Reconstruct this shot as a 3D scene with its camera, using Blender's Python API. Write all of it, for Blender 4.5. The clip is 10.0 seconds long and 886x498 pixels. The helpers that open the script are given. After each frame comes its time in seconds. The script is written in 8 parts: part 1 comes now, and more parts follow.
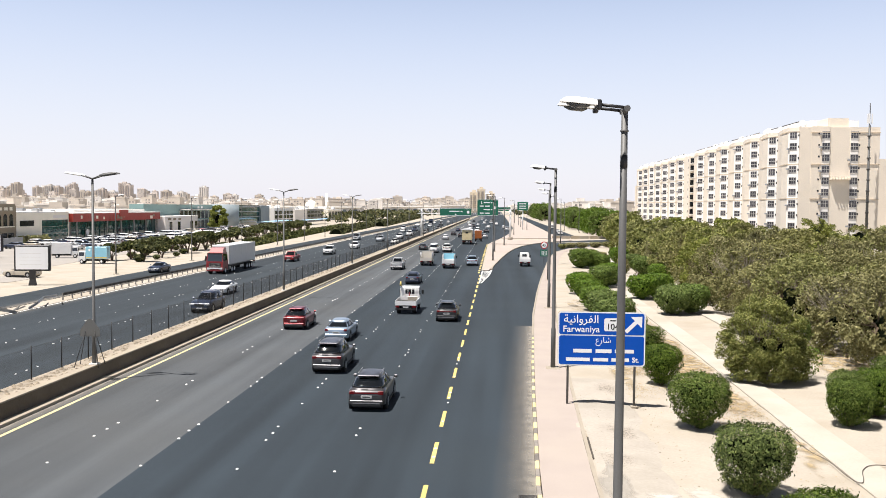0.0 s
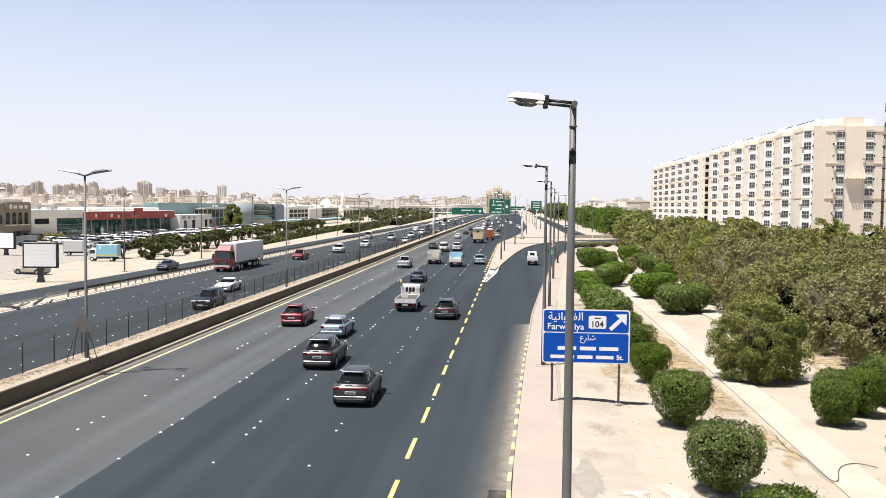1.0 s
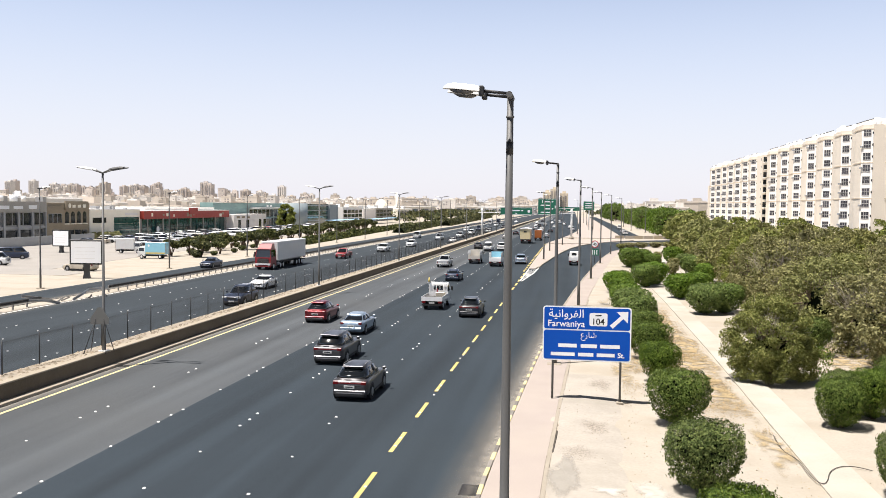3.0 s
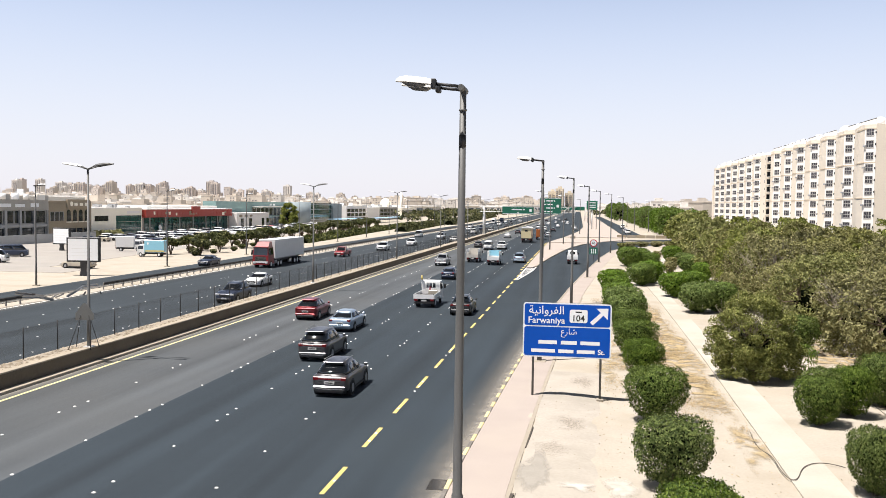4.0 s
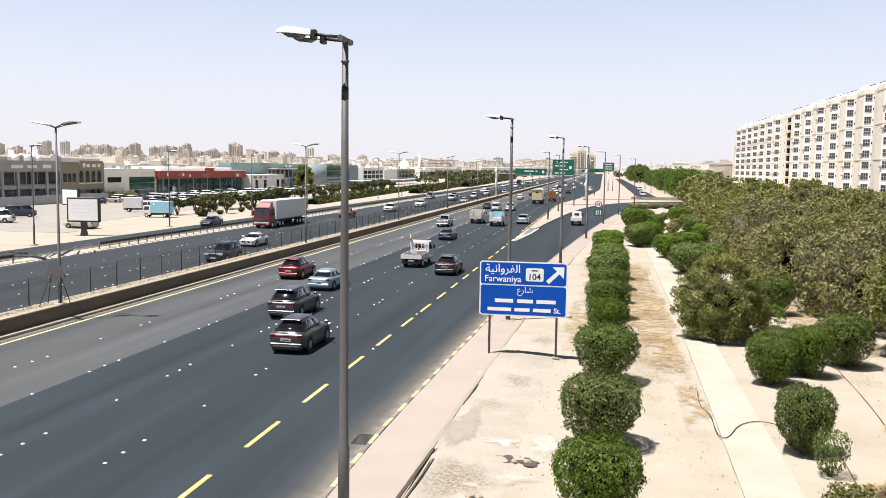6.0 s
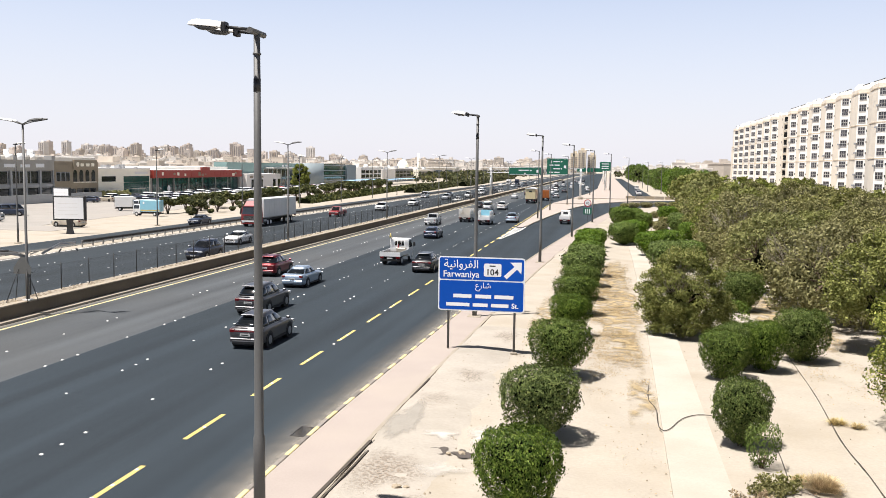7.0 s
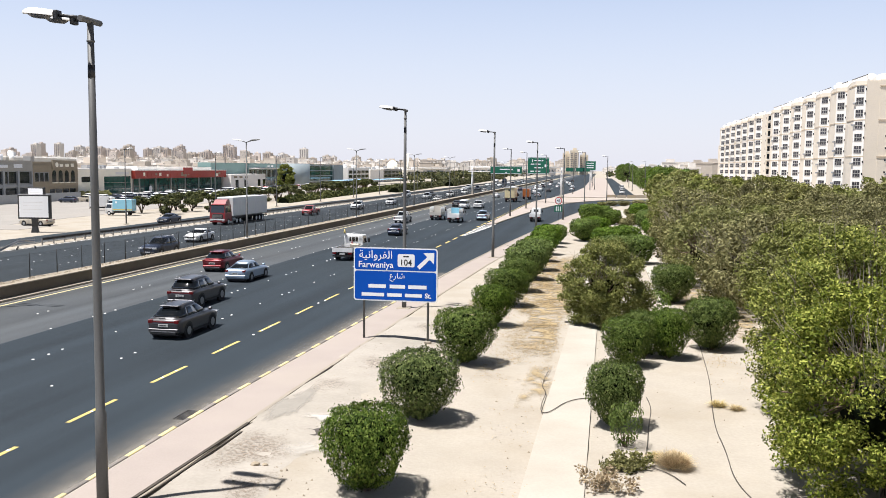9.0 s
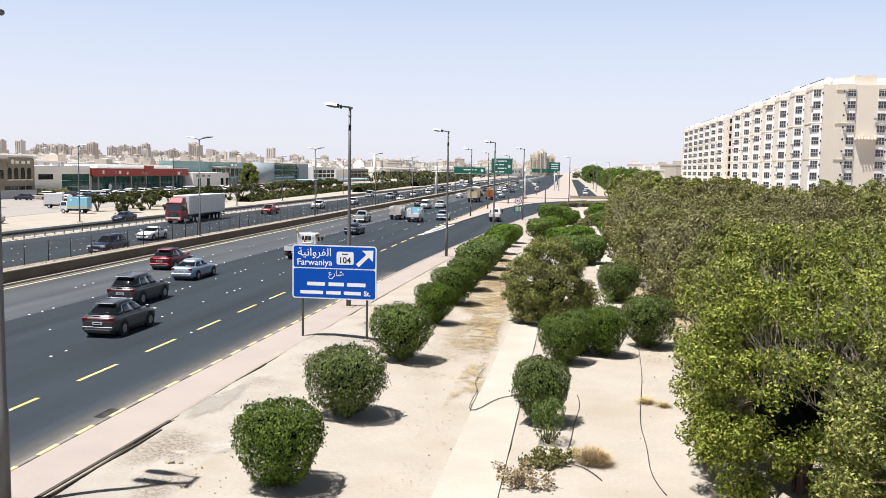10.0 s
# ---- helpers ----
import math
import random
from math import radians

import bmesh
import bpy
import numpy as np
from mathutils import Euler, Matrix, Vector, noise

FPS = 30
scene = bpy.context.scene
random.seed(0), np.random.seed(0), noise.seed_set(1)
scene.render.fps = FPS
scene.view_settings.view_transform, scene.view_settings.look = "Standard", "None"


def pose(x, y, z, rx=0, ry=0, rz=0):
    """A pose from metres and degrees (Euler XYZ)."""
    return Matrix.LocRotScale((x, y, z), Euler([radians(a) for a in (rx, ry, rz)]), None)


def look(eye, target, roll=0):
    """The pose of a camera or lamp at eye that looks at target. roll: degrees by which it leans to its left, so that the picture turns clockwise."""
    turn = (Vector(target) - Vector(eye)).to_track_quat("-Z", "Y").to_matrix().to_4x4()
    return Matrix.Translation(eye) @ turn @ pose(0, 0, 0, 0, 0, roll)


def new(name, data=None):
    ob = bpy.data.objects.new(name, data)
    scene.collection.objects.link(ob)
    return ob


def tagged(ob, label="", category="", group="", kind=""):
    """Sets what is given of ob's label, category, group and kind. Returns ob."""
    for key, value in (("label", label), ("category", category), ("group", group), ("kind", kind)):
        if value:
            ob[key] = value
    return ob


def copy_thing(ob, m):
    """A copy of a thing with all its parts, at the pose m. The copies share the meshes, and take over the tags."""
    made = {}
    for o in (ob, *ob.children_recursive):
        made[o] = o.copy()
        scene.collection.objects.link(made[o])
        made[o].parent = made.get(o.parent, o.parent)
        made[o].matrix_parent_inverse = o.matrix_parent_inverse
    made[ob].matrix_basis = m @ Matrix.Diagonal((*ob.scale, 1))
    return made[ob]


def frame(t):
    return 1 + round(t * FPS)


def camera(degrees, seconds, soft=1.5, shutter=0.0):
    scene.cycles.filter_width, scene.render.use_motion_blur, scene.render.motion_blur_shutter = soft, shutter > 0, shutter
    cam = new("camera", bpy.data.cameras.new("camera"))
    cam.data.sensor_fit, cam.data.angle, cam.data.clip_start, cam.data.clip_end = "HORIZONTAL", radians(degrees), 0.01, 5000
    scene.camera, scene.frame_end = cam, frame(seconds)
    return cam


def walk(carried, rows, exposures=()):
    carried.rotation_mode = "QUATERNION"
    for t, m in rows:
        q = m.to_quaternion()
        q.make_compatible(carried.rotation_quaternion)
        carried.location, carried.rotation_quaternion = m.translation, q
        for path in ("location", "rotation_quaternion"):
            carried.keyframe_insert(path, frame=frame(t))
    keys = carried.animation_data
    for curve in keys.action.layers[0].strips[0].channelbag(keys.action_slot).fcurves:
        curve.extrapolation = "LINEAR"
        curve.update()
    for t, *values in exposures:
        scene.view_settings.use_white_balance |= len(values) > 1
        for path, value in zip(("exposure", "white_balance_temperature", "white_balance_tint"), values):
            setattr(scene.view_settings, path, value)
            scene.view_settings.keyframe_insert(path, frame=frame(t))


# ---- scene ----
cam = camera(53.9, 10.0, soft=0.8)
PATH = [
    (0, (-1.456, -0.117, 9.822), (-1.58, 1.877, 9.725), 0.5),
    (0.5, (-0.628, -0.187, 9.783), (-0.755, 1.807, 9.686), 0.5),
    (1, (0.142, -0.163, 9.734), (-0.021, 1.828, 9.635), 0.6),
    (1.5, (0.876, -0.113, 9.702), (0.655, 1.872, 9.602), 0.6),
    (2, (1.607, -0.081, 9.663), (1.346, 1.899, 9.563), 0.7),
    (2.5, (2.319, 0.005, 9.602), (2.037, 1.982, 9.503), 0.7),
    (4, (4.209, 0.223, 9.397), (3.901, 2.197, 9.297), 0.8),
    (4.5, (4.863, 0.42, 9.342), (4.555, 2.392, 9.212), 0.9),
    (5, (5.612, 0.616, 9.32), (5.297, 2.583, 9.145), 0.9),
    (5.5, (6.444, 0.74, 9.293), (6.094, 2.701, 9.107), 0.8),
    (7, (9.513, 1.064, 9.058), (9.152, 3.022, 8.871), 0.8),
    (7.5, (10.574, 1.066, 8.986), (10.211, 3.024, 8.8), 0.7),
    (8, (11.644, 1.04, 8.873), (11.282, 2.998, 8.687), 0.6),
    (8.5, (12.655, 0.99, 8.757), (12.295, 2.948, 8.571), 0.6),
    (9, (13.585, 1.051, 8.678), (13.235, 3.011, 8.493), 0.6),
    (9.5, (14.321, 1.179, 8.618), (14.02, 3.147, 8.434), 0.8),
    (10, (14.977, 1.361, 8.559), (14.699, 3.333, 8.376), 1.0),
]
walk(cam, [(t, look(eye, target, roll)) for t, eye, target, roll in PATH], exposures=[(0.0, 0.68, 6290, 13), (7.0, 0.66, 6270, 13), (8.0, 0.62, 6060, 12), (10.0, 0.59, 6050, 13)])

# ---- light ----
SUN_DIR = Vector((-0.305, -0.215, 1.0)).normalized()
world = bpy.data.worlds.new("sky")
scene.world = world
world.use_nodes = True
wn = world.node_tree.nodes
sky = wn.new("ShaderNodeTexSky")
sky.sky_type = "NISHITA"
sky.sun_disc = False
sky.sun_elevation = math.asin(SUN_DIR.z)
sky.sun_rotation = math.atan2(SUN_DIR.x, SUN_DIR.y)
sky.air_density, sky.dust_density, sky.ozone_density, sky.altitude = 1.0, 0.7, 2.0, 0
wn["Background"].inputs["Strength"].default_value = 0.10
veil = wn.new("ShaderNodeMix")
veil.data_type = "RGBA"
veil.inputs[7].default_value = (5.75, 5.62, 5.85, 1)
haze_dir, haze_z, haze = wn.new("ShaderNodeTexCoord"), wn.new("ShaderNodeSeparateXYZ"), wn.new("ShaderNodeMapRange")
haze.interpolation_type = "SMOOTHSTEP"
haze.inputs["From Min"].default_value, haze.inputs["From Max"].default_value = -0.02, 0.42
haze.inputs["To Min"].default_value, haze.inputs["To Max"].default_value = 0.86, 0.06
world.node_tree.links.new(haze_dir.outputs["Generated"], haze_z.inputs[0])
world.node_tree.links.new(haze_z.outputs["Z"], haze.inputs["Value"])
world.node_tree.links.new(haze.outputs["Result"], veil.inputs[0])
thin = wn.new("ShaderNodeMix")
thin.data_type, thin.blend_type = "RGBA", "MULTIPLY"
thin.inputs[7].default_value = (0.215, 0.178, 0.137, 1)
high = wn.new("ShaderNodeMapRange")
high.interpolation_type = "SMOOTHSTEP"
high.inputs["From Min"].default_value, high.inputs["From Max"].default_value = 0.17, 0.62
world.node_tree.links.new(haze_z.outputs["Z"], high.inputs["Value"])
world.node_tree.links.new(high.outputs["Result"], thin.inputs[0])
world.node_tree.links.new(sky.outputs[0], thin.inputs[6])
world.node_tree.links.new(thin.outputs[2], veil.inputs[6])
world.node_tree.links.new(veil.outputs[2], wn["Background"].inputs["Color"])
sun = new("sun", bpy.data.lights.new("sun", "SUN"))
sun.data.energy, sun.data.angle, sun.data.color = 5.65, radians(0.6), (1.0, 0.94, 0.84)
sun.matrix_world = look((0, 0, 60), Vector((0, 0, 60)) - SUN_DIR)

# ---- materials ----


def shade(name, col, rough=0.7, metal=0.0, var=0.12, big=0.6, fine=25.0, bump=0.0, bscale=60.0, coat=0.0,
          stain=None, stain_amount=0.5, spread=0.0, island=False, spec=0.5, trans=0.0, streak=0.0, tone=0.74):
    """A surface with variation at two scales, in metres of the world; spread varies it from piece to piece."""
    m = bpy.data.materials.new(name)
    m.use_nodes = True
    nt = m.node_tree
    n, l = nt.nodes, nt.links
    p = n["Principled BSDF"]
    col = tuple(c * tone for c in col)
    stain = tuple(c * tone for c in stain) if stain else None
    p.inputs["Roughness"].default_value, p.inputs["Metallic"].default_value = rough, metal
    p.inputs["Coat Weight"].default_value = coat
    p.inputs["Coat Roughness"].default_value = 0.06
    p.inputs["Specular IOR Level"].default_value = spec
    geo = n.new("ShaderNodeNewGeometry")
    a, b = n.new("ShaderNodeTexNoise"), n.new("ShaderNodeTexNoise")
    for t, s, d in ((a, big, 4), (b, fine, 3)):
        t.inputs["Scale"].default_value, t.inputs["Detail"].default_value = s, d
        l.new(geo.outputs["Position"], t.inputs["Vector"])
    add = n.new("ShaderNodeMath")
    add.operation = "ADD"
    l.new(a.outputs["Fac"], add.inputs[0])
    l.new(b.outputs["Fac"], add.inputs[1])
    rng = n.new("ShaderNodeMapRange")
    rng.inputs["From Min"].default_value, rng.inputs["From Max"].default_value = 0.6, 1.4
    rng.inputs["To Min"].default_value, rng.inputs["To Max"].default_value = 1 - var, 1 + var
    l.new(add.outputs[0], rng.inputs["Value"])
    value = rng.outputs["Result"]
    if spread:
        src = geo.outputs["Random Per Island"]
        if not island:
            src = n.new("ShaderNodeObjectInfo").outputs["Random"]
        r2 = n.new("ShaderNodeMapRange")
        r2.inputs["To Min"].default_value, r2.inputs["To Max"].default_value = 1 - spread, 1 + spread
        l.new(src, r2.inputs["Value"])
        mul = n.new("ShaderNodeMath")
        mul.operation = "MULTIPLY"
        l.new(value, mul.inputs[0])
        l.new(r2.outputs["Result"], mul.inputs[1])
        value = mul.outputs[0]
    if streak:
        mp, st, r4, mu = n.new("ShaderNodeMapping"), n.new("ShaderNodeTexNoise"), n.new("ShaderNodeMapRange"), n.new("ShaderNodeMath")
        mp.inputs["Scale"].default_value = (0.55, 0.012, 1.0)
        st.inputs["Scale"].default_value, st.inputs["Detail"].default_value = 1.0, 5
        r4.inputs["From Min"].default_value, r4.inputs["From Max"].default_value = 0.35, 0.65
        r4.inputs["To Min"].default_value, r4.inputs["To Max"].default_value = 1 - streak, 1 + streak
        mu.operation = "MULTIPLY"
        l.new(geo.outputs["Position"], mp.inputs["Vector"])
        l.new(mp.outputs[0], st.inputs["Vector"])
        l.new(st.outputs["Fac"], r4.inputs["Value"])
        l.new(value, mu.inputs[0])
        l.new(r4.outputs["Result"], mu.inputs[1])
        value = mu.outputs[0]
    hsv = n.new("ShaderNodeHueSaturation")
    hsv.inputs["Color"].default_value = (*col, 1)
    l.new(value, hsv.inputs["Value"])
    out = hsv.outputs["Color"]
    if stain:
        c = n.new("ShaderNodeTexNoise")
        c.inputs["Scale"].default_value, c.inputs["Detail"].default_value = big * 0.45, 6
        l.new(geo.outputs["Position"], c.inputs["Vector"])
        r3 = n.new("ShaderNodeMapRange")
        r3.inputs["From Min"].default_value, r3.inputs["From Max"].default_value = 0.48, 0.66
        r3.inputs["To Max"].default_value = stain_amount
        l.new(c.outputs["Fac"], r3.inputs["Value"])
        mix = n.new("ShaderNodeMix")
        mix.data_type = "RGBA"
        l.new(r3.outputs["Result"], mix.inputs[0])
        l.new(out, mix.inputs[6])
        mix.inputs[7].default_value = (*stain, 1)
        out = mix.outputs[2]
    l.new(out, p.inputs["Base Color"])
    if bump:
        bn, bt = n.new("ShaderNodeBump"), n.new("ShaderNodeTexNoise")
        bt.inputs["Scale"].default_value, bt.inputs["Detail"].default_value = bscale, 5
        l.new(geo.outputs["Position"], bt.inputs["Vector"])
        bn.inputs["Strength"].default_value, bn.inputs["Distance"].default_value = bump, 0.02
        l.new(bt.outputs["Fac"], bn.inputs["Height"])
        l.new(bn.outputs["Normal"], p.inputs["Normal"])
    if trans:
        tr, ms = n.new("ShaderNodeBsdfTranslucent"), n.new("ShaderNodeMixShader")
        ms.inputs[0].default_value = trans
        l.new(out, tr.inputs["Color"])
        l.new(p.outputs[0], ms.inputs[1])
        l.new(tr.outputs[0], ms.inputs[2])
        l.new(ms.outputs[0], n["Material Output"].inputs["Surface"])
    return m


def leafy(name, dark, mid, light, trans=0.16):
    """Leaves, each of its own green between dark and light."""
    dark, mid, light = (tuple(0.74 * c for c in q) for q in (dark, mid, light))
    m = shade(name, mid, 0.6, var=0.28, big=0.7, fine=5, trans=trans, spec=0.15)
    nt = m.node_tree
    geo = next(n for n in nt.nodes if n.type == "NEW_GEOMETRY")
    ramp = nt.nodes.new("ShaderNodeValToRGB")
    e = ramp.color_ramp.elements
    e[0].color, e[1].color = (*dark, 1), (*light, 1)
    e.new(0.5).color = (*mid, 1)
    nt.links.new(geo.outputs["Random Per Island"], ramp.inputs["Fac"])
    hsv = next(n for n in nt.nodes if n.type == "HUE_SAT")
    nt.links.new(ramp.outputs["Color"], hsv.inputs["Color"])
    own = nt.nodes.new("ShaderNodeObjectInfo")
    for key, lo, hi in (("Hue", 0.490, 0.506), ("Saturation", 0.84, 1.06)):
        span = nt.nodes.new("ShaderNodeMapRange")
        span.inputs["To Min"].default_value, span.inputs["To Max"].default_value = lo, hi
        nt.links.new(own.outputs["Random"], span.inputs["Value"])
        nt.links.new(span.outputs["Result"], hsv.inputs[key])
    return m


SAND = shade("sand", (0.50, 0.45, 0.378), 0.95, var=0.10, big=0.5, fine=9, bump=0.5, bscale=14, stain=(0.41, 0.35, 0.265), stain_amount=0.5, spec=0.2)
LITTER = shade("dry_leaf_litter", (0.44, 0.33, 0.18), 0.95, var=0.3, big=1.2, fine=12, spread=0.35, island=True, spec=0.2)
PATHC = shade("path_concrete", (0.565, 0.525, 0.455), 0.9, var=0.09, big=0.4, fine=14, bump=0.15, bscale=30, stain=(0.45, 0.395, 0.32), stain_amount=0.6, spec=0.2)
APRON = shade("rough_concrete", (0.49, 0.445, 0.385), 0.9, var=0.12, big=0.6, fine=8, bump=0.4, bscale=18, stain=(0.33, 0.30, 0.25), stain_amount=0.55, spec=0.2)
ASPH_NEW = shade("dark_asphalt", (0.0278, 0.0388, 0.0495), 0.85, var=0.14, big=0.12, fine=40, bump=0.25, bscale=90, stain=(0.040, 0.052, 0.059), stain_amount=0.35, spec=0.3, streak=0.25)
ASPH_OLD = shade("worn_asphalt", (0.089, 0.098, 0.107), 0.88, var=0.14, big=0.15, fine=40, bump=0.25, bscale=90, stain=(0.11, 0.113, 0.113), stain_amount=0.4, spec=0.3, streak=0.25)
ASPH_LEFT = shade("blue_grey_asphalt", (0.036, 0.046, 0.055), 0.85, var=0.14, big=0.12, fine=40, bump=0.2, bscale=90, spec=0.3, streak=0.25)
ASPH_LOT = shade("dusty_asphalt", (0.40, 0.375, 0.345), 0.9, var=0.15, big=0.2, fine=6, stain=(0.42, 0.385, 0.345), stain_amount=0.6, spec=0.2)
PAVER = shade("pink_paver", (0.475, 0.41, 0.368), 0.88, var=0.08, big=0.5, fine=18, bump=0.2, bscale=26, stain=(0.49, 0.425, 0.37), stain_amount=0.6, spread=0.05, spec=0.2)
KERB_Y = shade("yellow_kerb_paint", (0.80, 0.68, 0.33), 0.7, var=0.16, big=3, fine=22, stain=(0.58, 0.50, 0.36), stain_amount=0.6, spread=0.12)
KERB_K = shade("black_kerb_paint", (0.25, 0.225, 0.20), 0.75, var=0.3, big=3, fine=22, stain=(0.34, 0.30, 0.26), stain_amount=0.6, spread=0.25)
# Dark tone that stands for shade in the gap beside the footway.
GAP_SHADE = shade("gap_shade_strip", (0.085, 0.07, 0.055), 0.9, var=0.3, big=2, fine=20, bump=0.3, bscale=30)
KERB_C = shade("kerb_concrete", (0.40, 0.35, 0.28), 0.85, var=0.12, big=1, fine=20)
PAINT_Y = shade("yellow_road_paint", (0.76, 0.60, 0.19), 0.65, var=0.12, big=2, fine=30, spread=0.08)
PAINT_YW = shade("worn_yellow_paint", (0.73, 0.635, 0.34), 0.7, var=0.16, big=0.8, fine=30)
PAINT_W = shade("white_road_paint", (0.72, 0.71, 0.68), 0.6, var=0.1, big=2, fine=30, tone=1.0)
STUD = shade("white_ceramic_stud", (0.80, 0.79, 0.76), 0.35, var=0.05, tone=1.0)
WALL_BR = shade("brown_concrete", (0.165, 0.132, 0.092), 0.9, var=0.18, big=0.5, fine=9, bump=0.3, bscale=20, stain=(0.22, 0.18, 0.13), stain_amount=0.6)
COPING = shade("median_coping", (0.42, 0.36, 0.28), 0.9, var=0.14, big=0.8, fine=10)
POLE = shade("grey_galvanised_steel", (0.155, 0.154, 0.150), 0.6, 0.3, var=0.12, big=1.2, fine=20)
POLE_W = shade("white_steel", (0.72, 0.72, 0.71), 0.5, 0.0, var=0.06, tone=1.0)
DARKM = shade("dark_steel", (0.045, 0.045, 0.047), 0.5, 0.5, var=0.15)
LAMP_W = shade("white_lamp_shell", (0.78, 0.78, 0.77), 0.4, var=0.04, tone=1.0)
LAMP_G = shade("lamp_glass", (0.10, 0.10, 0.10), 0.2, var=0.05)
BLUE = shade("blue_sign_sheet", (0.001, 0.095, 0.56), 0.5, var=0.05, big=0.6, fine=5, spec=0.2)
SIGNW = shade("white_sign_sheet", (0.80, 0.81, 0.82), 0.45, var=0.03, tone=1.0)
GREEN = shade("green_sign_sheet", (0.008, 0.16, 0.095), 0.5, var=0.06, big=0.5, fine=5)
INK = shade("black_sign_sheet", (0.03, 0.03, 0.03), 0.5, var=0.05)
REDS = shade("red_sign_sheet", (0.55, 0.03, 0.03), 0.5, var=0.06)
ALU = shade("bare_aluminium", (0.42, 0.42, 0.42), 0.45, 0.8, var=0.08)
RAIL = shade("dark_rail_steel", (0.10, 0.095, 0.09), 0.55, 0.5, var=0.2, big=1, fine=8)
POSTW = shade("grey_rail_post", (0.24, 0.23, 0.22), 0.6, var=0.12)
BARK = shade("bark", (0.16, 0.11, 0.075), 0.9, var=0.3, big=4, fine=40, bump=0.5, bscale=40)
TWIG = shade("dry_twig", (0.42, 0.37, 0.29), 0.9, var=0.2, big=4, fine=30)
# Near-black tone: the shade deep between leaves, put into a solid core's colour.
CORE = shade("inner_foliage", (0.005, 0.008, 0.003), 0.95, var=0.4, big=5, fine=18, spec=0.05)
LEAF_BUSH = leafy("bush_leaves", (0.048, 0.088, 0.01), (0.122, 0.205, 0.021), (0.24, 0.325, 0.058))
LEAF_NEAR = leafy("dusty_bush_leaves", (0.027, 0.052, 0.006), (0.09, 0.148, 0.017), (0.235, 0.3, 0.056))
LEAF_DUSK = leafy("dusty_dark_leaves", (0.018, 0.028, 0.008), (0.075, 0.090, 0.028), (0.24, 0.24, 0.09))
LEAF_TREE = leafy("tree_leaves", (0.105, 0.12, 0.025), (0.215, 0.236, 0.05), (0.4, 0.41, 0.125))
LEAF_OLIVE = leafy("olive_leaves", (0.115, 0.115, 0.036), (0.242, 0.236, 0.076), (0.4, 0.38, 0.155))
LEAF_LIME = leafy("young_leaves", (0.048, 0.067, 0.008), (0.192, 0.234, 0.032), (0.56, 0.57, 0.135), 0.22)
LEAF_BROWN = leafy("withered_leaves", (0.26, 0.19, 0.09), (0.52, 0.41, 0.22), (0.76, 0.63, 0.38))
LEAF_DRY = leafy("dry_weed_leaves", (0.46, 0.35, 0.17), (0.72, 0.57, 0.29), (0.9, 0.75, 0.43), 0.3)
HOSE = shade("black_hose", (0.10, 0.085, 0.07), 0.7, var=0.2)
STONE = shade("loose_stone", (0.36, 0.30, 0.22), 0.95, var=0.25, big=4, fine=30, spread=0.25, island=True)

GLASS_CAR = shade("dark_car_glass", (0.006, 0.008, 0.010), 0.05, var=0.1, spec=1.0)
TYRE = shade("tyre_rubber", (0.011, 0.011, 0.011), 0.85, var=0.15)
RIM = shade("alloy_rim", (0.45, 0.45, 0.46), 0.35, 0.7, var=0.08)
PLASTIC = shade("black_plastic", (0.014, 0.014, 0.015), 0.6, var=0.15)
TAIL = shade("red_tail_lens", (0.17, 0.005, 0.008), 0.3, var=0.08, spec=0.3)
HEAD = shade("clear_headlight", (0.70, 0.72, 0.73), 0.15, var=0.05, coat=0.6)
PLATE = shade("pale_plate", (0.50, 0.50, 0.49), 0.5, var=0.04, tone=1.0)
CHROME = shade("chrome", (0.62, 0.62, 0.63), 0.2, 1.0, var=0.05)


def paint(name, col, metal=0.0):
    return shade(name, col, 0.35, metal, var=0.05, big=1.5, fine=12, coat=0.35, tone=0.95)


WHITE_CAR, SILVER_CAR = paint("white_car_paint", (0.74, 0.74, 0.73)), paint("silver_car_paint", (0.46, 0.47, 0.48), 0.35)
BLUE_CAR, GREY_CAR = paint("silver_blue_car_paint", (0.34, 0.42, 0.52), 0.6), paint("dark_grey_car_paint", (0.085, 0.082, 0.086), 0.6)
RED_CAR, BLACK_CAR = paint("dark_red_car_paint", (0.15, 0.008, 0.013), 0.45), paint("black_car_paint", (0.02, 0.022, 0.026))
NAVY_CAR, CREAM_CAR = paint("navy_car_paint", (0.025, 0.035, 0.065), 0.2), paint("cream_paint", (0.66, 0.56, 0.33))
SCARLET, ORANGE = paint("scarlet_truck_paint", (0.23, 0.009, 0.013)), paint("orange_truck_paint", (0.34, 0.10, 0.02))
DUSTY = paint("dusty_white_paint", (0.52, 0.49, 0.44))
SKYBLUE, BEIGE_CAR = paint("sky_blue_paint", (0.24, 0.52, 0.66)), paint("beige_car_paint", (0.45, 0.40, 0.32), 0.2)



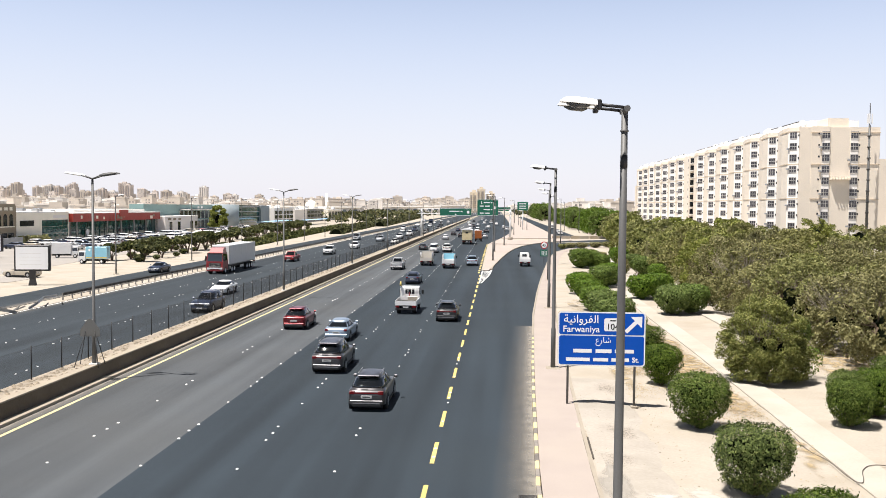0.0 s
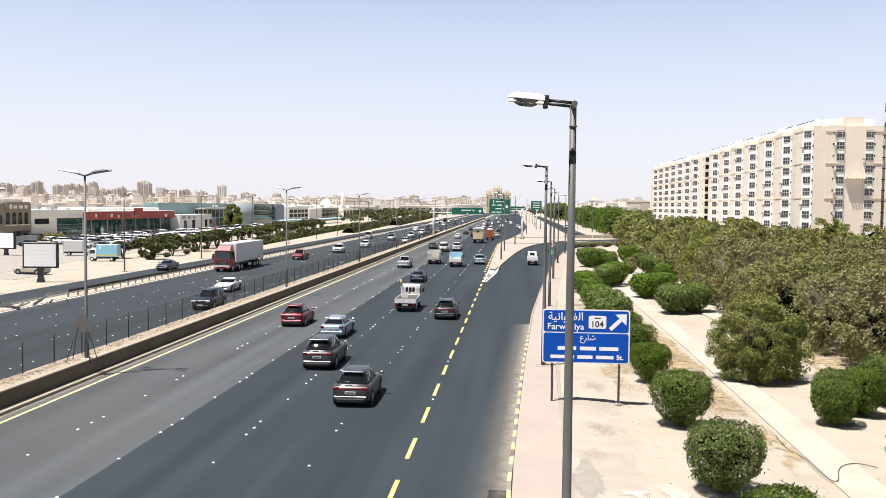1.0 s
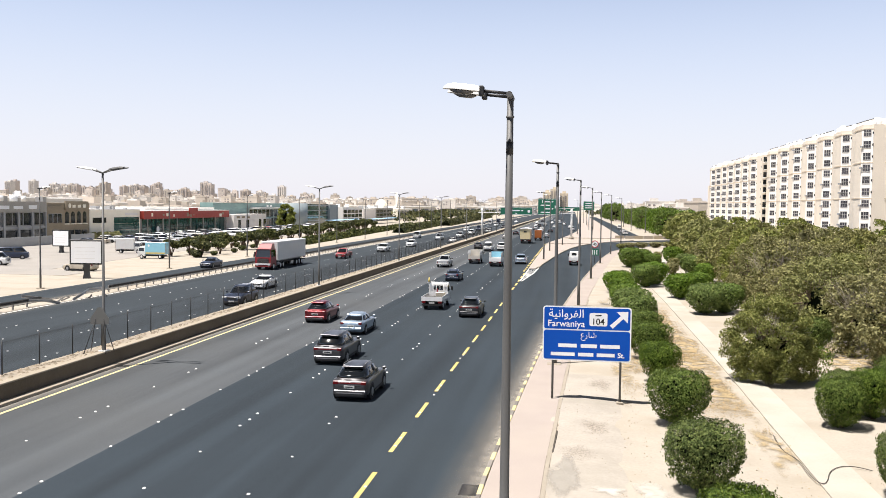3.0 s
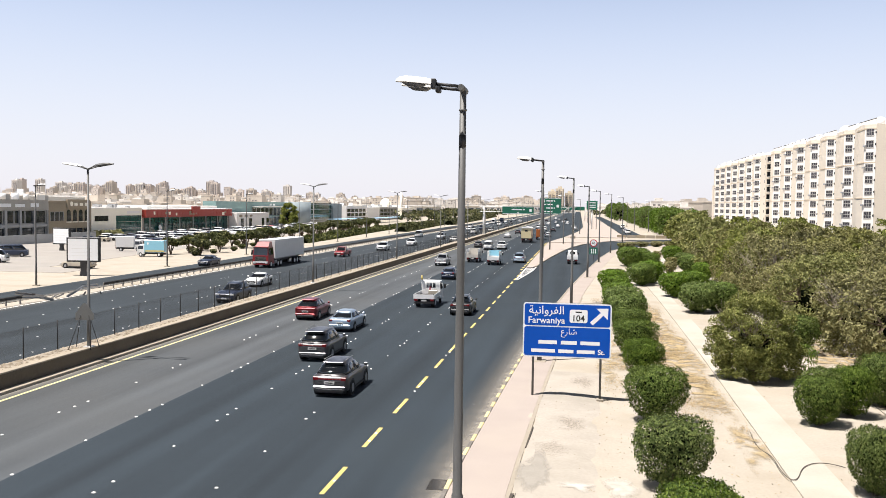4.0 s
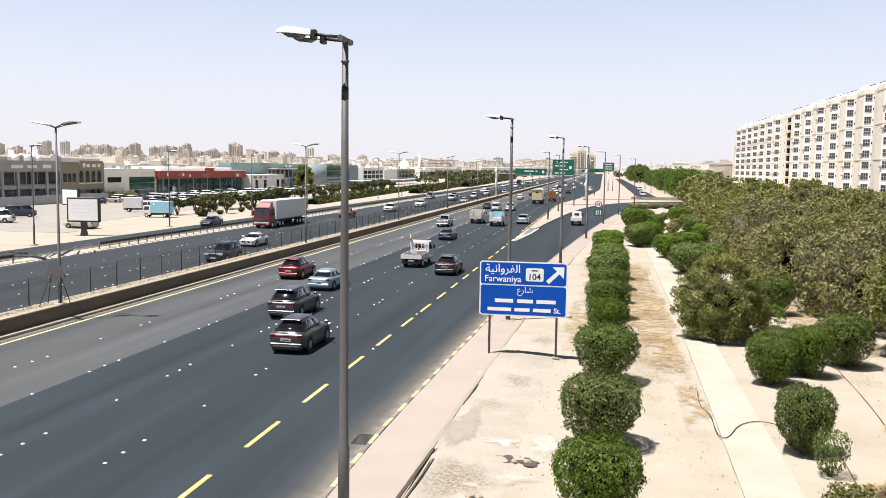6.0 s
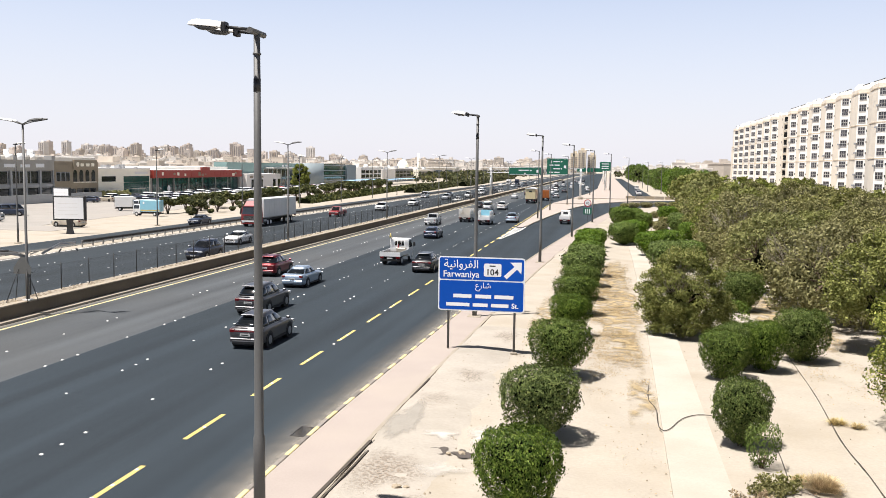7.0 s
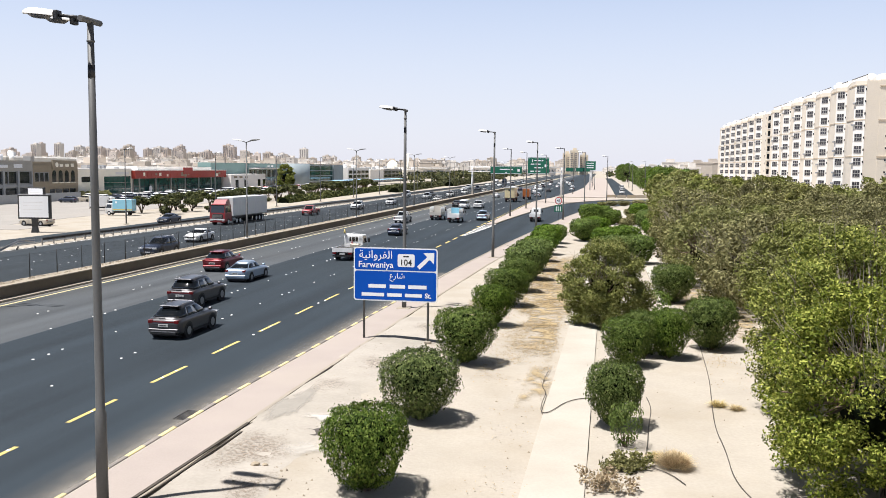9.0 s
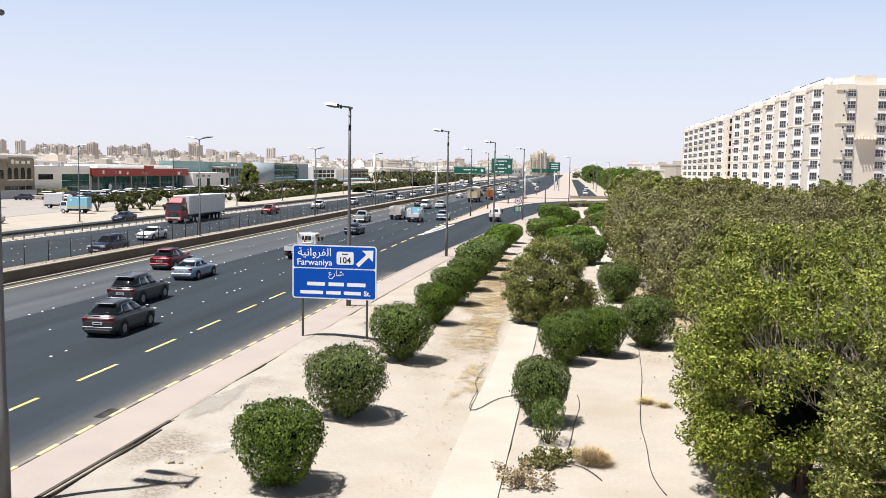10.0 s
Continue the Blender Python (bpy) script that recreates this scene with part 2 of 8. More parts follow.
def dusting(name, col, scale=1.6, lo=0.25, hi=0.6, floor=0.62):
    """Blown sand that thins out over the asphalt, by the mesh's own dust attribute and noise."""
    m = shade(name, col, 0.95, var=0.12, big=0.8, fine=14, spec=0.15)
    n, l = m.node_tree.nodes, m.node_tree.links
    at, ns, mu, rg = n.new("ShaderNodeAttribute"), n.new("ShaderNodeTexNoise"), n.new("ShaderNodeMath"), n.new("ShaderNodeMapRange")
    at.attribute_name = "dust"
    ns.inputs["Scale"].default_value, ns.inputs["Detail"].default_value = scale, 6
    geo = next(q for q in n if q.type == "NEW_GEOMETRY")
    l.new(geo.outputs["Position"], ns.inputs["Vector"])
    mu.operation = "MULTIPLY"
    l.new(at.outputs["Fac"], mu.inputs[0])
    rg.inputs["From Min"].default_value, rg.inputs["From Max"].default_value = lo, hi
    rg.inputs["To Min"].default_value = floor
    l.new(ns.outputs["Fac"], rg.inputs["Value"])
    l.new(rg.outputs["Result"], mu.inputs[1])
    tr, mx = n.new("ShaderNodeBsdfTransparent"), n.new("ShaderNodeMixShader")
    l.new(mu.outputs[0], mx.inputs[0])
    l.new(tr.outputs[0], mx.inputs[1])
    l.new(n["Principled BSDF"].outputs[0], mx.inputs[2])
    l.new(mx.outputs[0], n["Material Output"].inputs["Surface"])
    return m


DUST = dusting("blown_sand", (0.42, 0.385, 0.335))

# ---- builders ----


def part(name, bm, material, parent=None, label=""):
    me = bpy.data.meshes.new(name)
    bm.to_mesh(me)
    bm.free()
    return place(name, me, material, parent, label)


def place(name, me, material=None, parent=None, label=""):
    if material and not me.materials:
        me.materials.append(material)
    ob = new(name, me)
    if parent:
        ob.parent = parent
    if label:
        ob["label"] = label
    return ob


def raw(name, verts, faces, material, parent=None, label="", smooth=False):
    me = bpy.data.meshes.new(name)
    me.from_pydata(verts, [], faces)
    if smooth:
        me.polygons.foreach_set("use_smooth", [True] * len(me.polygons))
    me.update()
    return place(name, me, material, parent, label)


def thing(name, m, label, category, group="", kind=""):
    ob = new(name)
    ob.empty_display_size = 0.3
    ob.matrix_basis = m
    return tagged(ob, label, category, group, kind)


def soften(ob, angle=40):
    """Smooth shading that keeps hard edges."""
    ob.data.polygons.foreach_set("use_smooth", [True] * len(ob.data.polygons))
    ob.data.set_sharp_from_angle(angle=radians(angle))
    return ob


def box(bm, x0, x1, y0, y1, z0, z1, bevel=0.0):
    v = [bm.verts.new((x, y, z)) for z in (z0, z1) for y in (y0, y1) for x in (x0, x1)]
    fs = [bm.faces.new([v[i] for i in f]) for f in ((0, 2, 3, 1), (4, 5, 7, 6), (0, 1, 5, 4), (2, 6, 7, 3), (0, 4, 6, 2), (1, 3, 7, 5))]
    if bevel:
        es = list({e for f in fs for e in f.edges})
        bmesh.ops.bevel(bm, geom=es, offset=bevel, segments=1, affect="EDGES")
    return bm


def boxes(*args, bevel=0.0):
    bm = bmesh.new()
    for a in args:
        box(bm, *a, bevel=bevel)
    return bm


def tube(bm, pts, radii, n=8, caps=True):
    """A round tube through points with a radius at each."""
    rings, up = [], Vector((0, 0, 1))
    pts = [Vector(p) for p in pts]
    for i, p in enumerate(pts):
        d = (pts[min(i + 1, len(pts) - 1)] - pts[max(i - 1, 0)]).normalized()
        u = d.cross(up if abs(d.z) < 0.95 else Vector((1, 0, 0))).normalized()
        w = d.cross(u)
        r = radii[i] if isinstance(radii, (list, tuple)) else radii
        rings.append([bm.verts.new(p + (u * math.cos(a) + w * math.sin(a)) * r) for a in (2 * math.pi * k / n for k in range(n))])
    for a, b in zip(rings, rings[1:]):
        for k in range(n):
            f = bm.faces.new((a[k], a[(k + 1) % n], b[(k + 1) % n], b[k]))
            f.smooth = True
    if caps:
        bm.faces.new(list(reversed(rings[0])))
        bm.faces.new(rings[-1])
    return bm


def tubes(*args, n=8):
    bm = bmesh.new()
    for pts, r in args:
        tube(bm, pts, r, n)
    return bm


def loft(bm, rings, smooth=False):
    """Skin closed rings of equal length, with caps."""
    rs = [[bm.verts.new(p) for p in r] for r in rings]
    n = len(rs[0])
    for a, b in zip(rs, rs[1:]):
        for k in range(n):
            bm.faces.new((a[k], a[(k + 1) % n], b[(k + 1) % n], b[k])).smooth = smooth
    bm.faces.new(list(reversed(rs[0])))
    bm.faces.new(rs[-1])
    bmesh.ops.recalc_face_normals(bm, faces=bm.faces)
    return bm


def prism(bm, poly, z0, z1):
    """An upright prism over a plan polygon."""
    return loft(bm, [[(x, y, z0) for x, y in poly], [(x, y, z1) for x, y in poly]])


def ease(pts, v):
    """Interpolate along sorted pairs."""
    return float(np.interp(v, [p[0] for p in pts], [p[1] for p in pts]))


def band(left, right, ys, z0, z1, name, material, label, category="road", kind="structure"):
    """A slab between two edge lines given as x over y."""
    verts, faces = [], []
    for y in ys:
        a, b = left(y), right(y)
        verts += [(a, y, z0), (a, y, z1), (b, y, z1), (b, y, z0)]
    for i in range(len(ys) - 1):
        k = 4 * i
        faces += [(k + 1, k + 2, k + 6, k + 5), (k, k + 1, k + 5, k + 4), (k + 2, k + 3, k + 7, k + 6)]
    faces += [(0, 3, 2, 1), (k + 4, k + 5, k + 6, k + 7)]
    return tagged(raw(name, verts, faces, material), label, category, kind=kind)


def lettering(txt, size, x, y, z, material, name, parent, spacing=1.0, align="LEFT", width=0.0):
    """Flat letters that face -y, laid 4 mm before y."""
    cu = bpy.data.curves.new(name, "FONT")
    cu.body, cu.size, cu.align_x, cu.space_character, cu.extrude, cu.offset = txt, size, align, spacing, 0.002, width
    tmp = bpy.data.objects.new(name, cu)
    scene.collection.objects.link(tmp)
    bpy.context.view_layer.update()
    me = bpy.data.meshes.new_from_object(tmp.evaluated_get(bpy.context.evaluated_depsgraph_get()))
    bpy.data.objects.remove(tmp)
    bpy.data.curves.remove(cu)
    me.transform(Matrix.Translation((x, y, z)) @ Matrix.Rotation(radians(90), 4, "X"))
    me.materials.clear()
    return place(name, me, material, parent)

# ---- ground and roads ----
KERB = [(10, 0.0), (30, 0.0), (45, 0.45), (55, 0.8), (79, 1.8), (100, 3.1), (118, 4.4), (136, 5.8), (165, 8.2), (191, 11.0), (210, 15.5), (225, 22), (240, 34), (252, 52)]
EXITL = [(124, -2.5), (144, -1.9), (165, -0.6), (185, 0.8), (204, 2.6), (220, 5.0), (235, 8.5), (248, 13.5), (262, 21.0), (275, 34.0)]
MAINR = [(10, -3.86), (112, -3.86), (232, -4.0), (262, -1.5), (330, 3.5), (420, 6.0), (1900, 6.0)]


def kerb_x(y):
    return ease(KERB, y)


def ground_height(x, y):
    edge_x = kerb_x(y) + 1.1
    if x < edge_x or y < 8 or y > 215 or x > 60:
        return -0.06
    k = min(1.0, (x - edge_x) / 0.8)
    fall = 0.10 - 0.29 * min(1.0, max(0.0, (x - 3.0 - kerb_x(y)) / 6.0))
    rough = 0.05 * noise.noise((x * 0.5, y * 0.5, 0)) + 0.03 * noise.noise((x * 1.7, y * 1.7, 3))
    edge = min(1.0, (215 - y) / 25, (60 - x) / 15, (y - 8) / 5)
    return -0.06 + k * edge * (fall + 0.06 + rough)


def ground():
    xs = sorted(set([-4000, -2500, -1500, -800, -400, -200, -120, -80, -46] + list(np.arange(-4, 1.2, 2.6)) + list(np.arange(1.2, 26, 0.5))
                    + list(np.arange(26, 62, 3)) + [80, 120, 200, 400, 900, 2000, 4000]))
    ys = sorted(set([-300, -60, 0] + list(np.arange(8, 60, 0.6)) + list(np.arange(60, 132, 2.0)) + list(np.arange(132, 216, 4.0)) + [220, 250, 300, 500, 900, 1600, 3000, 4600]))
    verts = [(x, y, ground_height(x, y)) for y in ys for x in xs]
    w = len(xs)
    faces = [(j * w + i, j * w + i + 1, (j + 1) * w + i + 1, (j + 1) * w + i) for j in range(len(ys) - 1) for i in range(w - 1)]
    return tagged(raw("ground", verts, faces, SAND, smooth=True), "pale dry sand with grit and stains", "ground", kind="structure")


ground()
YS = [-40, 0, 10] + list(range(20, 120, 5)) + list(range(120, 280, 4)) + [300, 350, 420, 600, 1000, 1900]
band(lambda y: -22.95, lambda y: -14.7, [-40, 40, 120, 400, 1900], -0.2, 0.0, "road", ASPH_OLD, "worn grey asphalt lanes beside the median")
road_new = band(lambda y: -14.7, lambda y: ease(MAINR, y) if y >= 112 else kerb_x(y) - 0.02, [y for y in YS if y <= 110] + [111.99, 112] + [y for y in YS if y > 112], -0.2, 0.0, "road",
                ASPH_NEW, "newer dark asphalt lanes with an exit lane")
exit_ys = [112, 116, 120, 124, 128, 132, 134.9, 135] + list(range(136, 252, 4))
band(lambda y: -3.86 if y < 135 else ease(EXITL, y), lambda y: kerb_x(y) - 0.02, exit_ys, -0.2, 0.0, "road", ASPH_NEW, "dark asphalt exit lane curving away")
band(lambda y: ease([(252, 15.5), (262, 21), (275, 36)], y), lambda y: 150, [252, 258, 266, 275], -0.2, 0.0, "road", ASPH_NEW, "dark asphalt side street")
band(lambda y: -44.9, lambda y: -25.35, [-40, 30, 200, 600, 1900], -0.2, 0.0, "road", ASPH_LEFT, "dark asphalt opposite carriageway")
band(lambda y: -53.2, lambda y: -47.2, [-40, 30, 200, 600, 1900], -0.2, -0.02, "road", ASPH_LEFT, "narrow asphalt service road behind the guard rail")
band(lambda y: -114, lambda y: -72 - 0.085 * (y - 140), [105, 120, 160, 240, 330, 460], -0.2, -0.03, "road", ASPH_LOT, "dusty asphalt car park before the shops", "car park")
band(lambda y: -114, lambda y: -62, [104, 106, 110, 113], -0.2, -0.025, "road", ASPH_LOT, "dusty side street that joins the service road")
band(lambda y: 19.0, lambda y: 25.5, [290, 330, 420, 900], -0.2, 0.0, "road", ASPH_NEW, "narrow frontage road behind the island")

# islands and footways
gore_ys = [134, 140] + list(range(144, 234, 6))
band(lambda y: -3.55, lambda y: ease(EXITL, y) - 0.25 if y > 136 else -2.7, gore_ys, -0.2, 0.13, "pavement", PAVER, "pink paved island between main road and exit", "traffic island")
band(lambda y: ease(MAINR, y) + 0.3, lambda y: ease(EXITL, y) - 0.25, [232, 238, 244, 250, 256, 262], -0.2, 0.13, "pavement", PAVER, "pink paved island where the roads part", "traffic island")
band(lambda y: ease(MAINR, y) + 0.3, lambda y: 18.5, [276, 290, 330, 420, 700, 900], -0.2, 0.13, "pavement", PAVER, "pink paved strip along the main road", "pavement")
foot_ys = [-30, 0, 12, 16] + list(range(20, 60, 4)) + list(range(60, 212, 6))
footway = band(lambda y: kerb_x(y) + 0.17, lambda y: kerb_x(y) + 2.05, foot_ys, -0.2, 0.12, "pavement", PAVER, "pink paved footway behind the painted kerb", "pavement")
band(lambda y: kerb_x(y) + 2.06, lambda y: kerb_x(y) + 2.22, foot_ys[:20], -0.2, 0.135, "edging", KERB_C, "thin concrete edging strip of the footway", "edging")
# Dark strips laid where the open gap by the edging is only in shade.
band(lambda y: 1.96 + 0.036 * (y - 21.2), lambda y: 2.065 + 0.036 * (y - 21.2), [14, 18, 22, 25, 27.9], -0.2, 0.165, "edging", GAP_SHADE, "dark raised strip standing in for a shaded gap along the footway", "edging")
band(lambda y: 2.21 + 0.04 * (y - 21.6), lambda y: 2.26 + 0.04 * (y - 21.6), [19, 22, 24, 26.9], -0.2, 0.17, "edging", GAP_SHADE, "thin second strip with shade in its colour beside the gap", "edging")
band(lambda y: kerb_x(y) + 2.23, lambda y: kerb_x(y) + 2.29, [33.4, 35, 36.6], -0.2, 0.165, "edging", GAP_SHADE, "thin dark strip standing in for an open joint beside the footway", "edging")
band(lambda y: 11.62 + 0.017 * (min(y, 75) - 22), lambda y: 13.35 + 0.010 * (y - 20), [-30, 14, 20, 40, 60, 90, 130, 200], -0.4, -0.11, "pavement", PATHC, "pale concrete garden path through the shrubs", "path")
band(lambda y: 17.8, lambda y: 19.2 + 0.008 * (y - 70), [70, 100, 150, 205], -0.4, -0.06, "pavement", PATHC, "second pale path before the trees", "path")


def apron_patch():
    """Rough cast concrete between the footway and the shrubs."""
    verts, faces, ys = [], [], list(np.arange(16, 50, 0.8))
    rng = random.Random(5)
    for y in ys:
        a, b = kerb_x(y) + 2.23 + (0.11 if y < 28.3 else 0.05 if 32 < y < 39 else 0.0), kerb_x(y) + 5.2 + 0.5 * noise.noise((y * 0.35, 2, 0)) + rng.uniform(-0.08, 0.08)
        for k in range(7):
            x = a + (b - a) * k / 6
            verts.append((x, y, ground_height(x, y) + (0.03 if k < 6 else -0.03) + 0.012 * noise.noise((x * 2, y * 2, 9))))
    for i in range(len(ys) - 1):
        for k in range(6):
            j = i * 7 + k
            faces.append((j, j + 1, j + 8, j + 7))
    tagged(raw("pavement", verts, faces, APRON, smooth=True), "rough cracked concrete apron dusted with sand", "apron", kind="structure")


apron_patch()


def spill(x, y, rx, ry, material, label, seed, strong=1.0, core=0.75, lift=0.05):
    """A thin stain or splash that thins out towards an uneven edge."""
    rings = max(4, int(max(rx, ry) / 0.55))
    n, verts, mask, faces = 44 if rings < 8 else 90, [], [], []
    for i in range(rings + 1):
        f = i / rings
        a = strong * float(np.interp(f, [0, core, 0.5 + core / 2, 1], [1, 1, 0.55, 0]))
        for k in range(n):
            t = 2 * math.pi * k / n
            r = f * (0.75 + 0.5 * noise.noise((math.cos(t) * 1.3 + seed, math.sin(t) * 1.3, seed)) + 0.16 * noise.noise((math.cos(t) * 5 + seed, math.sin(t) * 5, 4)))
            px, py = x + rx * r * math.cos(t), y + ry * r * math.sin(t)
            verts.append((px, py, ground_height(px, py) + lift))
            mask.append(a)
    for i in range(rings):
        for k in range(n):
            faces.append((i * n + k, i * n + (k + 1) % n, (i + 1) * n + (k + 1) % n, (i + 1) * n + k))
    ob = raw("dried_spill", verts, faces, material, smooth=True)
    ob.data.attributes.new("dust", "FLOAT", "POINT").data.foreach_set("value", mask)
    tagged(ob, label, "spill", "stains on the apron", "stuff")


SPILL_W = dusting("dried_plaster", (0.74, 0.70, 0.63), 2.5)
SPILL_D = dusting("dried_tar", (0.12, 0.105, 0.095), 3.5)
SPILL_G = dusting("smooth_grey_screed", (0.49, 0.455, 0.40), 0.6)
LEAF_MAT = dusting("leaf_carpet", (0.51, 0.40, 0.235), 1.5, 0.42, 0.60, 0.06)
SPILL_S = dusting("brown_grit", (0.37, 0.30, 0.235), 10.0, 0.45, 0.62, 0.16)
STAINS = (
        (2.85, 30.4, 0.8, 3.0, SPILL_G, "smooth grey screed patch beside the edging", 1.0, 0.8, 0.6), (5.75, 29.6, 0.8, 1.7, SPILL_W, "splash of dried white plaster on the apron", 2.0, 0.75, 0.45),
        (4.3, 29.3, 0.9, 0.6, SPILL_W, "small splash of dried white plaster", 3.4, 0.9, 0.4), (4.9, 26.0, 1.0, 0.8, SPILL_W, "faint splash of dried white plaster", 5.4, 0.6, 0.3),
        (4.6, 27.75, 0.42, 0.45, SPILL_D, "dark flaking tar patch", 4.1, 1.6, 0.8), (5.35, 27.65, 0.55, 0.45, SPILL_D, "dark flaking tar patch", 6.3, 1.6, 0.8),
        (3.5, 25.4, 1.4, 2.6, SPILL_S, "brown grit swept over the apron", 9.2, 0.75, 0.3), (4.4, 22.6, 1.3, 1.6, SPILL_S, "brown grit swept over the apron", 3.9, 0.6, 0.3), (4.1, 37.6, 1.1, 1.8, SPILL_S, "greyish damp stain on the apron", 7.7, 0.5, 0.3),
        (3.3, 33.6, 0.9, 1.6, SPILL_S, "greyish damp stain on the apron", 8.2, 0.35, 0.3),
        (4.6, 47.0, 1.0, 2.2, SPILL_S, "greyish damp stain by the sign", 11.2, 0.5, 0.3))
LEAF_BEDS = (
        (11.2, 36.5, 0.9, 4.5, LEAF_MAT, "straw-brown leaves along the path edge", 12.2, 0.8, 0.5), (10.2, 67, 2.9, 30, LEAF_MAT, "straw-brown leaf carpet between shrubs and path", 13.1, 1.0, 0.8),
        (6.2, 54, 1.2, 9, LEAF_MAT, "thin dry leaves behind the sign", 17.5, 0.7, 0.6), (20.5, 58, 3.0, 15, LEAF_MAT, "brown leaf carpet under the trees", 18.5, 0.9, 0.7))
for i, (x, y, rx, ry, mt, label, seed, strong, core) in enumerate(STAINS + LEAF_BEDS):
    spill(x, y, rx, ry, mt, label, seed, strong, core, 0.042 + 0.004 * (i % 4))


def dust_band(x_of, toward, width, ys, label, z=0.004):
    """Thin sand drifted along an edge, thick at the edge and gone at width."""
    verts, faces, mask = [], [], []
    for y in ys:
        for k, a in enumerate((0.75, 0.3, 0.09, 0.0)):
            verts.append((x_of(y) + toward * width * k / 3, y, z))
            mask.append(a)
    for i in range(len(ys) - 1):
        for k in range(3):
            j = i * 4 + k
            faces.append((j, j + 1, j + 5, j + 4))
    ob = raw("drifted_sand", verts, faces, DUST)
    at = ob.data.attributes.new("dust", "FLOAT", "POINT")
    at.data.foreach_set("value", mask)
    tagged(ob, label, "drifted sand", kind="stuff")


dust_band(lambda y: kerb_x(y) - 0.01, -1, 1.6, [12, 16] + list(range(20, 75, 4)), "pale sand drifted along the gutter")
dust_band(lambda y: -22.96, 1, 0.9, [-20, 20, 60, 120, 250], "pale sand drifted along the median kerb")
dust_band(lambda y: -44.9, 1, 1.6, [-20, 20, 60, 120, 250], "pale sand drifted over the road edge")
dust_band(lambda y: -47.2, -1, 1.4, [-20, 20, 60, 120, 250], "pale sand drifted on the service road", -0.015)

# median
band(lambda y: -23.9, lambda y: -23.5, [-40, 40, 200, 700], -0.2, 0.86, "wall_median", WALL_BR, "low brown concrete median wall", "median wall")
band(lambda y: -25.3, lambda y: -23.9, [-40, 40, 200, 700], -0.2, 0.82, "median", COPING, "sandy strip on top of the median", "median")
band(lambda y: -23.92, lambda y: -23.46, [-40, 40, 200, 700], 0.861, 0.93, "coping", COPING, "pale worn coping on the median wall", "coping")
band(lambda y: -23.44, lambda y: -22.97, [-40, 40, 200, 700], -0.2, 0.14, "kerb", KERB_C, "pale concrete kerb at the foot of the wall", "kerb")


def median_litter():
    verts, faces, rng = [], [], random.Random(3)
    for i in range(1500):
        y = 22 + 130 * rng.random() ** 1.6
        x, r = rng.uniform(-25.2, -24.0), rng.uniform(0.03, 0.11)
        k = len(verts)
        verts += [(x - r, y - r, 0.82), (x + r, y - r * 0.6, 0.82), (x + r * 0.7, y + r, 0.82), (x - r * 0.6, y + r, 0.82), (x, y, 0.82 + r * 0.9)]
        faces += [(k, k + 1, k + 4), (k + 1, k + 2, k + 4), (k + 2, k + 3, k + 4), (k + 3, k, k + 4)]
    tagged(raw("loose_stones", verts, faces, STONE), "brown stones and grit along the median strip", "stones", kind="stuff")


median_litter()

# road paint
EDGE_Y = [-40, 40, 120, 300, 700, 1900]


def line(x0, x1, ys, material, label, name="edge_line"):
    lx = x0 if callable(x0) else (lambda y: x0)
    rx = x1 if callable(x1) else (lambda y: x1)
    ob = band(lx, rx, ys, 0.0005, 0.005, name, material, label, "road marking")
    return ob


line(-22.36, -22.16, EDGE_Y, PAINT_YW, "worn solid yellow edge line by the median")
line(-26.6, -26.42, EDGE_Y, PAINT_YW, "yellow edge line of the opposite carriageway")
line(-44.6, -44.44, EDGE_Y, PAINT_W, "white outer edge line")
dash = bpy.data.meshes.new("lane_dash")
bm = boxes((-0.085, 0.085, -1.5, 1.5, 0.0006, 0.006))
bm.to_mesh(dash)
bm.free()
dash.materials.append(PAINT_Y)
for k in range(20):
    y = 17.35 + 5.62 * k
    ob = place("lane_dash", dash, None, road_new)
    ob.location = (-3.86, y, 0)
    if y > 100:
        ob.scale = (1.4, 1, 1)
short = bpy.data.meshes.new("lane_dash_short")
bm = boxes((-0.16, 0.16, -1.0, 1.0, 0.0006, 0.006))
bm.to_mesh(short)
bm.free()
short.materials.append(PAINT_Y)
for k in range(24):
    ob = place("lane_dash", short, None, road_new)
    ob.location = (-4.15, 130 + 4.2 * k, 0)
# hatched nose of the gore
nose = thing("gore_marking", pose(0, 0, 0), "white hatched paint before the traffic island", "road marking", kind="structure")
part("border", boxes((-3.75, -3.6, 112, 134, 0.006, 0.011)), PAINT_W, nose)
bm = bmesh.new()
prism(bm, [(-3.55, 112), (-3.4, 112), (-2.45, 126), (-2.2, 136), (-2.4, 136), (-2.65, 126)], 0.006, 0.011)
part("border", bm, PAINT_W, nose)
for k in range(8):
    y = 116 + 2.2 * k
    w = 1.3 * min(1, (y - 111) / 16)
    bm = bmesh.new()
    prism(bm, [(-3.6, y), (-3.6 + w, y + 1.3), (-3.6 + w, y + 2.0), (-3.6, y + 0.8)], 0.006, 0.0105)
    part("stripe", bm, PAINT_W, nose)


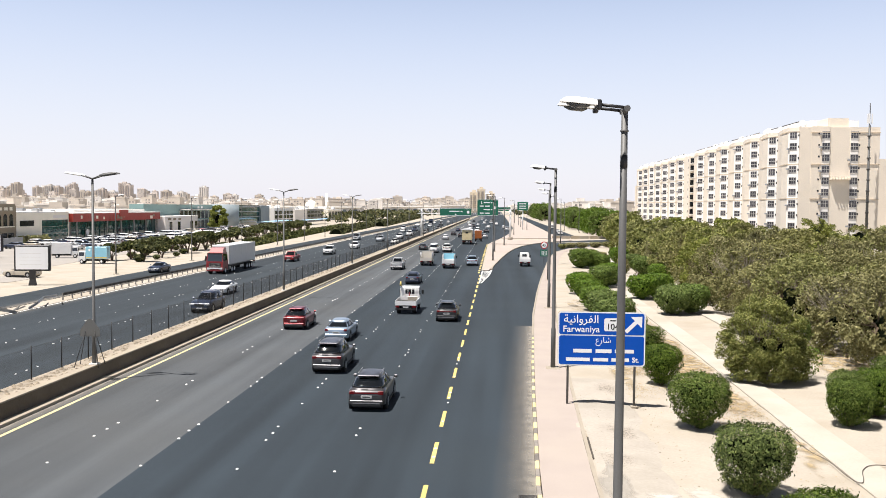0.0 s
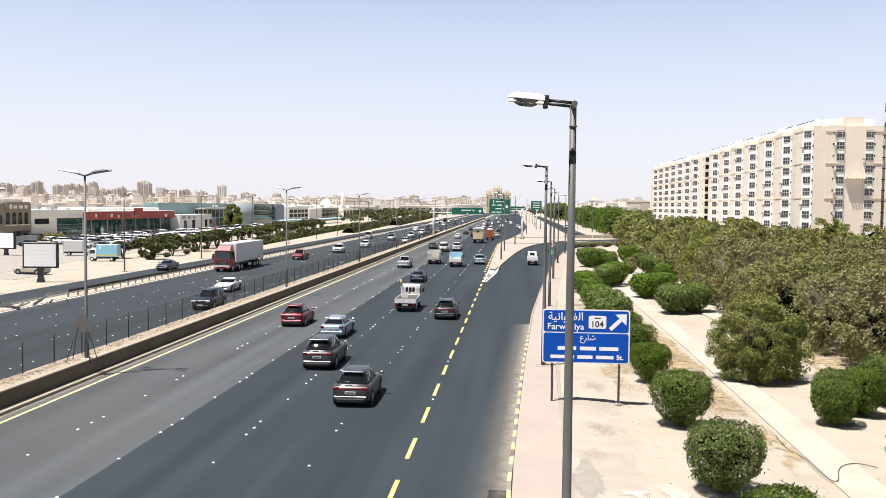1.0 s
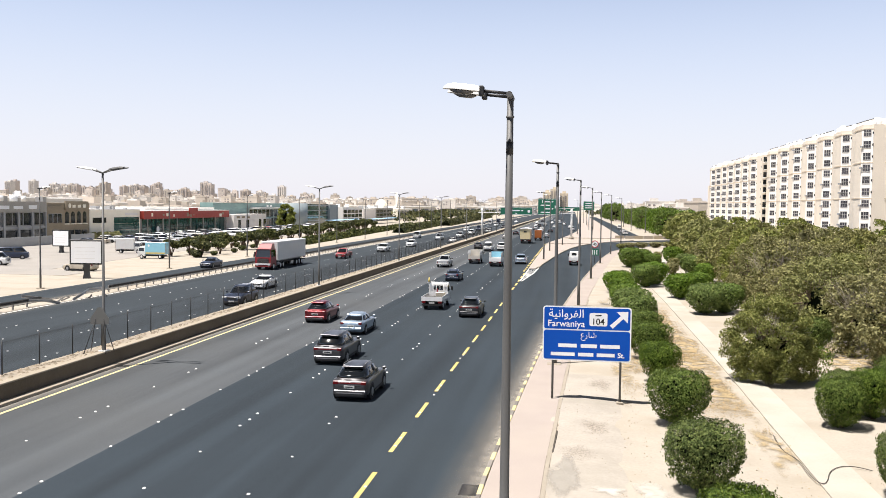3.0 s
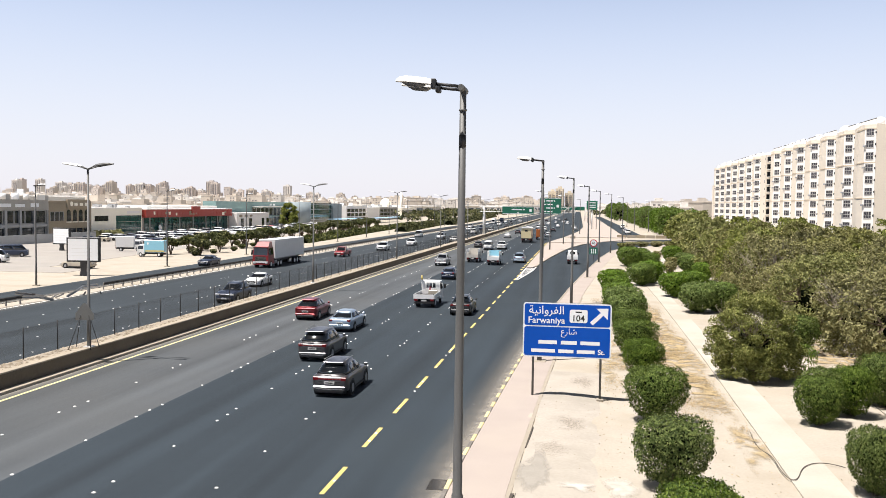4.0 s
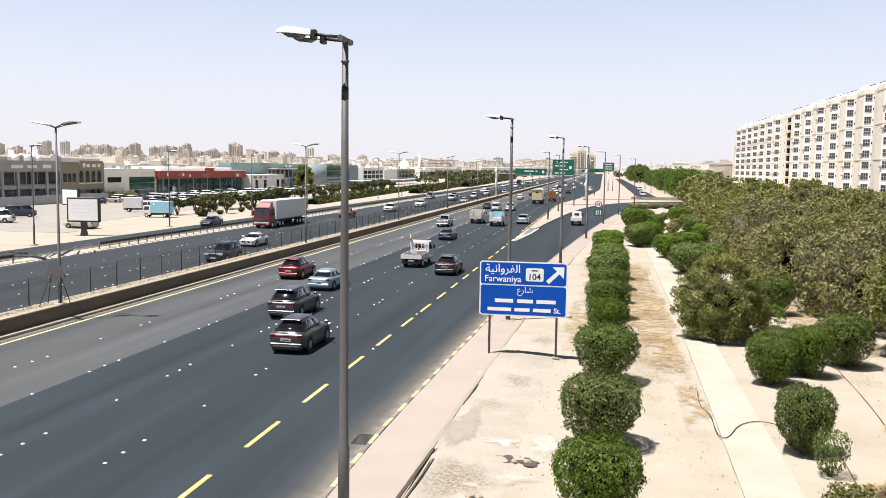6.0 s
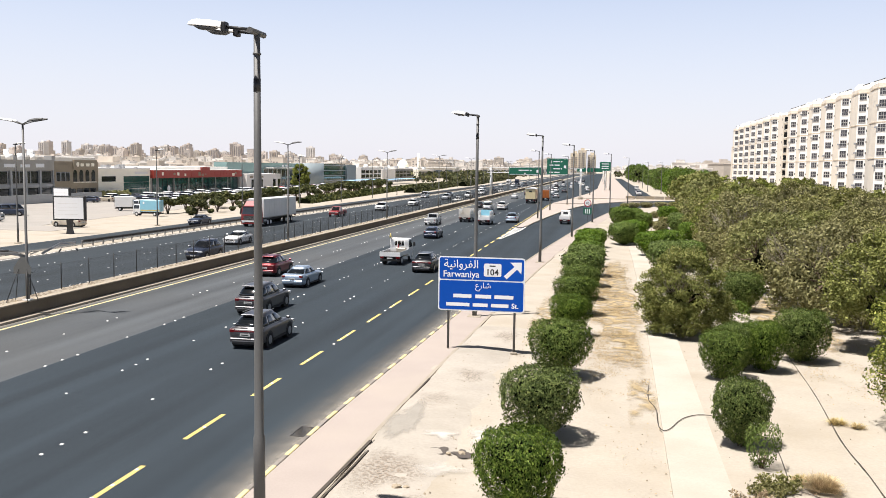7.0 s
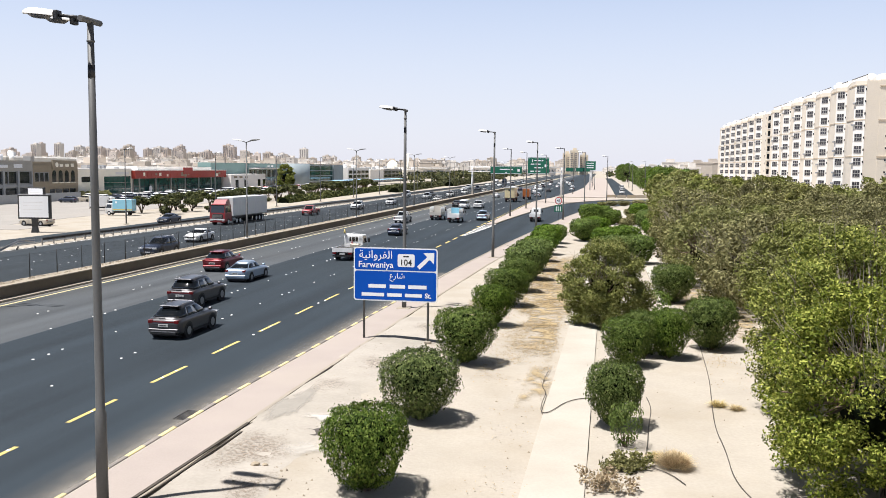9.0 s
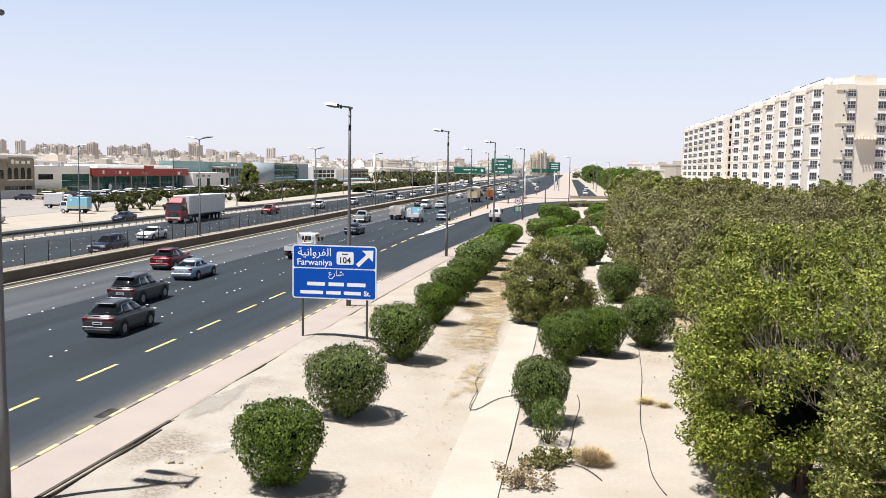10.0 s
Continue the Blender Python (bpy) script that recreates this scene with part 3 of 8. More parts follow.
def studs(name, xs, y0, y1, label, phase):
    """Ceramic lane studs: threes with a single between, every 10.7 m."""
    verts, faces, rng = [], [], random.Random(8)
    for x in xs:
        k = 0
        while y0 + 10.7 * k < y1:
            c = phase + y0 + 10.7 * k
            far = c > 110
            for d in (-1.15, 0.0, 1.15, 5.6):
                if rng.random() < 0.07:
                    continue
                y, r = c + d + rng.uniform(-0.08, 0.08), 0.056 if d < 5 else 0.05
                xx, j = x + rng.uniform(-0.04, 0.04), len(verts)
                h = r * (1.0 if not far else 1.5)
                verts += [(xx - r, y - h, 0.003), (xx + r, y - h, 0.003), (xx + r, y + h, 0.003), (xx - r, y + h, 0.003),
                          (xx - r * 0.6, y - h * 0.6, 0.03), (xx + r * 0.6, y - h * 0.6, 0.03), (xx + r * 0.6, y + h * 0.6, 0.03), (xx - r * 0.6, y + h * 0.6, 0.03)]
                faces += [(j + 4, j + 5, j + 6, j + 7), (j, j + 1, j + 5, j + 4), (j + 1, j + 2, j + 6, j + 5), (j + 2, j + 3, j + 7, j + 6), (j + 3, j, j + 4, j + 7)]
            k += 1
    tagged(raw(name, verts, faces, STUD), label, "road studs", kind="stuff")


studs("road_studs", (-7.4, -11.05, -14.72, -18.35), 15.1, 480, "round white ceramic studs between the lanes", 0.0)
studs("road_studs", (-29.0, -32.4, -35.75, -39.1), 17.0, 480, "round white ceramic studs on the opposite lanes", 0.0)
studs("road_studs", (-3.86,), 9.6 + 2.6, 60, "white studs between the yellow dashes", 0.0)

# painted kerb, stone by stone
kerb = thing("kerb", pose(0, 0, 0), "kerb stones painted alternately yellow and black", "kerb", kind="structure")
stone_y, stone_k, stone_c = (bpy.data.meshes.new(n) for n in ("kerb_stone_a", "kerb_stone_b", "kerb_stone_c"))
for me, mt in ((stone_y, KERB_Y), (stone_k, KERB_K), (stone_c, KERB_C)):
    bm = boxes((0.0, 0.16, -0.49, 0.49, -0.15, 0.15), bevel=0.02)
    bm.to_mesh(me)
    bm.free()
    me.materials.append(mt)
y = 13.5
for k in range(190):
    turn = math.atan2(kerb_x(y + 0.5) - kerb_x(y - 0.5), 1.0)
    ob = place("kerb_stone", (stone_y if k % 2 else stone_k) if y < 66 else stone_c, None, kerb)
    ob.matrix_basis = pose(kerb_x(y), y, 0, 0, 0, -math.degrees(turn))
    y += 1.0
for side, f, ys in (("island", lambda y: ease(EXITL, y) - 0.25, (137, 232)),):
    isl = thing("kerb", pose(0, 0, 0), "pale kerb stones round the traffic island", "kerb", kind="structure")
    y = ys[0]
    while y < ys[1]:
        turn = math.atan2(f(y + 1) - f(y - 1), 2.0)
        ob = place("kerb_stone", stone_c, None, isl)
        ob.matrix_basis = pose(f(y), y, 0, 0, 0, -math.degrees(turn)) @ Matrix.Diagonal((1.2, 2, 1.05, 1))
        y += 2.0

# drain grate beside the kerb
grate = thing("drain_grate", pose(-0.3, 28.75, 0.0), "dark iron drain grate set in the gutter", "drain")
part("grate_frame", boxes((-0.32, 0.3, -0.55, -0.5, 0.002, 0.02), (-0.32, 0.3, 0.5, 0.55, 0.002, 0.02), (-0.34, -0.3, -0.5, 0.5, 0.002, 0.02), (0.26, 0.3, -0.5, 0.5, 0.002, 0.02)), RAIL, grate)
for k in range(9):
    part("grate_bar", boxes((-0.3, 0.26, -0.44 + 0.105 * k, -0.40 + 0.105 * k, 0.003, 0.014)), DARKM, grate)
# Black sheet stands in for the shaded drain hole under the bars.
part("grate_floor", boxes((-0.29, 0.25, -0.49, 0.49, 0.001, 0.0025)), INK, grate)

# ---- lamps ----


def lamp_right():
    t = thing("street_lamp", pose(0, 0, 0), "tall grey steel street lamp with two white lanterns on one arm", "street lamp", "lamps beside the road")
    part("pole", tubes(([(0, 0, 0.1), (0, 0, 2.5), (0, 0, 2.55), (0, 0, 8.0), (0, 0, 12.1)], [0.145, 0.14, 0.115, 0.095, 0.075]), n=12), POLE, t)
    part("base_plate", boxes((-0.42, 0.42, -0.42, 0.42, 0.0, 0.17), bevel=0.04), KERB_C, t, "square concrete footing")
    part("collar", tubes(([(0, 0, 11.6), (0, 0, 11.64)], 0.098), n=10), POLE, t, "thin steel clamp ring")
    part("dark_band", tubes(([(0, 0, 10.75), (0, 0, 11.05)], [0.086, 0.0845]), n=12), DARKM, t, "dark band round the pole")
    part("cross_arm", tubes(([(0, -0.42, 12.1), (0, 0.42, 12.1)], 0.075), n=8), POLE, t)
    for s in (-1, 1):
        y = 0.34 * s
        part("arm", tubes(([(0, y, 12.12), (-0.62, y, 12.19)], 0.04), n=6), DARKM, t)
        part("bracket", boxes((-0.70, -0.58, y - 0.11, y + 0.11, 12.07, 12.30), bevel=0.02), DARKM, t, "dark lantern bracket")
        rings = []
        for x, w, h in ((-0.68, 0.145, 0.125), (-0.80, 0.155, 0.145), (-1.05, 0.165, 0.155), (-1.28, 0.165, 0.15), (-1.42, 0.145, 0.115), (-1.50, 0.10, 0.06), (-1.53, 0.05, 0.02)):
            z = 12.10 - 0.10 * x
            rings.append([(x, y - w, z), (x, y - w * 0.93, z + h * 0.6), (x, y - w * 0.6, z + h * 0.93), (x, y, z + h), (x, y + w * 0.6, z + h * 0.93), (x, y + w * 0.93, z + h * 0.6), (x, y + w, z), (x, y, z - 0.015)])
        hood = part("lantern", loft(bmesh.new(), rings, True), LAMP_W, t, "white lantern hood")
        soften(hood, 50)
        bm = loft(bmesh.new(), [[(x, y - w, 12.10 - 0.1 * x - 0.01), (x, y - w * 0.6, 12.10 - 0.1 * x - b), (x, y + w * 0.6, 12.10 - 0.1 * x - b), (x, y + w, 12.10 - 0.1 * x - 0.01)] for x, w, b in ((-0.84, 0.08, 0.03), (-0.95, 0.12, 0.085), (-1.25, 0.12, 0.085), (-1.38, 0.07, 0.03))], True)
        part("lantern_glass", bm, LAMP_G, hood, "grey glass bowl")
    return t


METAL_LAMP = shade("grey_lamp_shell", (0.16, 0.16, 0.16), 0.5, var=0.05)


def lamp_median(label="slim steel lamp with lanterns to both sides of the median", h=10.3):
    t = thing("street_lamp", pose(0, 0, 0), label, "street lamp", "lamps on the median")
    part("pole", tubes(([(0, 0, 0), (0, 0, 2.2), (0, 0, 2.25), (0, 0, h)], [0.12, 0.11, 0.085, 0.06]), n=10), POLE, t)
    part("base_plate", boxes((-0.22, 0.22, -0.22, 0.22, 0.0, 0.06)), POLE_W, t, "pale base plate")
    for s in (-1, 1):
        for d in (-0.22, 0.22):
            part("arm", tubes(([(0, d * 0.3, h - 0.05), (0.55 * s, d, h + 0.14)], 0.035), n=6), POLE, t)
            rings = []
            for x, w, hh in ((0.5, 0.05, 0.05), (0.75, 0.1, 0.09), (1.2, 0.1, 0.08), (1.45, 0.05, 0.03)):
                z = h + 0.05 + 0.16 * x
                rings.append([(x * s, d - w, z), (x * s, d - w * 0.6, z + hh), (x * s, d + w * 0.6, z + hh), (x * s, d + w, z), (x * s, d, z - 0.05)])
            part("lantern", loft(bmesh.new(), rings), LAMP_W if s < 0 else METAL_LAMP, t, "pale lantern" if s < 0 else "grey lantern")
    return t


LR = lamp_right()
LR.matrix_basis = pose(1.47, 20.5, 0.0)
for x, y in ((2.0, 52.6), (3.6, 84.4), (5.4, 117), (7.6, 150), (10.6, 181)):
    copy_thing(LR, pose(x, y, 0.0))
for x, y in ((-2.2, 158), (-2.0, 190), (0.3, 222), (15.5, 235), (4.4, 310), (27, 374), (31, 350), (11.4, 382), (10, 430), (10, 480), (28, 450), (9, 540)):
    copy_thing(LR, pose(x, y, 0.0))
LM = lamp_median()
LM.matrix_basis = pose(-23.7, 46.6, 0.93)
for k in range(1, 12):
    copy_thing(LM, pose(-23.7, 46.6 + 43.0 * k, 0.93))
LS = lamp_right()
tagged(LS, "thin steel lamp post on the sand strip", group="lamps beside the service road")
LS.matrix_basis = pose(-54.6, 87.6, -0.1, 0, 0, 180) @ Matrix.Diagonal((0.75, 0.75, 0.91, 1))
for k in range(1, 14):
    copy_thing(LS, pose(-54.5 - 0.3 * k, 87.6 + 31.2 * k, -0.1, 0, 0, 180))

# ---- blue direction sign ----


def blue_sign():
    t = thing("road_sign", pose(3.72, 42.9, 0), "blue direction sign with white lettering on two steel posts", "road sign")
    w, z0, z1 = 2.13, 2.05, 4.72

    def plate(x0, x1, a, b, y, d, mt, name, r=0.14, label="", parent=t):
        pts = []
        for cx, cz, s in ((x1 - r, b - r, 0), (x0 + r, b - r, 90), (x0 + r, a + r, 180), (x1 - r, a + r, 270)):
            pts += [(cx + r * math.cos(radians(s + q)), cz + r * math.sin(radians(s + q))) for q in (0, 30, 60, 90)]
        bm = loft(bmesh.new(), [[(x, y, z) for x, z in pts], [(x, y + d, z) for x, z in pts]])
        return part(name, bm, mt, parent, label)

    plate(-w, w, z0, z1, 0.0, 0.04, ALU, "back_sheet")
    plate(-w, w, z0, z1, -0.006, 0.005, SIGNW, "border", label="white reflective border")
    mid = 3.57
    plate(-w + 0.06, w - 0.06, mid + 0.03, z1 - 0.06, -0.012, 0.005, BLUE, "panel", 0.1)
    plate(-w + 0.06, w - 0.06, z0 + 0.06, mid - 0.03, -0.012, 0.005, BLUE, "panel", 0.1)
    lettering("\uFE94\uFEF4\uFEE7\uFE8D\uFEED\uFEAE\uFED4\uFEDF\uFE8D", 0.54, -1.86, -0.016, 4.18, SIGNW, "lettering", t, 1.0, width=0.004)
    lettering("Farwaniya", 0.44, -1.9, -0.016, 3.72, SIGNW, "lettering", t, 1.02, width=0.005)
    badge = plate(0.12, 0.98, 3.78, 4.42, -0.017, 0.004, SIGNW, "route_badge", 0.09, "white route badge")
    lettering("104", 0.42, 0.22, -0.022, 3.86, INK, "route_number", badge, 1.0, width=0.006)
    part("badge_mark", boxes((0.4, 0.7, -0.021, -0.018, 4.27, 4.33)), INK, badge)
    bm = bmesh.new()
    arrow = [(1.10, 3.82), (1.24, 3.68), (1.74, 4.17), (1.95, 3.96), (1.97, 4.52), (1.41, 4.50), (1.61, 4.30)]
    loft(bm, [[(x, -0.017, z) for x, z in arrow], [(x, -0.013, z) for x, z in arrow]])
    part("arrow", bm, SIGNW, t, "white slanting arrow")
    lettering("\u0639\uFEAD\uFE8E\uFEB7", 0.4, 0.1, -0.016, 3.2, SIGNW, "lettering", t, 1.0, "CENTER", -0.0015)
    for x0, x1 in ((-1.37, -0.47), (-0.28, 0.50), (0.66, 1.59)):
        part("name_bar", boxes((x0, x1, -0.017, -0.013, 2.70, 2.88)), SIGNW, t)
    for x0, x1 in ((-1.72, -0.56), (-0.40, 0.34), (0.50, 1.36)):
        part("name_bar", boxes((x0, x1, -0.017, -0.013, 2.28, 2.45)), SIGNW, t)
    lettering("St.", 0.34, 1.50, -0.016, 2.26, SIGNW, "lettering", t, width=0.008)
    for x in (-1.62, 1.65):
        post = part("post", tubes(([(x, 0.1, -0.2), (x, 0.1, z1 - 0.05)], 0.058), n=10), POLE, t)
        part("post_foot", boxes((x - 0.16, x + 0.16, -0.06, 0.26, -0.02, 0.09), bevel=0.02), KERB_C, post)
    for z in (2.5, 3.5, 4.35):
        part("stiffener", boxes((-w + 0.1, w - 0.1, 0.041, 0.075, z - 0.03, z + 0.03)), ALU, t)
    return t


blue_sign()

# ---- speed limit sign ----
sp = thing("speed_sign", pose(6.7, 152, 0), "round speed limit sign over a small green board on a post", "road sign")
part("post", tubes(([(0, 0.06, -0.1), (0, 0.06, 3.9)], 0.04), n=8), POLE, sp)
for r, y, mt, nm in ((0.62, 0.0, REDS, "red_ring"), (0.49, -0.006, SIGNW, "disc")):
    bm = bmesh.new()
    ring = [(r * math.cos(2 * math.pi * k / 28), r * math.sin(2 * math.pi * k / 28)) for k in range(28)]
    loft(bm, [[(x, y, 3.3 + z) for x, z in ring], [(x, y + 0.01, 3.3 + z) for x, z in ring]])
    disc = part(nm, bm, mt, sp)
lettering("45", 0.62, 0, -0.012, 3.08, INK, "numerals", sp, align="CENTER", width=0.008)
board = part("green_board", boxes((-0.68, 0.68, 0.0, 0.02, 1.35, 2.5)), GREEN, sp, "small green board")
for x in (-0.42, -0.1, 0.28):
    part("mark", boxes((x, x + 0.14, -0.004, -0.001, 1.5, 2.3)), SIGNW, board)

# ---- green gantry ----


def gantry():
    t = thing("sign_gantry", pose(0, 262, 0), "white steel gantry with green overhead direction boards", "sign gantry")
    for x in (-24.3, 2.4):
        part("column", tubes(([(x, 0, 0), (x, 0, 9.2)], [0.34, 0.26]), n=12), POLE_W, t)
        part("footing", tubes(([(x, 0, -0.1), (x, 0, 0.9)], 0.75), n=12), KERB_C, t)
    for z in (7.7, 9.2):
        for d in (-0.5, 0.5):
            part("chord", tubes(([(-25.5, d, z), (3.2, d, z)], 0.09), n=6), POLE_W, t)
    for k in range(16):
        x = -25.3 + 1.78 * k
        part("web", tubes(([(x, -0.5, 7.7), (x + 0.89, -0.5, 9.2)], 0.05), ([(x + 0.89, -0.5, 9.2), (x + 1.78, -0.5, 7.7)], 0.05), n=5), POLE_W, t)
    for x0, x1, a, b in ((-18.7, -9.3, 7.1, 9.4), (-7.5, -1.3, 7.2, 12.1)):
        p = part("green_board", boxes((x0, x1, -0.9, -0.8, a, b)), GREEN, t, "green direction board")
        part("border", boxes((x0 + 0.1, x1 - 0.1, -0.906, -0.9, a + 0.1, a + 0.2), (x0 + 0.1, x1 - 0.1, -0.906, -0.9, b - 0.2, b - 0.1)), SIGNW, p)
        rows = 1 if b - a < 3 else 4
        for r in range(rows):
            z = b - 0.9 - 1.05 * r
            for u, v in ((0.12, 0.3), (0.36, 0.6)) if r % 2 else ((0.3, 0.62), (0.66, 0.72)):
                part("bar", boxes((x0 + u * (x1 - x0), x0 + v * (x1 - x0), -0.908, -0.901, z - 0.2, z + 0.12)), SIGNW, p)
        part("route_badge", boxes((x1 - 1.3, x1 - 0.6, -0.908, -0.901, (a + b) / 2 - 0.4, (a + b) / 2 + 0.4)), SIGNW, p)
        part("arrow_bar", boxes((x0 + 1.2, x0 + 1.4, -0.908, -0.901, b - 1.4, b - 0.5)) if rows > 1 else boxes((x0 + 4.5, x0 + 4.9, -0.908, -0.901, a + 0.25, a + 0.6)), SIGNW, p)
    return t


gantry()
far_sign = thing("sign_gantry", pose(9.5, 380, 0), "far green direction board on a white mast", "sign gantry")
part("column", tubes(([(0, 0, 0), (0, 0, 9.5)], [0.3, 0.22]), n=10), POLE_W, far_sign)
gb = part("green_board", boxes((-2.4, 2.2, -0.5, -0.4, 8.5, 12.2)), GREEN, far_sign)
for z in (9.3, 10.2, 11.2):
    part("bar", boxes((-1.6, 1.4, -0.507, -0.501, z, z + 0.35)), SIGNW, gb)
far_two = thing("sign_gantry", pose(2.0, 620, 0), "distant pair of green boards on a gantry", "sign gantry")
part("column", tubes(([(6, 0, 0), (6, 0, 8.5)], 0.3), n=8), POLE_W, far_two)
part("beam", boxes((-14, 6.5, -0.3, 0.3, 8.2, 8.9)), POLE_W, far_two)
for x in (-12, -5, 0):
    part("green_board", boxes((x, x + 5.6 if x > -6 else x + 6, -0.5, -0.35, 7.2, 9.8)), GREEN, far_two)

# ---- median fence ----


def fence():
    """Steel posts with wire netting; one bay is 3.1 m."""
    verts, faces = [], []
    L, z0, z1, t = 3.1, 0.06, 1.62, 0.003

    def wire(a, b):
        k = len(verts)
        dy, dz = b[0] - a[0], b[1] - a[1]
        n = math.hypot(dy, dz)
        oy, oz = -dz / n * t, dy / n * t
        for (y, z) in (a, b):
            verts.extend([(0, y + oy, z + oz), (t, y, z), (0, y - oy, z - oz)])
        faces.extend([(k, k + 1, k + 4, k + 3), (k + 1, k + 2, k + 5, k + 4), (k + 2, k, k + 3, k + 5)])

    step, H = 0.13, z1 - z0
    for k in range(1, int((L + H) / step)):
        s = k * step
        y0, y1 = max(0, s - H), min(L, s)
        wire((y0, z0 + (s - y0)), (y1, z0 + (s - y1)))
        wire((y0, z1 - (s - y0)), (y1, z1 - (s - y1)))
    net = bpy.data.meshes.new("wire_netting")
    net.from_pydata(verts, [], faces)
    net.materials.append(DARKM)
    post = bpy.data.meshes.new("fence_post")
    bm = tubes(([(0, 0, -0.1), (0, 0, 1.75)], 0.034), n=6)
    bm.to_mesh(post)
    bm.free()
    post.materials.append(DARKM)
    rail = bpy.data.meshes.new("fence_rail")
    bm = tubes(([(0, 0, 1.64), (0, 3.1, 1.64)], 0.008), n=5)
    bm.to_mesh(rail)
    bm.free()
    rail.materials.append(DARKM)
    f = thing("fence", pose(-25.1, 0, 0.82), "dark wire netting fence on steel posts along the median", "fence")
    for k in range(90):
        y = 24.0 + 3.1 * k
        place("post", post, None, f).location = (0, y, 0)
        place("wire_netting", net, None, f).location = (0, y, 0)
        place("top_rail", rail, None, f).location = (0, y, 0)


fence()

# ---- guard rail, with a wrecked stretch ----


def guard_rail():
    g = thing("guard_rail", pose(-45.6, 0, -0.06), "dark steel guard rail on grey posts, bent where hit", "guard rail")
    prof = [(0.0, 0.48), (0.05, 0.53), (0.05, 0.60), (0.0, 0.64), (0.05, 0.68), (0.05, 0.75), (0.0, 0.80), (-0.03, 0.64)]
    beam = bpy.data.meshes.new("guard_beam")
    bm = loft(bmesh.new(), [[(x, 0, z) for x, z in prof], [(x, 4.0, z) for x, z in prof]])
    bm.to_mesh(beam)
    bm.free()
    beam.materials.append(RAIL)
    post = bpy.data.meshes.new("guard_post")
    bm = boxes((-0.16, -0.04, -0.06, 0.06, -0.1, 0.74))
    bm.to_mesh(post)
    bm.free()
    post.materials.append(POSTW)
    for k in range(110):
        y = 26 + 4.0 * k
        if 71 < y < 84:
            continue
        place("beam", beam, None, g).location = (0, y, 0)
        for d in (0.0, 2.0):
            place("post", post, None, g).location = (0, y + d, 0)
    for pts in ([(0, 72, 0.62), (0.7, 73.6, 0.5), (1.5, 74.6, 0.15)], [(0.1, 84.5, 0.64), (0.3, 81.5, 0.75), (1.2, 78.8, 0.55), (1.0, 77.5, 0.12)], [(-0.6, 72, 1.0), (0.3, 75, 0.4)]):
        rings = [[(x + a, y, z + b) for a, b in ((-0.03, -0.15), (0.04, -0.08), (0, 0), (0.04, 0.08), (-0.03, 0.15))] for x, y, z in pts]
        part("bent_beam", loft(bmesh.new(), rings), ALU, g, "torn and bent beam end")
    for x, y, a in ((0.6, 75.6, 50), (1.4, 79.6, -60), (0.2, 77.0, 70), (1.8, 82, -75)):
        ob = place("loose_post", post, None, g, "post knocked over")
        ob.matrix_basis = pose(x, y, 0.1, a, 20, a * 2)
    return g


guard_rail()

# triangular sign on legs at the foot of a median lamp
METALW = shade("dull_sign_back", (0.20, 0.20, 0.19), 0.6, 0.2, var=0.1)
ws = thing("warning_sign", pose(-23.75, 46.1, 0.9, 0, 0, 8) @ Matrix.Diagonal((0.85, 0.85, 0.85, 1)), "back of a triangular warning sign on a splayed stand", "road sign")
bm = bmesh.new()
tri = [(-0.62, 1.9), (0.62, 1.9), (0.62, 2.35), (0.12, 3.05), (-0.12, 3.05), (-0.62, 2.35)]
loft(bm, [[(x, 0.22, z) for x, z in tri], [(x, 0.24, z) for x, z in tri]])
part("plate", bm, METALW, ws, "grey sign back")
for x, y in ((-0.75, -0.6), (0.75, -0.6), (-0.8, 0.7), (0.8, 0.7)):
    part("leg", tubes(([(x, y, 0), (x * 0.35, 0.26, 2.3)], 0.025), n=6), DARKM, ws)
part("crossbar", tubes(([(-0.75, 0.26, 2.0), (0.75, 0.26, 2.0)], 0.022), n=6), DARKM, ws)


FAINT = shade("faint_grey_print", (0.66, 0.65, 0.63), 0.5, var=0.05, tone=1.0)


def billboard(x, y, rot, w, h, z, label):
    t = thing("billboard", pose(x, y, -0.06, 0, 0, rot), label, "billboard")
    part("pillar", loft(bmesh.new(), [[(-a, -b, zz), (a, -b, zz), (a, b, zz), (-a, b, zz)] for a, b, zz in ((0.42, 0.3, 0), (0.3, 0.2, 0.7), (0.36, 0.25, z + 0.1))]), DARKM, t)
    part("case", boxes((-w / 2 - 0.2, w / 2 + 0.2, -0.22, 0.35, z, z + h + 0.4), bevel=0.05), DARKM, t, "dark casing")
    face = part("face", boxes((-w / 2, w / 2, -0.24, -0.221, z + 0.2, z + h + 0.2)), SIGNW, t, "blank white poster face")
    for k in range(4):
        part("faint_bar", boxes((-w * 0.38, w * 0.3, -0.2425, -0.2405, z + 0.75 + 0.45 * k, z + 0.79 + 0.45 * k)), FAINT, face)
    return t


billboard(-57.1, 101, 10, 3.7, 2.7, 1.75, "blank white billboard in a dark case on one pillar")
billboard(-91.3, 150, -8, 3.4, 2.7, 1.2, "smaller blank white billboard farther back")

# ---- plants ----


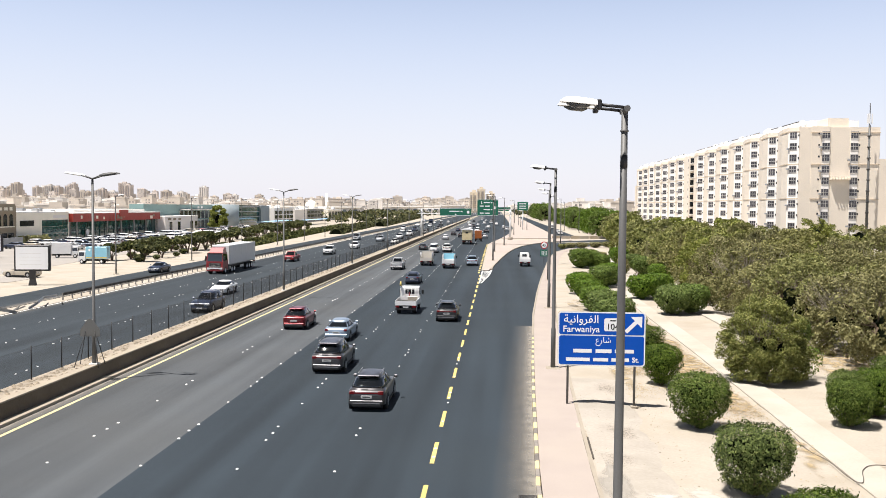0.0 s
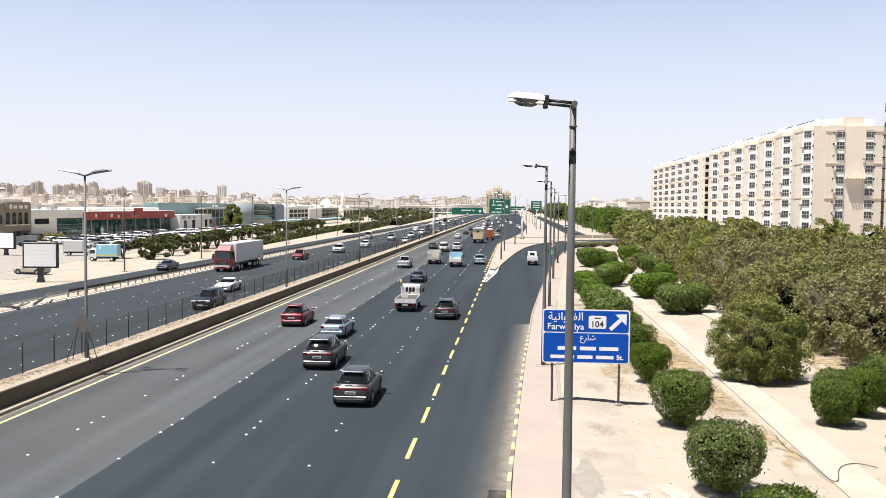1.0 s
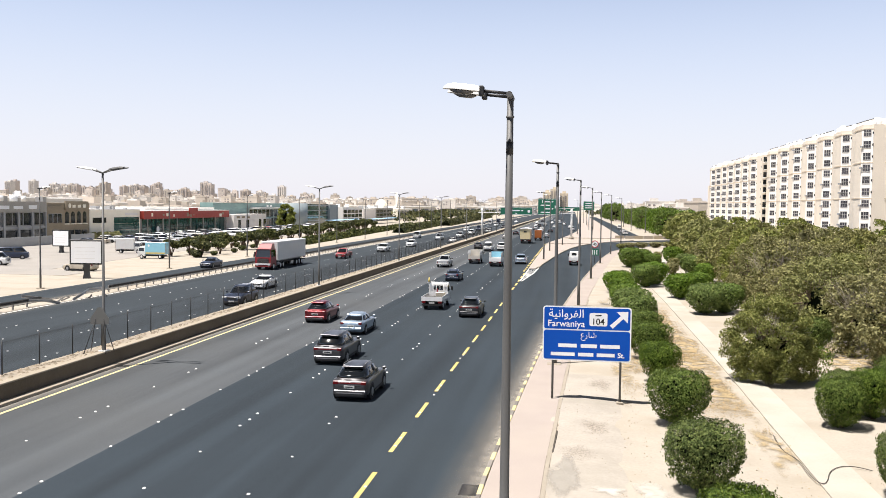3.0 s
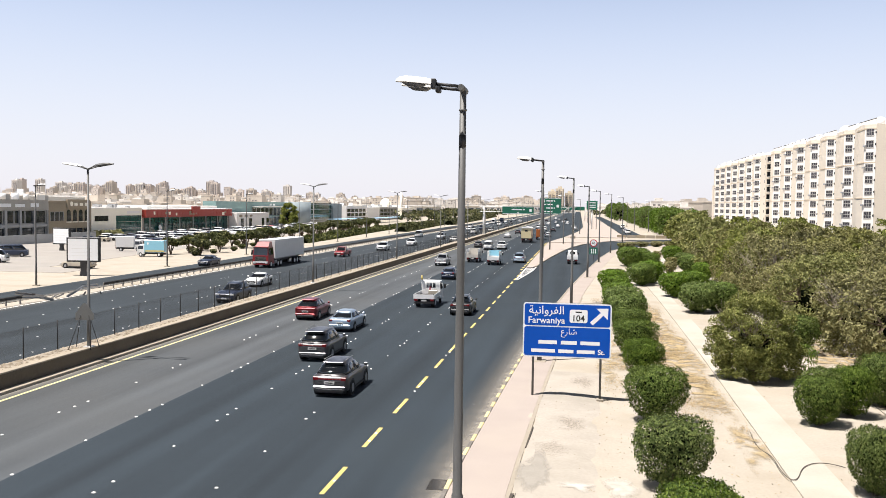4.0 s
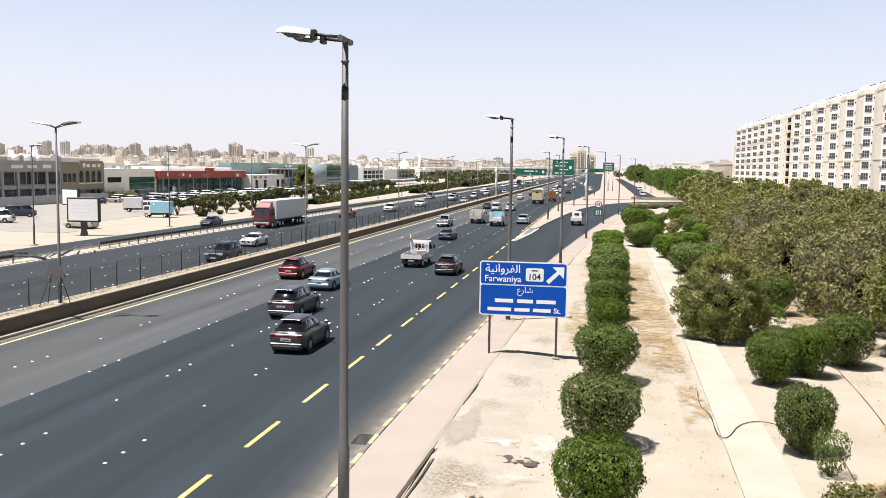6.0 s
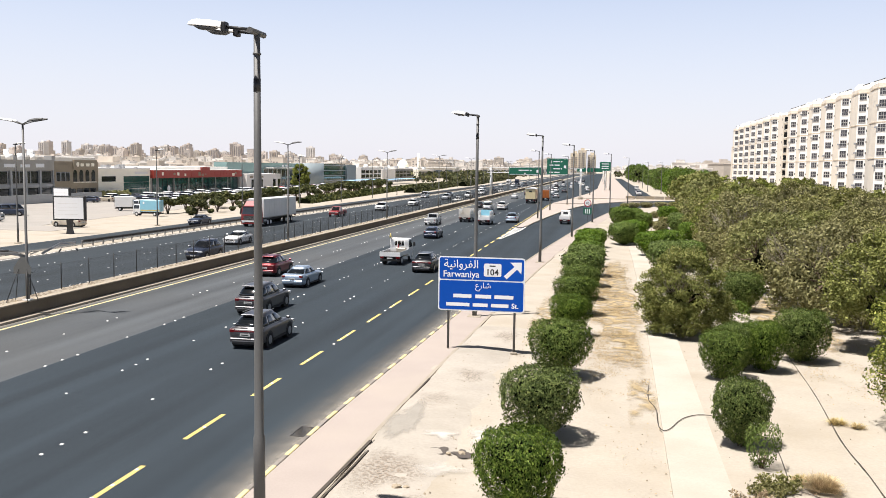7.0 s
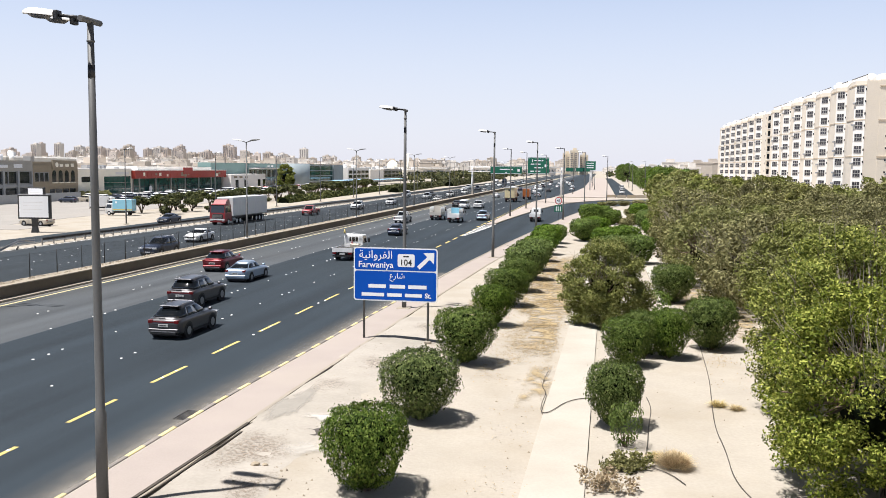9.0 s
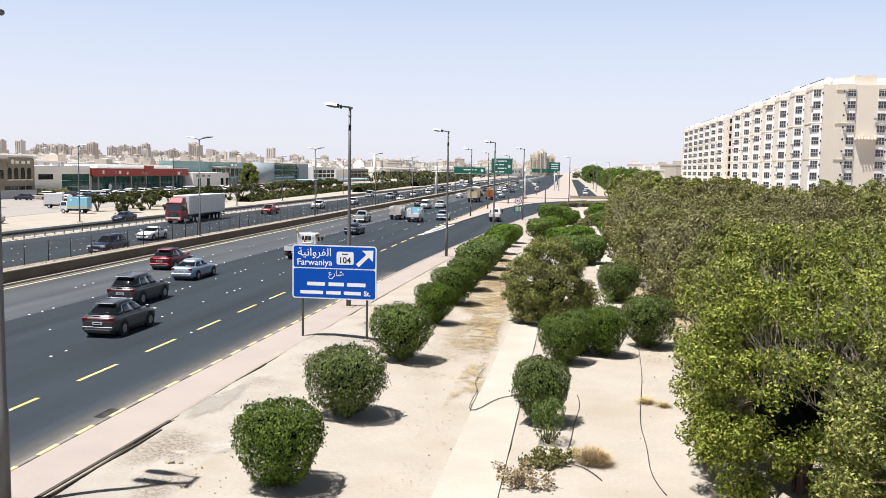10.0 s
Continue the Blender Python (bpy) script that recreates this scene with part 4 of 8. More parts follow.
def leaves(points, normals, size, rng, stretch=1.9, sides=4, loose=0.8):
    """One small leaf at each point, facing roughly along its normal: bent, or a plain pointed one with three sides."""
    n = len(points)
    nr = normals + rng.normal(0, loose, (n, 3)) + np.array([0, 0, 0.35 * loose])
    nr /= np.linalg.norm(nr, axis=1)[:, None]
    a = np.cross(nr, rng.normal(0, 1, (n, 3)))
    a /= np.linalg.norm(a, axis=1)[:, None] + 1e-9
    b = np.cross(nr, a)
    s = size * rng.uniform(0.6, 1.35, (n, 1))
    verts = np.empty((n, sides, 3))
    if sides == 3:
        verts[:, 0] = points - a * s * stretch * 0.35 + b * s * 0.6
        verts[:, 1] = points + a * s * stretch * 0.65
        verts[:, 2] = points - a * s * stretch * 0.35 - b * s * 0.6
        return verts.reshape(-1, 3), np.arange(3 * n).reshape(-1, 3)
    verts[:, 0] = points - a * s * stretch * 0.5
    verts[:, 1] = points + b * s * 0.5 + nr * s * 0.12
    verts[:, 2] = points + a * s * stretch * 0.5 - nr * s * 0.25
    verts[:, 3] = points - b * s * 0.5 + nr * s * 0.12
    return verts.reshape(-1, 3), np.arange(4 * n).reshape(-1, 4)


def leaf_mesh(name, points, normals, size, rng, material, parent, label="", stretch=1.9, sides=4, loose=0.8):
    v, f = leaves(points, normals, size, rng, stretch, sides, loose)
    me = bpy.data.meshes.new(name)
    me.vertices.add(len(v))
    me.vertices.foreach_set("co", v.ravel())
    me.loops.add(f.size)
    me.loops.foreach_set("vertex_index", f.ravel())
    me.polygons.add(len(f))
    me.polygons.foreach_set("loop_start", np.arange(len(f)) * sides)
    me.update(calc_edges=True)
    return place(name, me, material, parent, label)


def sphere_dirs(n, rng):
    d = rng.normal(0, 1, (n, 3))
    return d / np.linalg.norm(d, axis=1)[:, None]


def lump(d, seed, k=2.2):
    return np.array([noise.noise((x * k + seed, y * k, z * k)) for x, y, z in d])


def blob(bm, c, r, seed, k=1.6, amp=0.25, sub=2):
    """A lumpy closed form."""
    made = bmesh.ops.create_icosphere(bm, subdivisions=sub, radius=1.0)["verts"]
    for v in made:
        f = 1 + amp * noise.noise((v.co.x * k + seed, v.co.y * k, v.co.z * k))
        v.co = Vector((c[0] + v.co.x * r[0] * f, c[1] + v.co.y * r[1] * f, c[2] + v.co.z * r[2] * f))


def shrub(seed, n=14500, label="clipped round green shrub on sandy ground", leaf=0.057, material=None, core=True):
    """A clipped shrub 3 m across and 2.4 m high, narrower at its foot."""
    rng = np.random.default_rng(seed)
    t = thing("shrub", pose(0, 0, 0), label, "shrub", "clipped shrubs in rows")
    d = sphere_dirs(n, rng)
    low = np.clip(-d[:, 2], 0, 1)
    flat = 1 - 0.10 * np.clip(d[:, 2], 0, 1) ** 2
    rad = (1 + 0.15 * lump(d, seed) + 0.11 * lump(d, seed + 9, 6)) * np.where(rng.random(n) < 0.72, rng.uniform(0.93, 1.03, n), rng.uniform(0.62, 0.95, n))
    stray = rng.random(n) < 0.07
    rad = np.where(stray, rad * rng.uniform(1.02, 1.12, n), rad)
    sq = (np.abs(d) ** 3.0).sum(axis=1) ** (-1 / 3.0)
    p = d * (rad * sq)[:, None] * np.array([1.42, 1.42, 1.02])
    taper = np.clip(1 - 0.50 * low ** 1.5, 0.45, 1)
    p[:, :2] *= taper[:, None]
    p[:, 2] = p[:, 2] * flat * np.where(p[:, 2] < 0, 1.28, 1.0) + 1.47
    gap = lump(d, seed + 4, 9.0) + 0.5 * lump(d, seed + 6, 17.0)
    keep = (p[:, 2] > 0.12) & ((gap > -0.16) | (rng.random(n) < 0.25))
    leaf_mesh("crown", p[keep], d[keep], leaf, rng, material or LEAF_BUSH, t, "", 2.2, 3, 0.5)
    # Near-black blob whose colour gives the shade seen through gaps in the leaves.
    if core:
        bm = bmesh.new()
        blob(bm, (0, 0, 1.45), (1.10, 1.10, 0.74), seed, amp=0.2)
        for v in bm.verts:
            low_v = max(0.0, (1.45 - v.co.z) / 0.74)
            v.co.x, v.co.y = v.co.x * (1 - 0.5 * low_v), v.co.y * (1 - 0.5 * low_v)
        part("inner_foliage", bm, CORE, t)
    bm = bmesh.new()
    for k in range(5):
        a = 6.28 * k / 5 + seed
        tube(bm, [(0.1 * math.cos(a), 0.1 * math.sin(a), -0.1), (0.45 * math.cos(a), 0.45 * math.sin(a), 0.9)], [0.06, 0.03], 5)
    part("stem", bm, BARK, t)
    return t


def limb_points(rng, h, spread, n, low=0.10):
    """Ends of the limbs of a bushy tree, around which its foliage clusters."""
    ends = []
    for k in range(n):
        a, u = rng.uniform(0, 6.283), rng.uniform(low, 1.0)
        z = h * u
        r = spread * math.sqrt(max(0.02, 1 - ((u - 0.40) / 0.62) ** 2)) * (0.9 if u > 0.3 else 0.8) * rng.uniform(0.45, 1.0) ** 0.6
        f = 1 + 0.22 * noise.noise((math.cos(a) * 1.3 + n, math.sin(a) * 1.3, u * 2))
        ends.append((r * f * math.cos(a), r * f * math.sin(a), z * (1 + 0.08 * noise.noise((a, n, 0)))))
    return ends


def tree(seed, n, material, leaf, h=6.2, spread=3.9, clumps=46, label="", twigs=0.0, group="trees of the grove", stem_h=1.1, base=0.18, stretch=1.9, swell=1.0, low=0.10):
    rng = np.random.default_rng(seed)
    t = thing("tree", pose(0, 0, 0), label, "tree", group)
    ends = limb_points(rng, h, spread, clumps, low)
    bm = bmesh.new()
    forks = []
    for k in range(5):
        a = 6.283 * k / 5 + rng.uniform(-0.4, 0.4)
        f = Vector((math.cos(a) * spread * 0.35, math.sin(a) * spread * 0.35, h * rng.uniform(0.42, 0.56)))
        tube(bm, [(0.06 * math.cos(a), 0.06 * math.sin(a), -0.1), (0.2 * math.cos(a), 0.2 * math.sin(a), stem_h), f], [base, base * 0.75, base * 0.42], 7)
        forks.append(f)
    part("trunk", bm, BARK, t)
    if clumps > 60:
        bm = bmesh.new()
        for e in ends[::2 if clumps < 100 else 4]:
            e = Vector(e)
            f = min(forks, key=lambda q: (q - e).length)
            m = f.lerp(e, 0.5) + Vector(rng.normal(0, 0.15, 3))
            tube(bm, [f, m, e], [base * 0.36, base * 0.2, 0.012], 4, False)
        part("branching", bm, BARK, t)
    # Blackish core in the crown: painted shade behind the leaf clumps.
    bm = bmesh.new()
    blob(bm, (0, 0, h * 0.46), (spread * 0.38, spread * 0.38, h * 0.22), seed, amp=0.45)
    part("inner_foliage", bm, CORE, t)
    per = n // len(ends)
    pts, nrm = [], []
    for e in ends:
        c = np.array(e)
        r = swell * rng.uniform(0.5, 1.15) * spread * 0.24 * (80 / clumps) ** 0.25
        out = np.array([c[0], c[1], (c[2] - h * 0.4) * 0.9])
        out /= np.linalg.norm(out) + 1e-6
        d = sphere_dirs(per, rng) + out * 0.45
        d /= np.linalg.norm(d, axis=1)[:, None]
        q = c + d * (rng.random((per, 1)) ** 0.4) * np.array([r, r, r * 0.8])
        pts.append(q)
        nrm.append(d)
    p, d = np.concatenate(pts), np.concatenate(nrm)
    keep = p[:, 2] > 0.12
    leaf_mesh("crown", p[keep], d[keep], leaf, rng, material, t, "", stretch, 3)
    if twigs:
        bm = bmesh.new()
        for k in range(int(110 * twigs)):
            a, r = rng.uniform(0, 6.283), spread * math.sqrt(rng.random()) * 0.9
            p0 = Vector((r * math.cos(a) * 0.6, r * math.sin(a) * 0.6, h * 0.55))
            p1 = Vector((r * math.cos(a), r * math.sin(a), h * rng.uniform(0.8, 1.14) * math.sqrt(1 - 0.5 * (r / spread) ** 2)))
            m = p0.lerp(p1, 0.5) + Vector(rng.normal(0, 0.25, 3))
            tube(bm, [p0, m, p1], [0.018, 0.012, 0.005], 3, False)
        part("bare_growth", bm, TWIG, t, "bare grey twigs")
    return t


SHRUBS = [shrub(s, 24000, "clipped round dusty green shrub on sandy ground", 0.043, LEAF_NEAR) for s in (1, 2, 3)]
LIGHT = [shrub(s, 7500, "round clipped green shrub farther along the row", 0.085) for s in (4, 5)]
SMALL = shrub(7, 1700, "smaller loose green shrub", 0.085, LEAF_BUSH, False)
places = []
ROW = ((7.5, 23.5, 0.77), (7.55, 30.5, 0.88), (7.78, 39.6, 0.90), (7.85, 49.2, 0.92), (7.9, 56.4, 1.0), (8.0, 63.2, 0.95), (8.0, 70.2, 1.08), (8.1, 76.8, 1.1), (8.0, 84.0, 1.0), (8.1, 91, 0.95), (8.0, 99.5, 1.0),
       (11.9, 110, 1.15), (13.2, 113.5, 1.15), (12.3, 144, 1.3), (14.0, 147, 1.2))
BEDS = ((14.3, 31.2, 0.82), (15.0, 41.0, 0.80), (15.9, 43.3, 0.78), (17.0, 43.0, 0.84), (19.2, 45.5, 0.95), (18.6, 60.8, 1.05), (15.2, 83.2, 1.1), (17.1, 84.2, 1.15), (14.6, 97.0, 1.1), (16.5, 98.2, 1.1), (21.8, 95, 0.9),
       (20.6, 133, 1.15), (20.5, 159, 1.15), (20.8, 121, 1.0), (21.2, 147, 1.0))
for i, (x, y, s) in enumerate(ROW + BEDS):
    places.append((i, x, y, s))
for i, x, y, s in places:
    m = pose(x, y, ground_height(x, y) - 0.02, 0, 0, 77 * i) @ Matrix.Diagonal((s, s, s * (1.0 if i % 3 else 1.06) * (1.12 if x > 13.5 and y < 60 else 1.2 if y < 26 else 1.14 if y < 45 else 1.0), 1))
    if i < 3:
        SHRUBS[i].matrix_basis = m
    else:
        copy_thing(SHRUBS[i % 3] if y < 66 else LIGHT[i % 2], m)
LIGHT[0].matrix_basis, LIGHT[1].matrix_basis = pose(8.6, 104.5, ground_height(8.6, 104.5) - 0.02) @ Matrix.Diagonal((0.9, 0.9, 0.9, 1)), pose(15.6, 145, ground_height(15.6, 145) - 0.02) @ Matrix.Diagonal((1.05, 1.05, 1.0, 1))
small_at = pose(14.6, 29.0, ground_height(14.6, 29.0) - 0.02) @ Matrix.Diagonal((0.36, 0.36, 0.62, 1))
copy_thing(SMALL, pose(16.9, 52.6, ground_height(16.9, 52.6) - 0.02) @ Matrix.Diagonal((0.62, 0.62, 0.8, 1)))
SMALL.matrix_basis = small_at
DRY = shrub(8, 1500, "small half-dry brownish shrub on sand", 0.17, LEAF_OLIVE)
for x, y, w, h in ((19.1, 171.5, 0.55, 0.6), (18.8, 142, 0.6, 0.8), (17.0, 147, 0.5, 0.4), (16.5, 214, 0.9, 0.55), (19.5, 217, 1.0, 0.55), (23, 219, 1.0, 0.6), (26.5, 221, 1.1, 0.6), (14.2, 210, 0.7, 0.5)):
    copy_thing(DRY, pose(x, y, ground_height(x, y) - 0.02, 0, 0, 50 * x) @ Matrix.Diagonal((w, w, h, 1)))
DRY.matrix_basis = pose(17.6, 132.6, ground_height(17.6, 132.6) - 0.02) @ Matrix.Diagonal((0.62, 0.62, 0.75, 1))

# the loose olive tree among the shrubs, then the grove
round_tree = tree(21, 58000, LEAF_TREE, 0.056, 4.7, 2.6, 230, "low spreading olive-green tree beside the path", 0.9, "", 0.5, 0.13, swell=1.12)
round_tree.matrix_basis = pose(14.1, 51.3, ground_height(14.2, 51.3) - 0.03)
NEAR = [tree(31, 78000, LEAF_LIME, 0.052, 5.9, 3.9, 200, "dense yellowish-green tree with sunlit leaves", 1.2, stretch=2.0, swell=0.98),
        tree(32, 74000, LEAF_LIME, 0.052, 5.8, 3.9, 200, "dense yellowish-green tree with a few bare twigs", 2.2, stretch=2.0, swell=0.98),
        tree(33, 40000, LEAF_TREE, 0.070, 5.9, 3.9, 170, "dusty green tree with uneven crown", 2.5, stretch=2.3, low=0.34, stem_h=1.7)]
MID = [tree(41, 13500, LEAF_TREE, 0.108, 6.0, 4.2, 170, "dusty green tree in a dense grove"),
       tree(42, 13500, LEAF_OLIVE, 0.108, 5.9, 4.2, 170, "grey-olive tree in a dense grove"),
       tree(43, 12500, LEAF_OLIVE, 0.106, 5.7, 4.0, 170, "thin grey-olive tree with bare twigs", 2.5)]
FAR = [tree(51, 4800, LEAF_TREE, 0.165, 6.3, 4.1, 80, "far dusty green tree of the grove"),
       tree(52, 4800, LEAF_OLIVE, 0.165, 6.2, 4.1, 80, "far olive tree of the grove")]
DISTANT = [tree(54, 2200, LEAF_TREE, 0.25, 6.3, 4.1, 60, "distant dusty green tree of the grove"),
           tree(55, 2200, LEAF_OLIVE, 0.25, 6.2, 4.1, 60, "distant olive tree of the grove")]
rng = random.Random(12)
used = set()


def plant(protos, x, y, s):
    p = protos[rng.randrange(len(protos))]
    tall = rng.uniform(0.92, 1.08) if y < 60 else rng.uniform(0.80, 1.14) if y < 150 else rng.uniform(0.66, 0.92)
    m = pose(x, y, ground_height(x, y) - 0.03, 0, 0, rng.uniform(0, 360)) @ Matrix.Diagonal((s, s, s * tall, 1))
    if p not in used:
        used.add(p)
        p.matrix_basis = m
    else:
        copy_thing(p, m)


for protos, x, y, s in ((NEAR[:1], 21.6, 26.0, 1.0), (NEAR[1:2], 26.6, 30.0, 1.2), (NEAR[:1], 24.0, 21.0, 0.95), (NEAR[:1], 22.9, 33.6, 1.1), (NEAR[2:], 27.5, 37.5, 1.0), (NEAR[2:], 24.4, 49.0, 1.0),
                        (NEAR[1:2], 31.5, 25.5, 1.15), (NEAR[2:], 33.0, 33.0, 1.0), (NEAR[2:], 29.5, 45.0, 1.0)):
    plant(protos, x, y, s)
for row in range(24):
    y = 56 + 7.2 * row
    x = ease([(50, 22.8), (100, 24.0), (140, 25.5), (225, 31)], y) + rng.uniform(-0.5, 0.5)
    while x < 26 + 0.34 * y and x < (60 if y < 110 else 50):
        plant(MID if y < 100 and x < 42 else FAR if y < 145 else DISTANT, x + rng.uniform(-1.2, 1.2), y + rng.uniform(-1.5, 1.5), rng.uniform(0.88, 1.1) * (1.0 if y < 80 else 1.1))
        x += 6.8
for k in range(22):
    plant(DISTANT, 33 + rng.uniform(-1, 4) + 0.25 * k, 226 + 3.2 * k, rng.uniform(1.0, 1.3))
TALL = tree(53, 3000, LEAF_BUSH, 0.28, 8.8, 5.0, 90, "tall dark green roadside tree")
tall_spots = [(31 + 0.012 * y + dx + rng.uniform(-1, 1), y + rng.uniform(-2, 2), rng.uniform(0.9, 1.12)) for y in range(300, 620, 20) for dx in (0, 8)]
tall_spots += [(27 + 0.009 * y + rng.uniform(-2, 6), y, rng.uniform(1.25, 1.5)) for y in range(640, 920, 28)]
for x, y, sc in tall_spots[1:]:
    copy_thing(TALL, pose(x, y, -0.08, 0, 0, rng.uniform(0, 360)) @ Matrix.Diagonal((sc, sc, sc, 1)))
TALL.matrix_basis = pose(*tall_spots[0][:2], -0.08)
for k in range(12):
    plant(DISTANT, 60 + 4.4 * k + rng.uniform(-2, 2), 236 + rng.uniform(-6, 3), rng.uniform(0.8, 1.05))


def bare_tree(seed, x, y, h, label):
    """A leafless tree: limbs that fork into ever finer crooked twigs."""
    rn = random.Random(seed)
    t = thing("tree", pose(x, y, ground_height(x, y) - 0.03), label, "tree")
    bm, fine = bmesh.new(), bmesh.new()

    def grow(p, d, length, r, depth):
        q = p + d * length * 0.55 + Vector([rn.uniform(-1, 1) for k in range(3)]) * length * 0.09
        e = q + (d + Vector([rn.uniform(-1, 1) for k in range(3)]) * 0.28).normalized() * length * 0.5
        tube(bm if depth < 2 else fine, [p, q, e], [r, r * 0.75, r * 0.5], 4 if depth < 2 else 3, False)
        if depth < 4:
            for k in range(4 if depth < 2 else 3):
                v = (d + Vector((rn.uniform(-1, 1), rn.uniform(-1, 1), rn.uniform(-0.35, 0.8))) * 0.75).normalized()
                grow(p.lerp(e, rn.uniform(0.45, 1.0)), v, length * rn.uniform(0.55, 0.75), r * 0.45, depth + 1)

    for k in range(4):
        a = 6.283 * k / 4 + rn.uniform(-0.4, 0.4)
        grow(Vector((0, 0, 0)), Vector((math.cos(a) * 0.4, math.sin(a) * 0.4, 1)).normalized(), h * 0.5, 0.055, 0)
    part("trunk", bm, TWIG, t, "pale grey bare limbs")
    part("twig", fine, TWIG, t, "fine bare grey twigs")


bare_tree(3, 23.4, 24.0, 6.1, "leafless pale grey tree among green ones")
bare_tree(5, 23.3, 38.6, 4.6, "leafless grey tree at the edge of the grove")


def tuft(seed, r, h, n, label, material, name="dry_weed", category="weed"):
    """Blades that fan out from one root."""
    rn, verts, faces = random.Random(seed), [], []
    for k in range(n):
        a, s = rn.uniform(0, 6.283), rn.uniform(0.2, 1.0)
        bx, by = rn.uniform(-0.3, 0.3) * r, rn.uniform(-0.3, 0.3) * r
        ex, ey, ez = bx + math.cos(a) * r * s, by + math.sin(a) * r * s, h * rn.uniform(0.35, 1) * (1.15 - 0.6 * s)
        w, j = 0.009, len(verts)
        px, py = -math.sin(a) * w, math.cos(a) * w
        verts += [(bx - px, by - py, 0), (bx + px, by + py, 0), ((bx + ex) / 2 + px, (by + ey) / 2 + py, ez * 0.7), ((bx + ex) / 2 - px, (by + ey) / 2 - py, ez * 0.7), (ex, ey, ez)]
        faces += [(j, j + 1, j + 2, j + 3), (j + 3, j + 2, j + 4)]
    return tagged(raw(name, verts, faces, material), label, category, "weeds on the sand")


for seed, x, y, r, h, n in ((1, 16.0, 27.3, 0.68, 0.55, 2600), (2, 15.5, 27.8, 0.4, 0.35, 450), (3, 18.2, 34.6, 0.5, 0.3, 400), (4, 18.8, 34.2, 0.4, 0.25, 250)):
    tuft(seed, r, h, n, "tuft of straw-coloured dry grass on sand", LEAF_DRY).location = (x, y, ground_height(x, y) - 0.02)


def weed(seed, x, y, s, label):
    rn = np.random.default_rng(seed)
    t = thing("weed", pose(x, y, ground_height(x, y) - 0.02), label, "weed", "weeds on the sand")
    bm = bmesh.new()
    tips = []
    for k in range(26):
        a, r = rn.uniform(0, 6.283), s * math.sqrt(rn.random())
        e = Vector((math.cos(a) * r, math.sin(a) * r * 0.7, s * rn.uniform(0.15, 0.55)))
        tube(bm, [(0, 0, 0), e * 0.5 + Vector((0, 0, 0.05)), e], [0.012, 0.009, 0.004], 3, False)
        tips.append(e)
    tagged(part("dry_growth", bm, TWIG, t), kind="stuff")
    p = np.concatenate([np.array(e) + rn.normal(0, 0.08, (30, 3)) for e in tips])
    p[:, 2] = np.abs(p[:, 2])
    leaf_mesh("leaves", p, sphere_dirs(len(p), rn), 0.06, rn, LEAF_BROWN if seed in (5, 8) else LEAF_OLIVE, t)


weed(5, 14.0, 25.1, 0.82, "sprawling withered brown weed beside the path")
weed(6, 14.7, 27.0, 0.6, "low half-dry weed on sand")
weed(7, 14.4, 26.6, 0.45, "small green weed under a shrub")
weed(8, 20.2, 30.3, 0.5, "low weed at the edge of the grove")


def litter(name, x0, x1, y0, y1, n, label, seed, size=0.04):
    """Loose dry leaves lying on the sand, thick in places."""
    rn, verts, faces = random.Random(seed), [], []
    while len(faces) < n:
        x, y = rn.uniform(x0, x1), rn.uniform(y0, y1)
        if noise.noise((x * 0.6, y * 0.35, seed)) + rn.uniform(-0.35, 0.35) < 0.05:
            continue
        if min((x - x0) / (0.25 * (x1 - x0)), (x1 - x) / (0.25 * (x1 - x0)), (y - y0) / 6, (y1 - y) / 6) < rn.random() * 1.2:
            continue
        z, a, s, k = ground_height(x, y) + 0.058, rn.uniform(0, 6.283), size * rn.uniform(0.6, 1.5), len(verts)
        c, d = math.cos(a) * s, math.sin(a) * s
        verts += [(x - c, y - d, z), (x + d * 0.4, y - c * 0.4, z + rn.uniform(0, 0.02)), (x + c, y + d, z + rn.uniform(0, 0.03)), (x - d * 0.4, y + c * 0.4, z)]
        faces.append((k, k + 1, k + 2, k + 3))
    tagged(raw(name, verts, faces, LITTER), label, "leaf litter", kind="stuff")


litter("leaf_litter", 8.4, 12.1, 36, 88, 16000, "brown leaf litter strewn over the sand between the shrubs", 4)
litter("leaf_litter", 18, 25, 36, 62, 3000, "dry leaves under the trees", 6)
litter("leaf_litter", 9.6, 12.4, 20, 40, 160, "a few dry leaves beside the path", 8, 0.035)
litter("leaf_litter", 5.4, 9, 42, 95, 8000, "dry leaves under the shrub row", 9)


def pebbles(name, x0, x1, y0, y1, n, label, seed, big=0.06):
    rn, verts, faces = random.Random(seed), [], []
    for i in range(n):
        x, y, r = rn.uniform(x0, x1), rn.uniform(y0, y1), big * rn.uniform(0.25, 1.0) ** 1.5
        z, k = ground_height(x, y) + 0.02, len(verts)
        verts += [(x - r, y - r * 0.7, z - 0.02), (x + r, y - r, z - 0.02), (x + r * 0.8, y + r, z - 0.02), (x - r * 0.7, y + r * 0.8, z - 0.02), (x + rn.uniform(-r, r) * 0.4, y, z + r * 0.8)]
        faces += [(k, k + 1, k + 4), (k + 1, k + 2, k + 4), (k + 2, k + 3, k + 4), (k + 3, k, k + 4)]
    tagged(raw(name, verts, faces, STONE), label, "pebbles", kind="stuff")


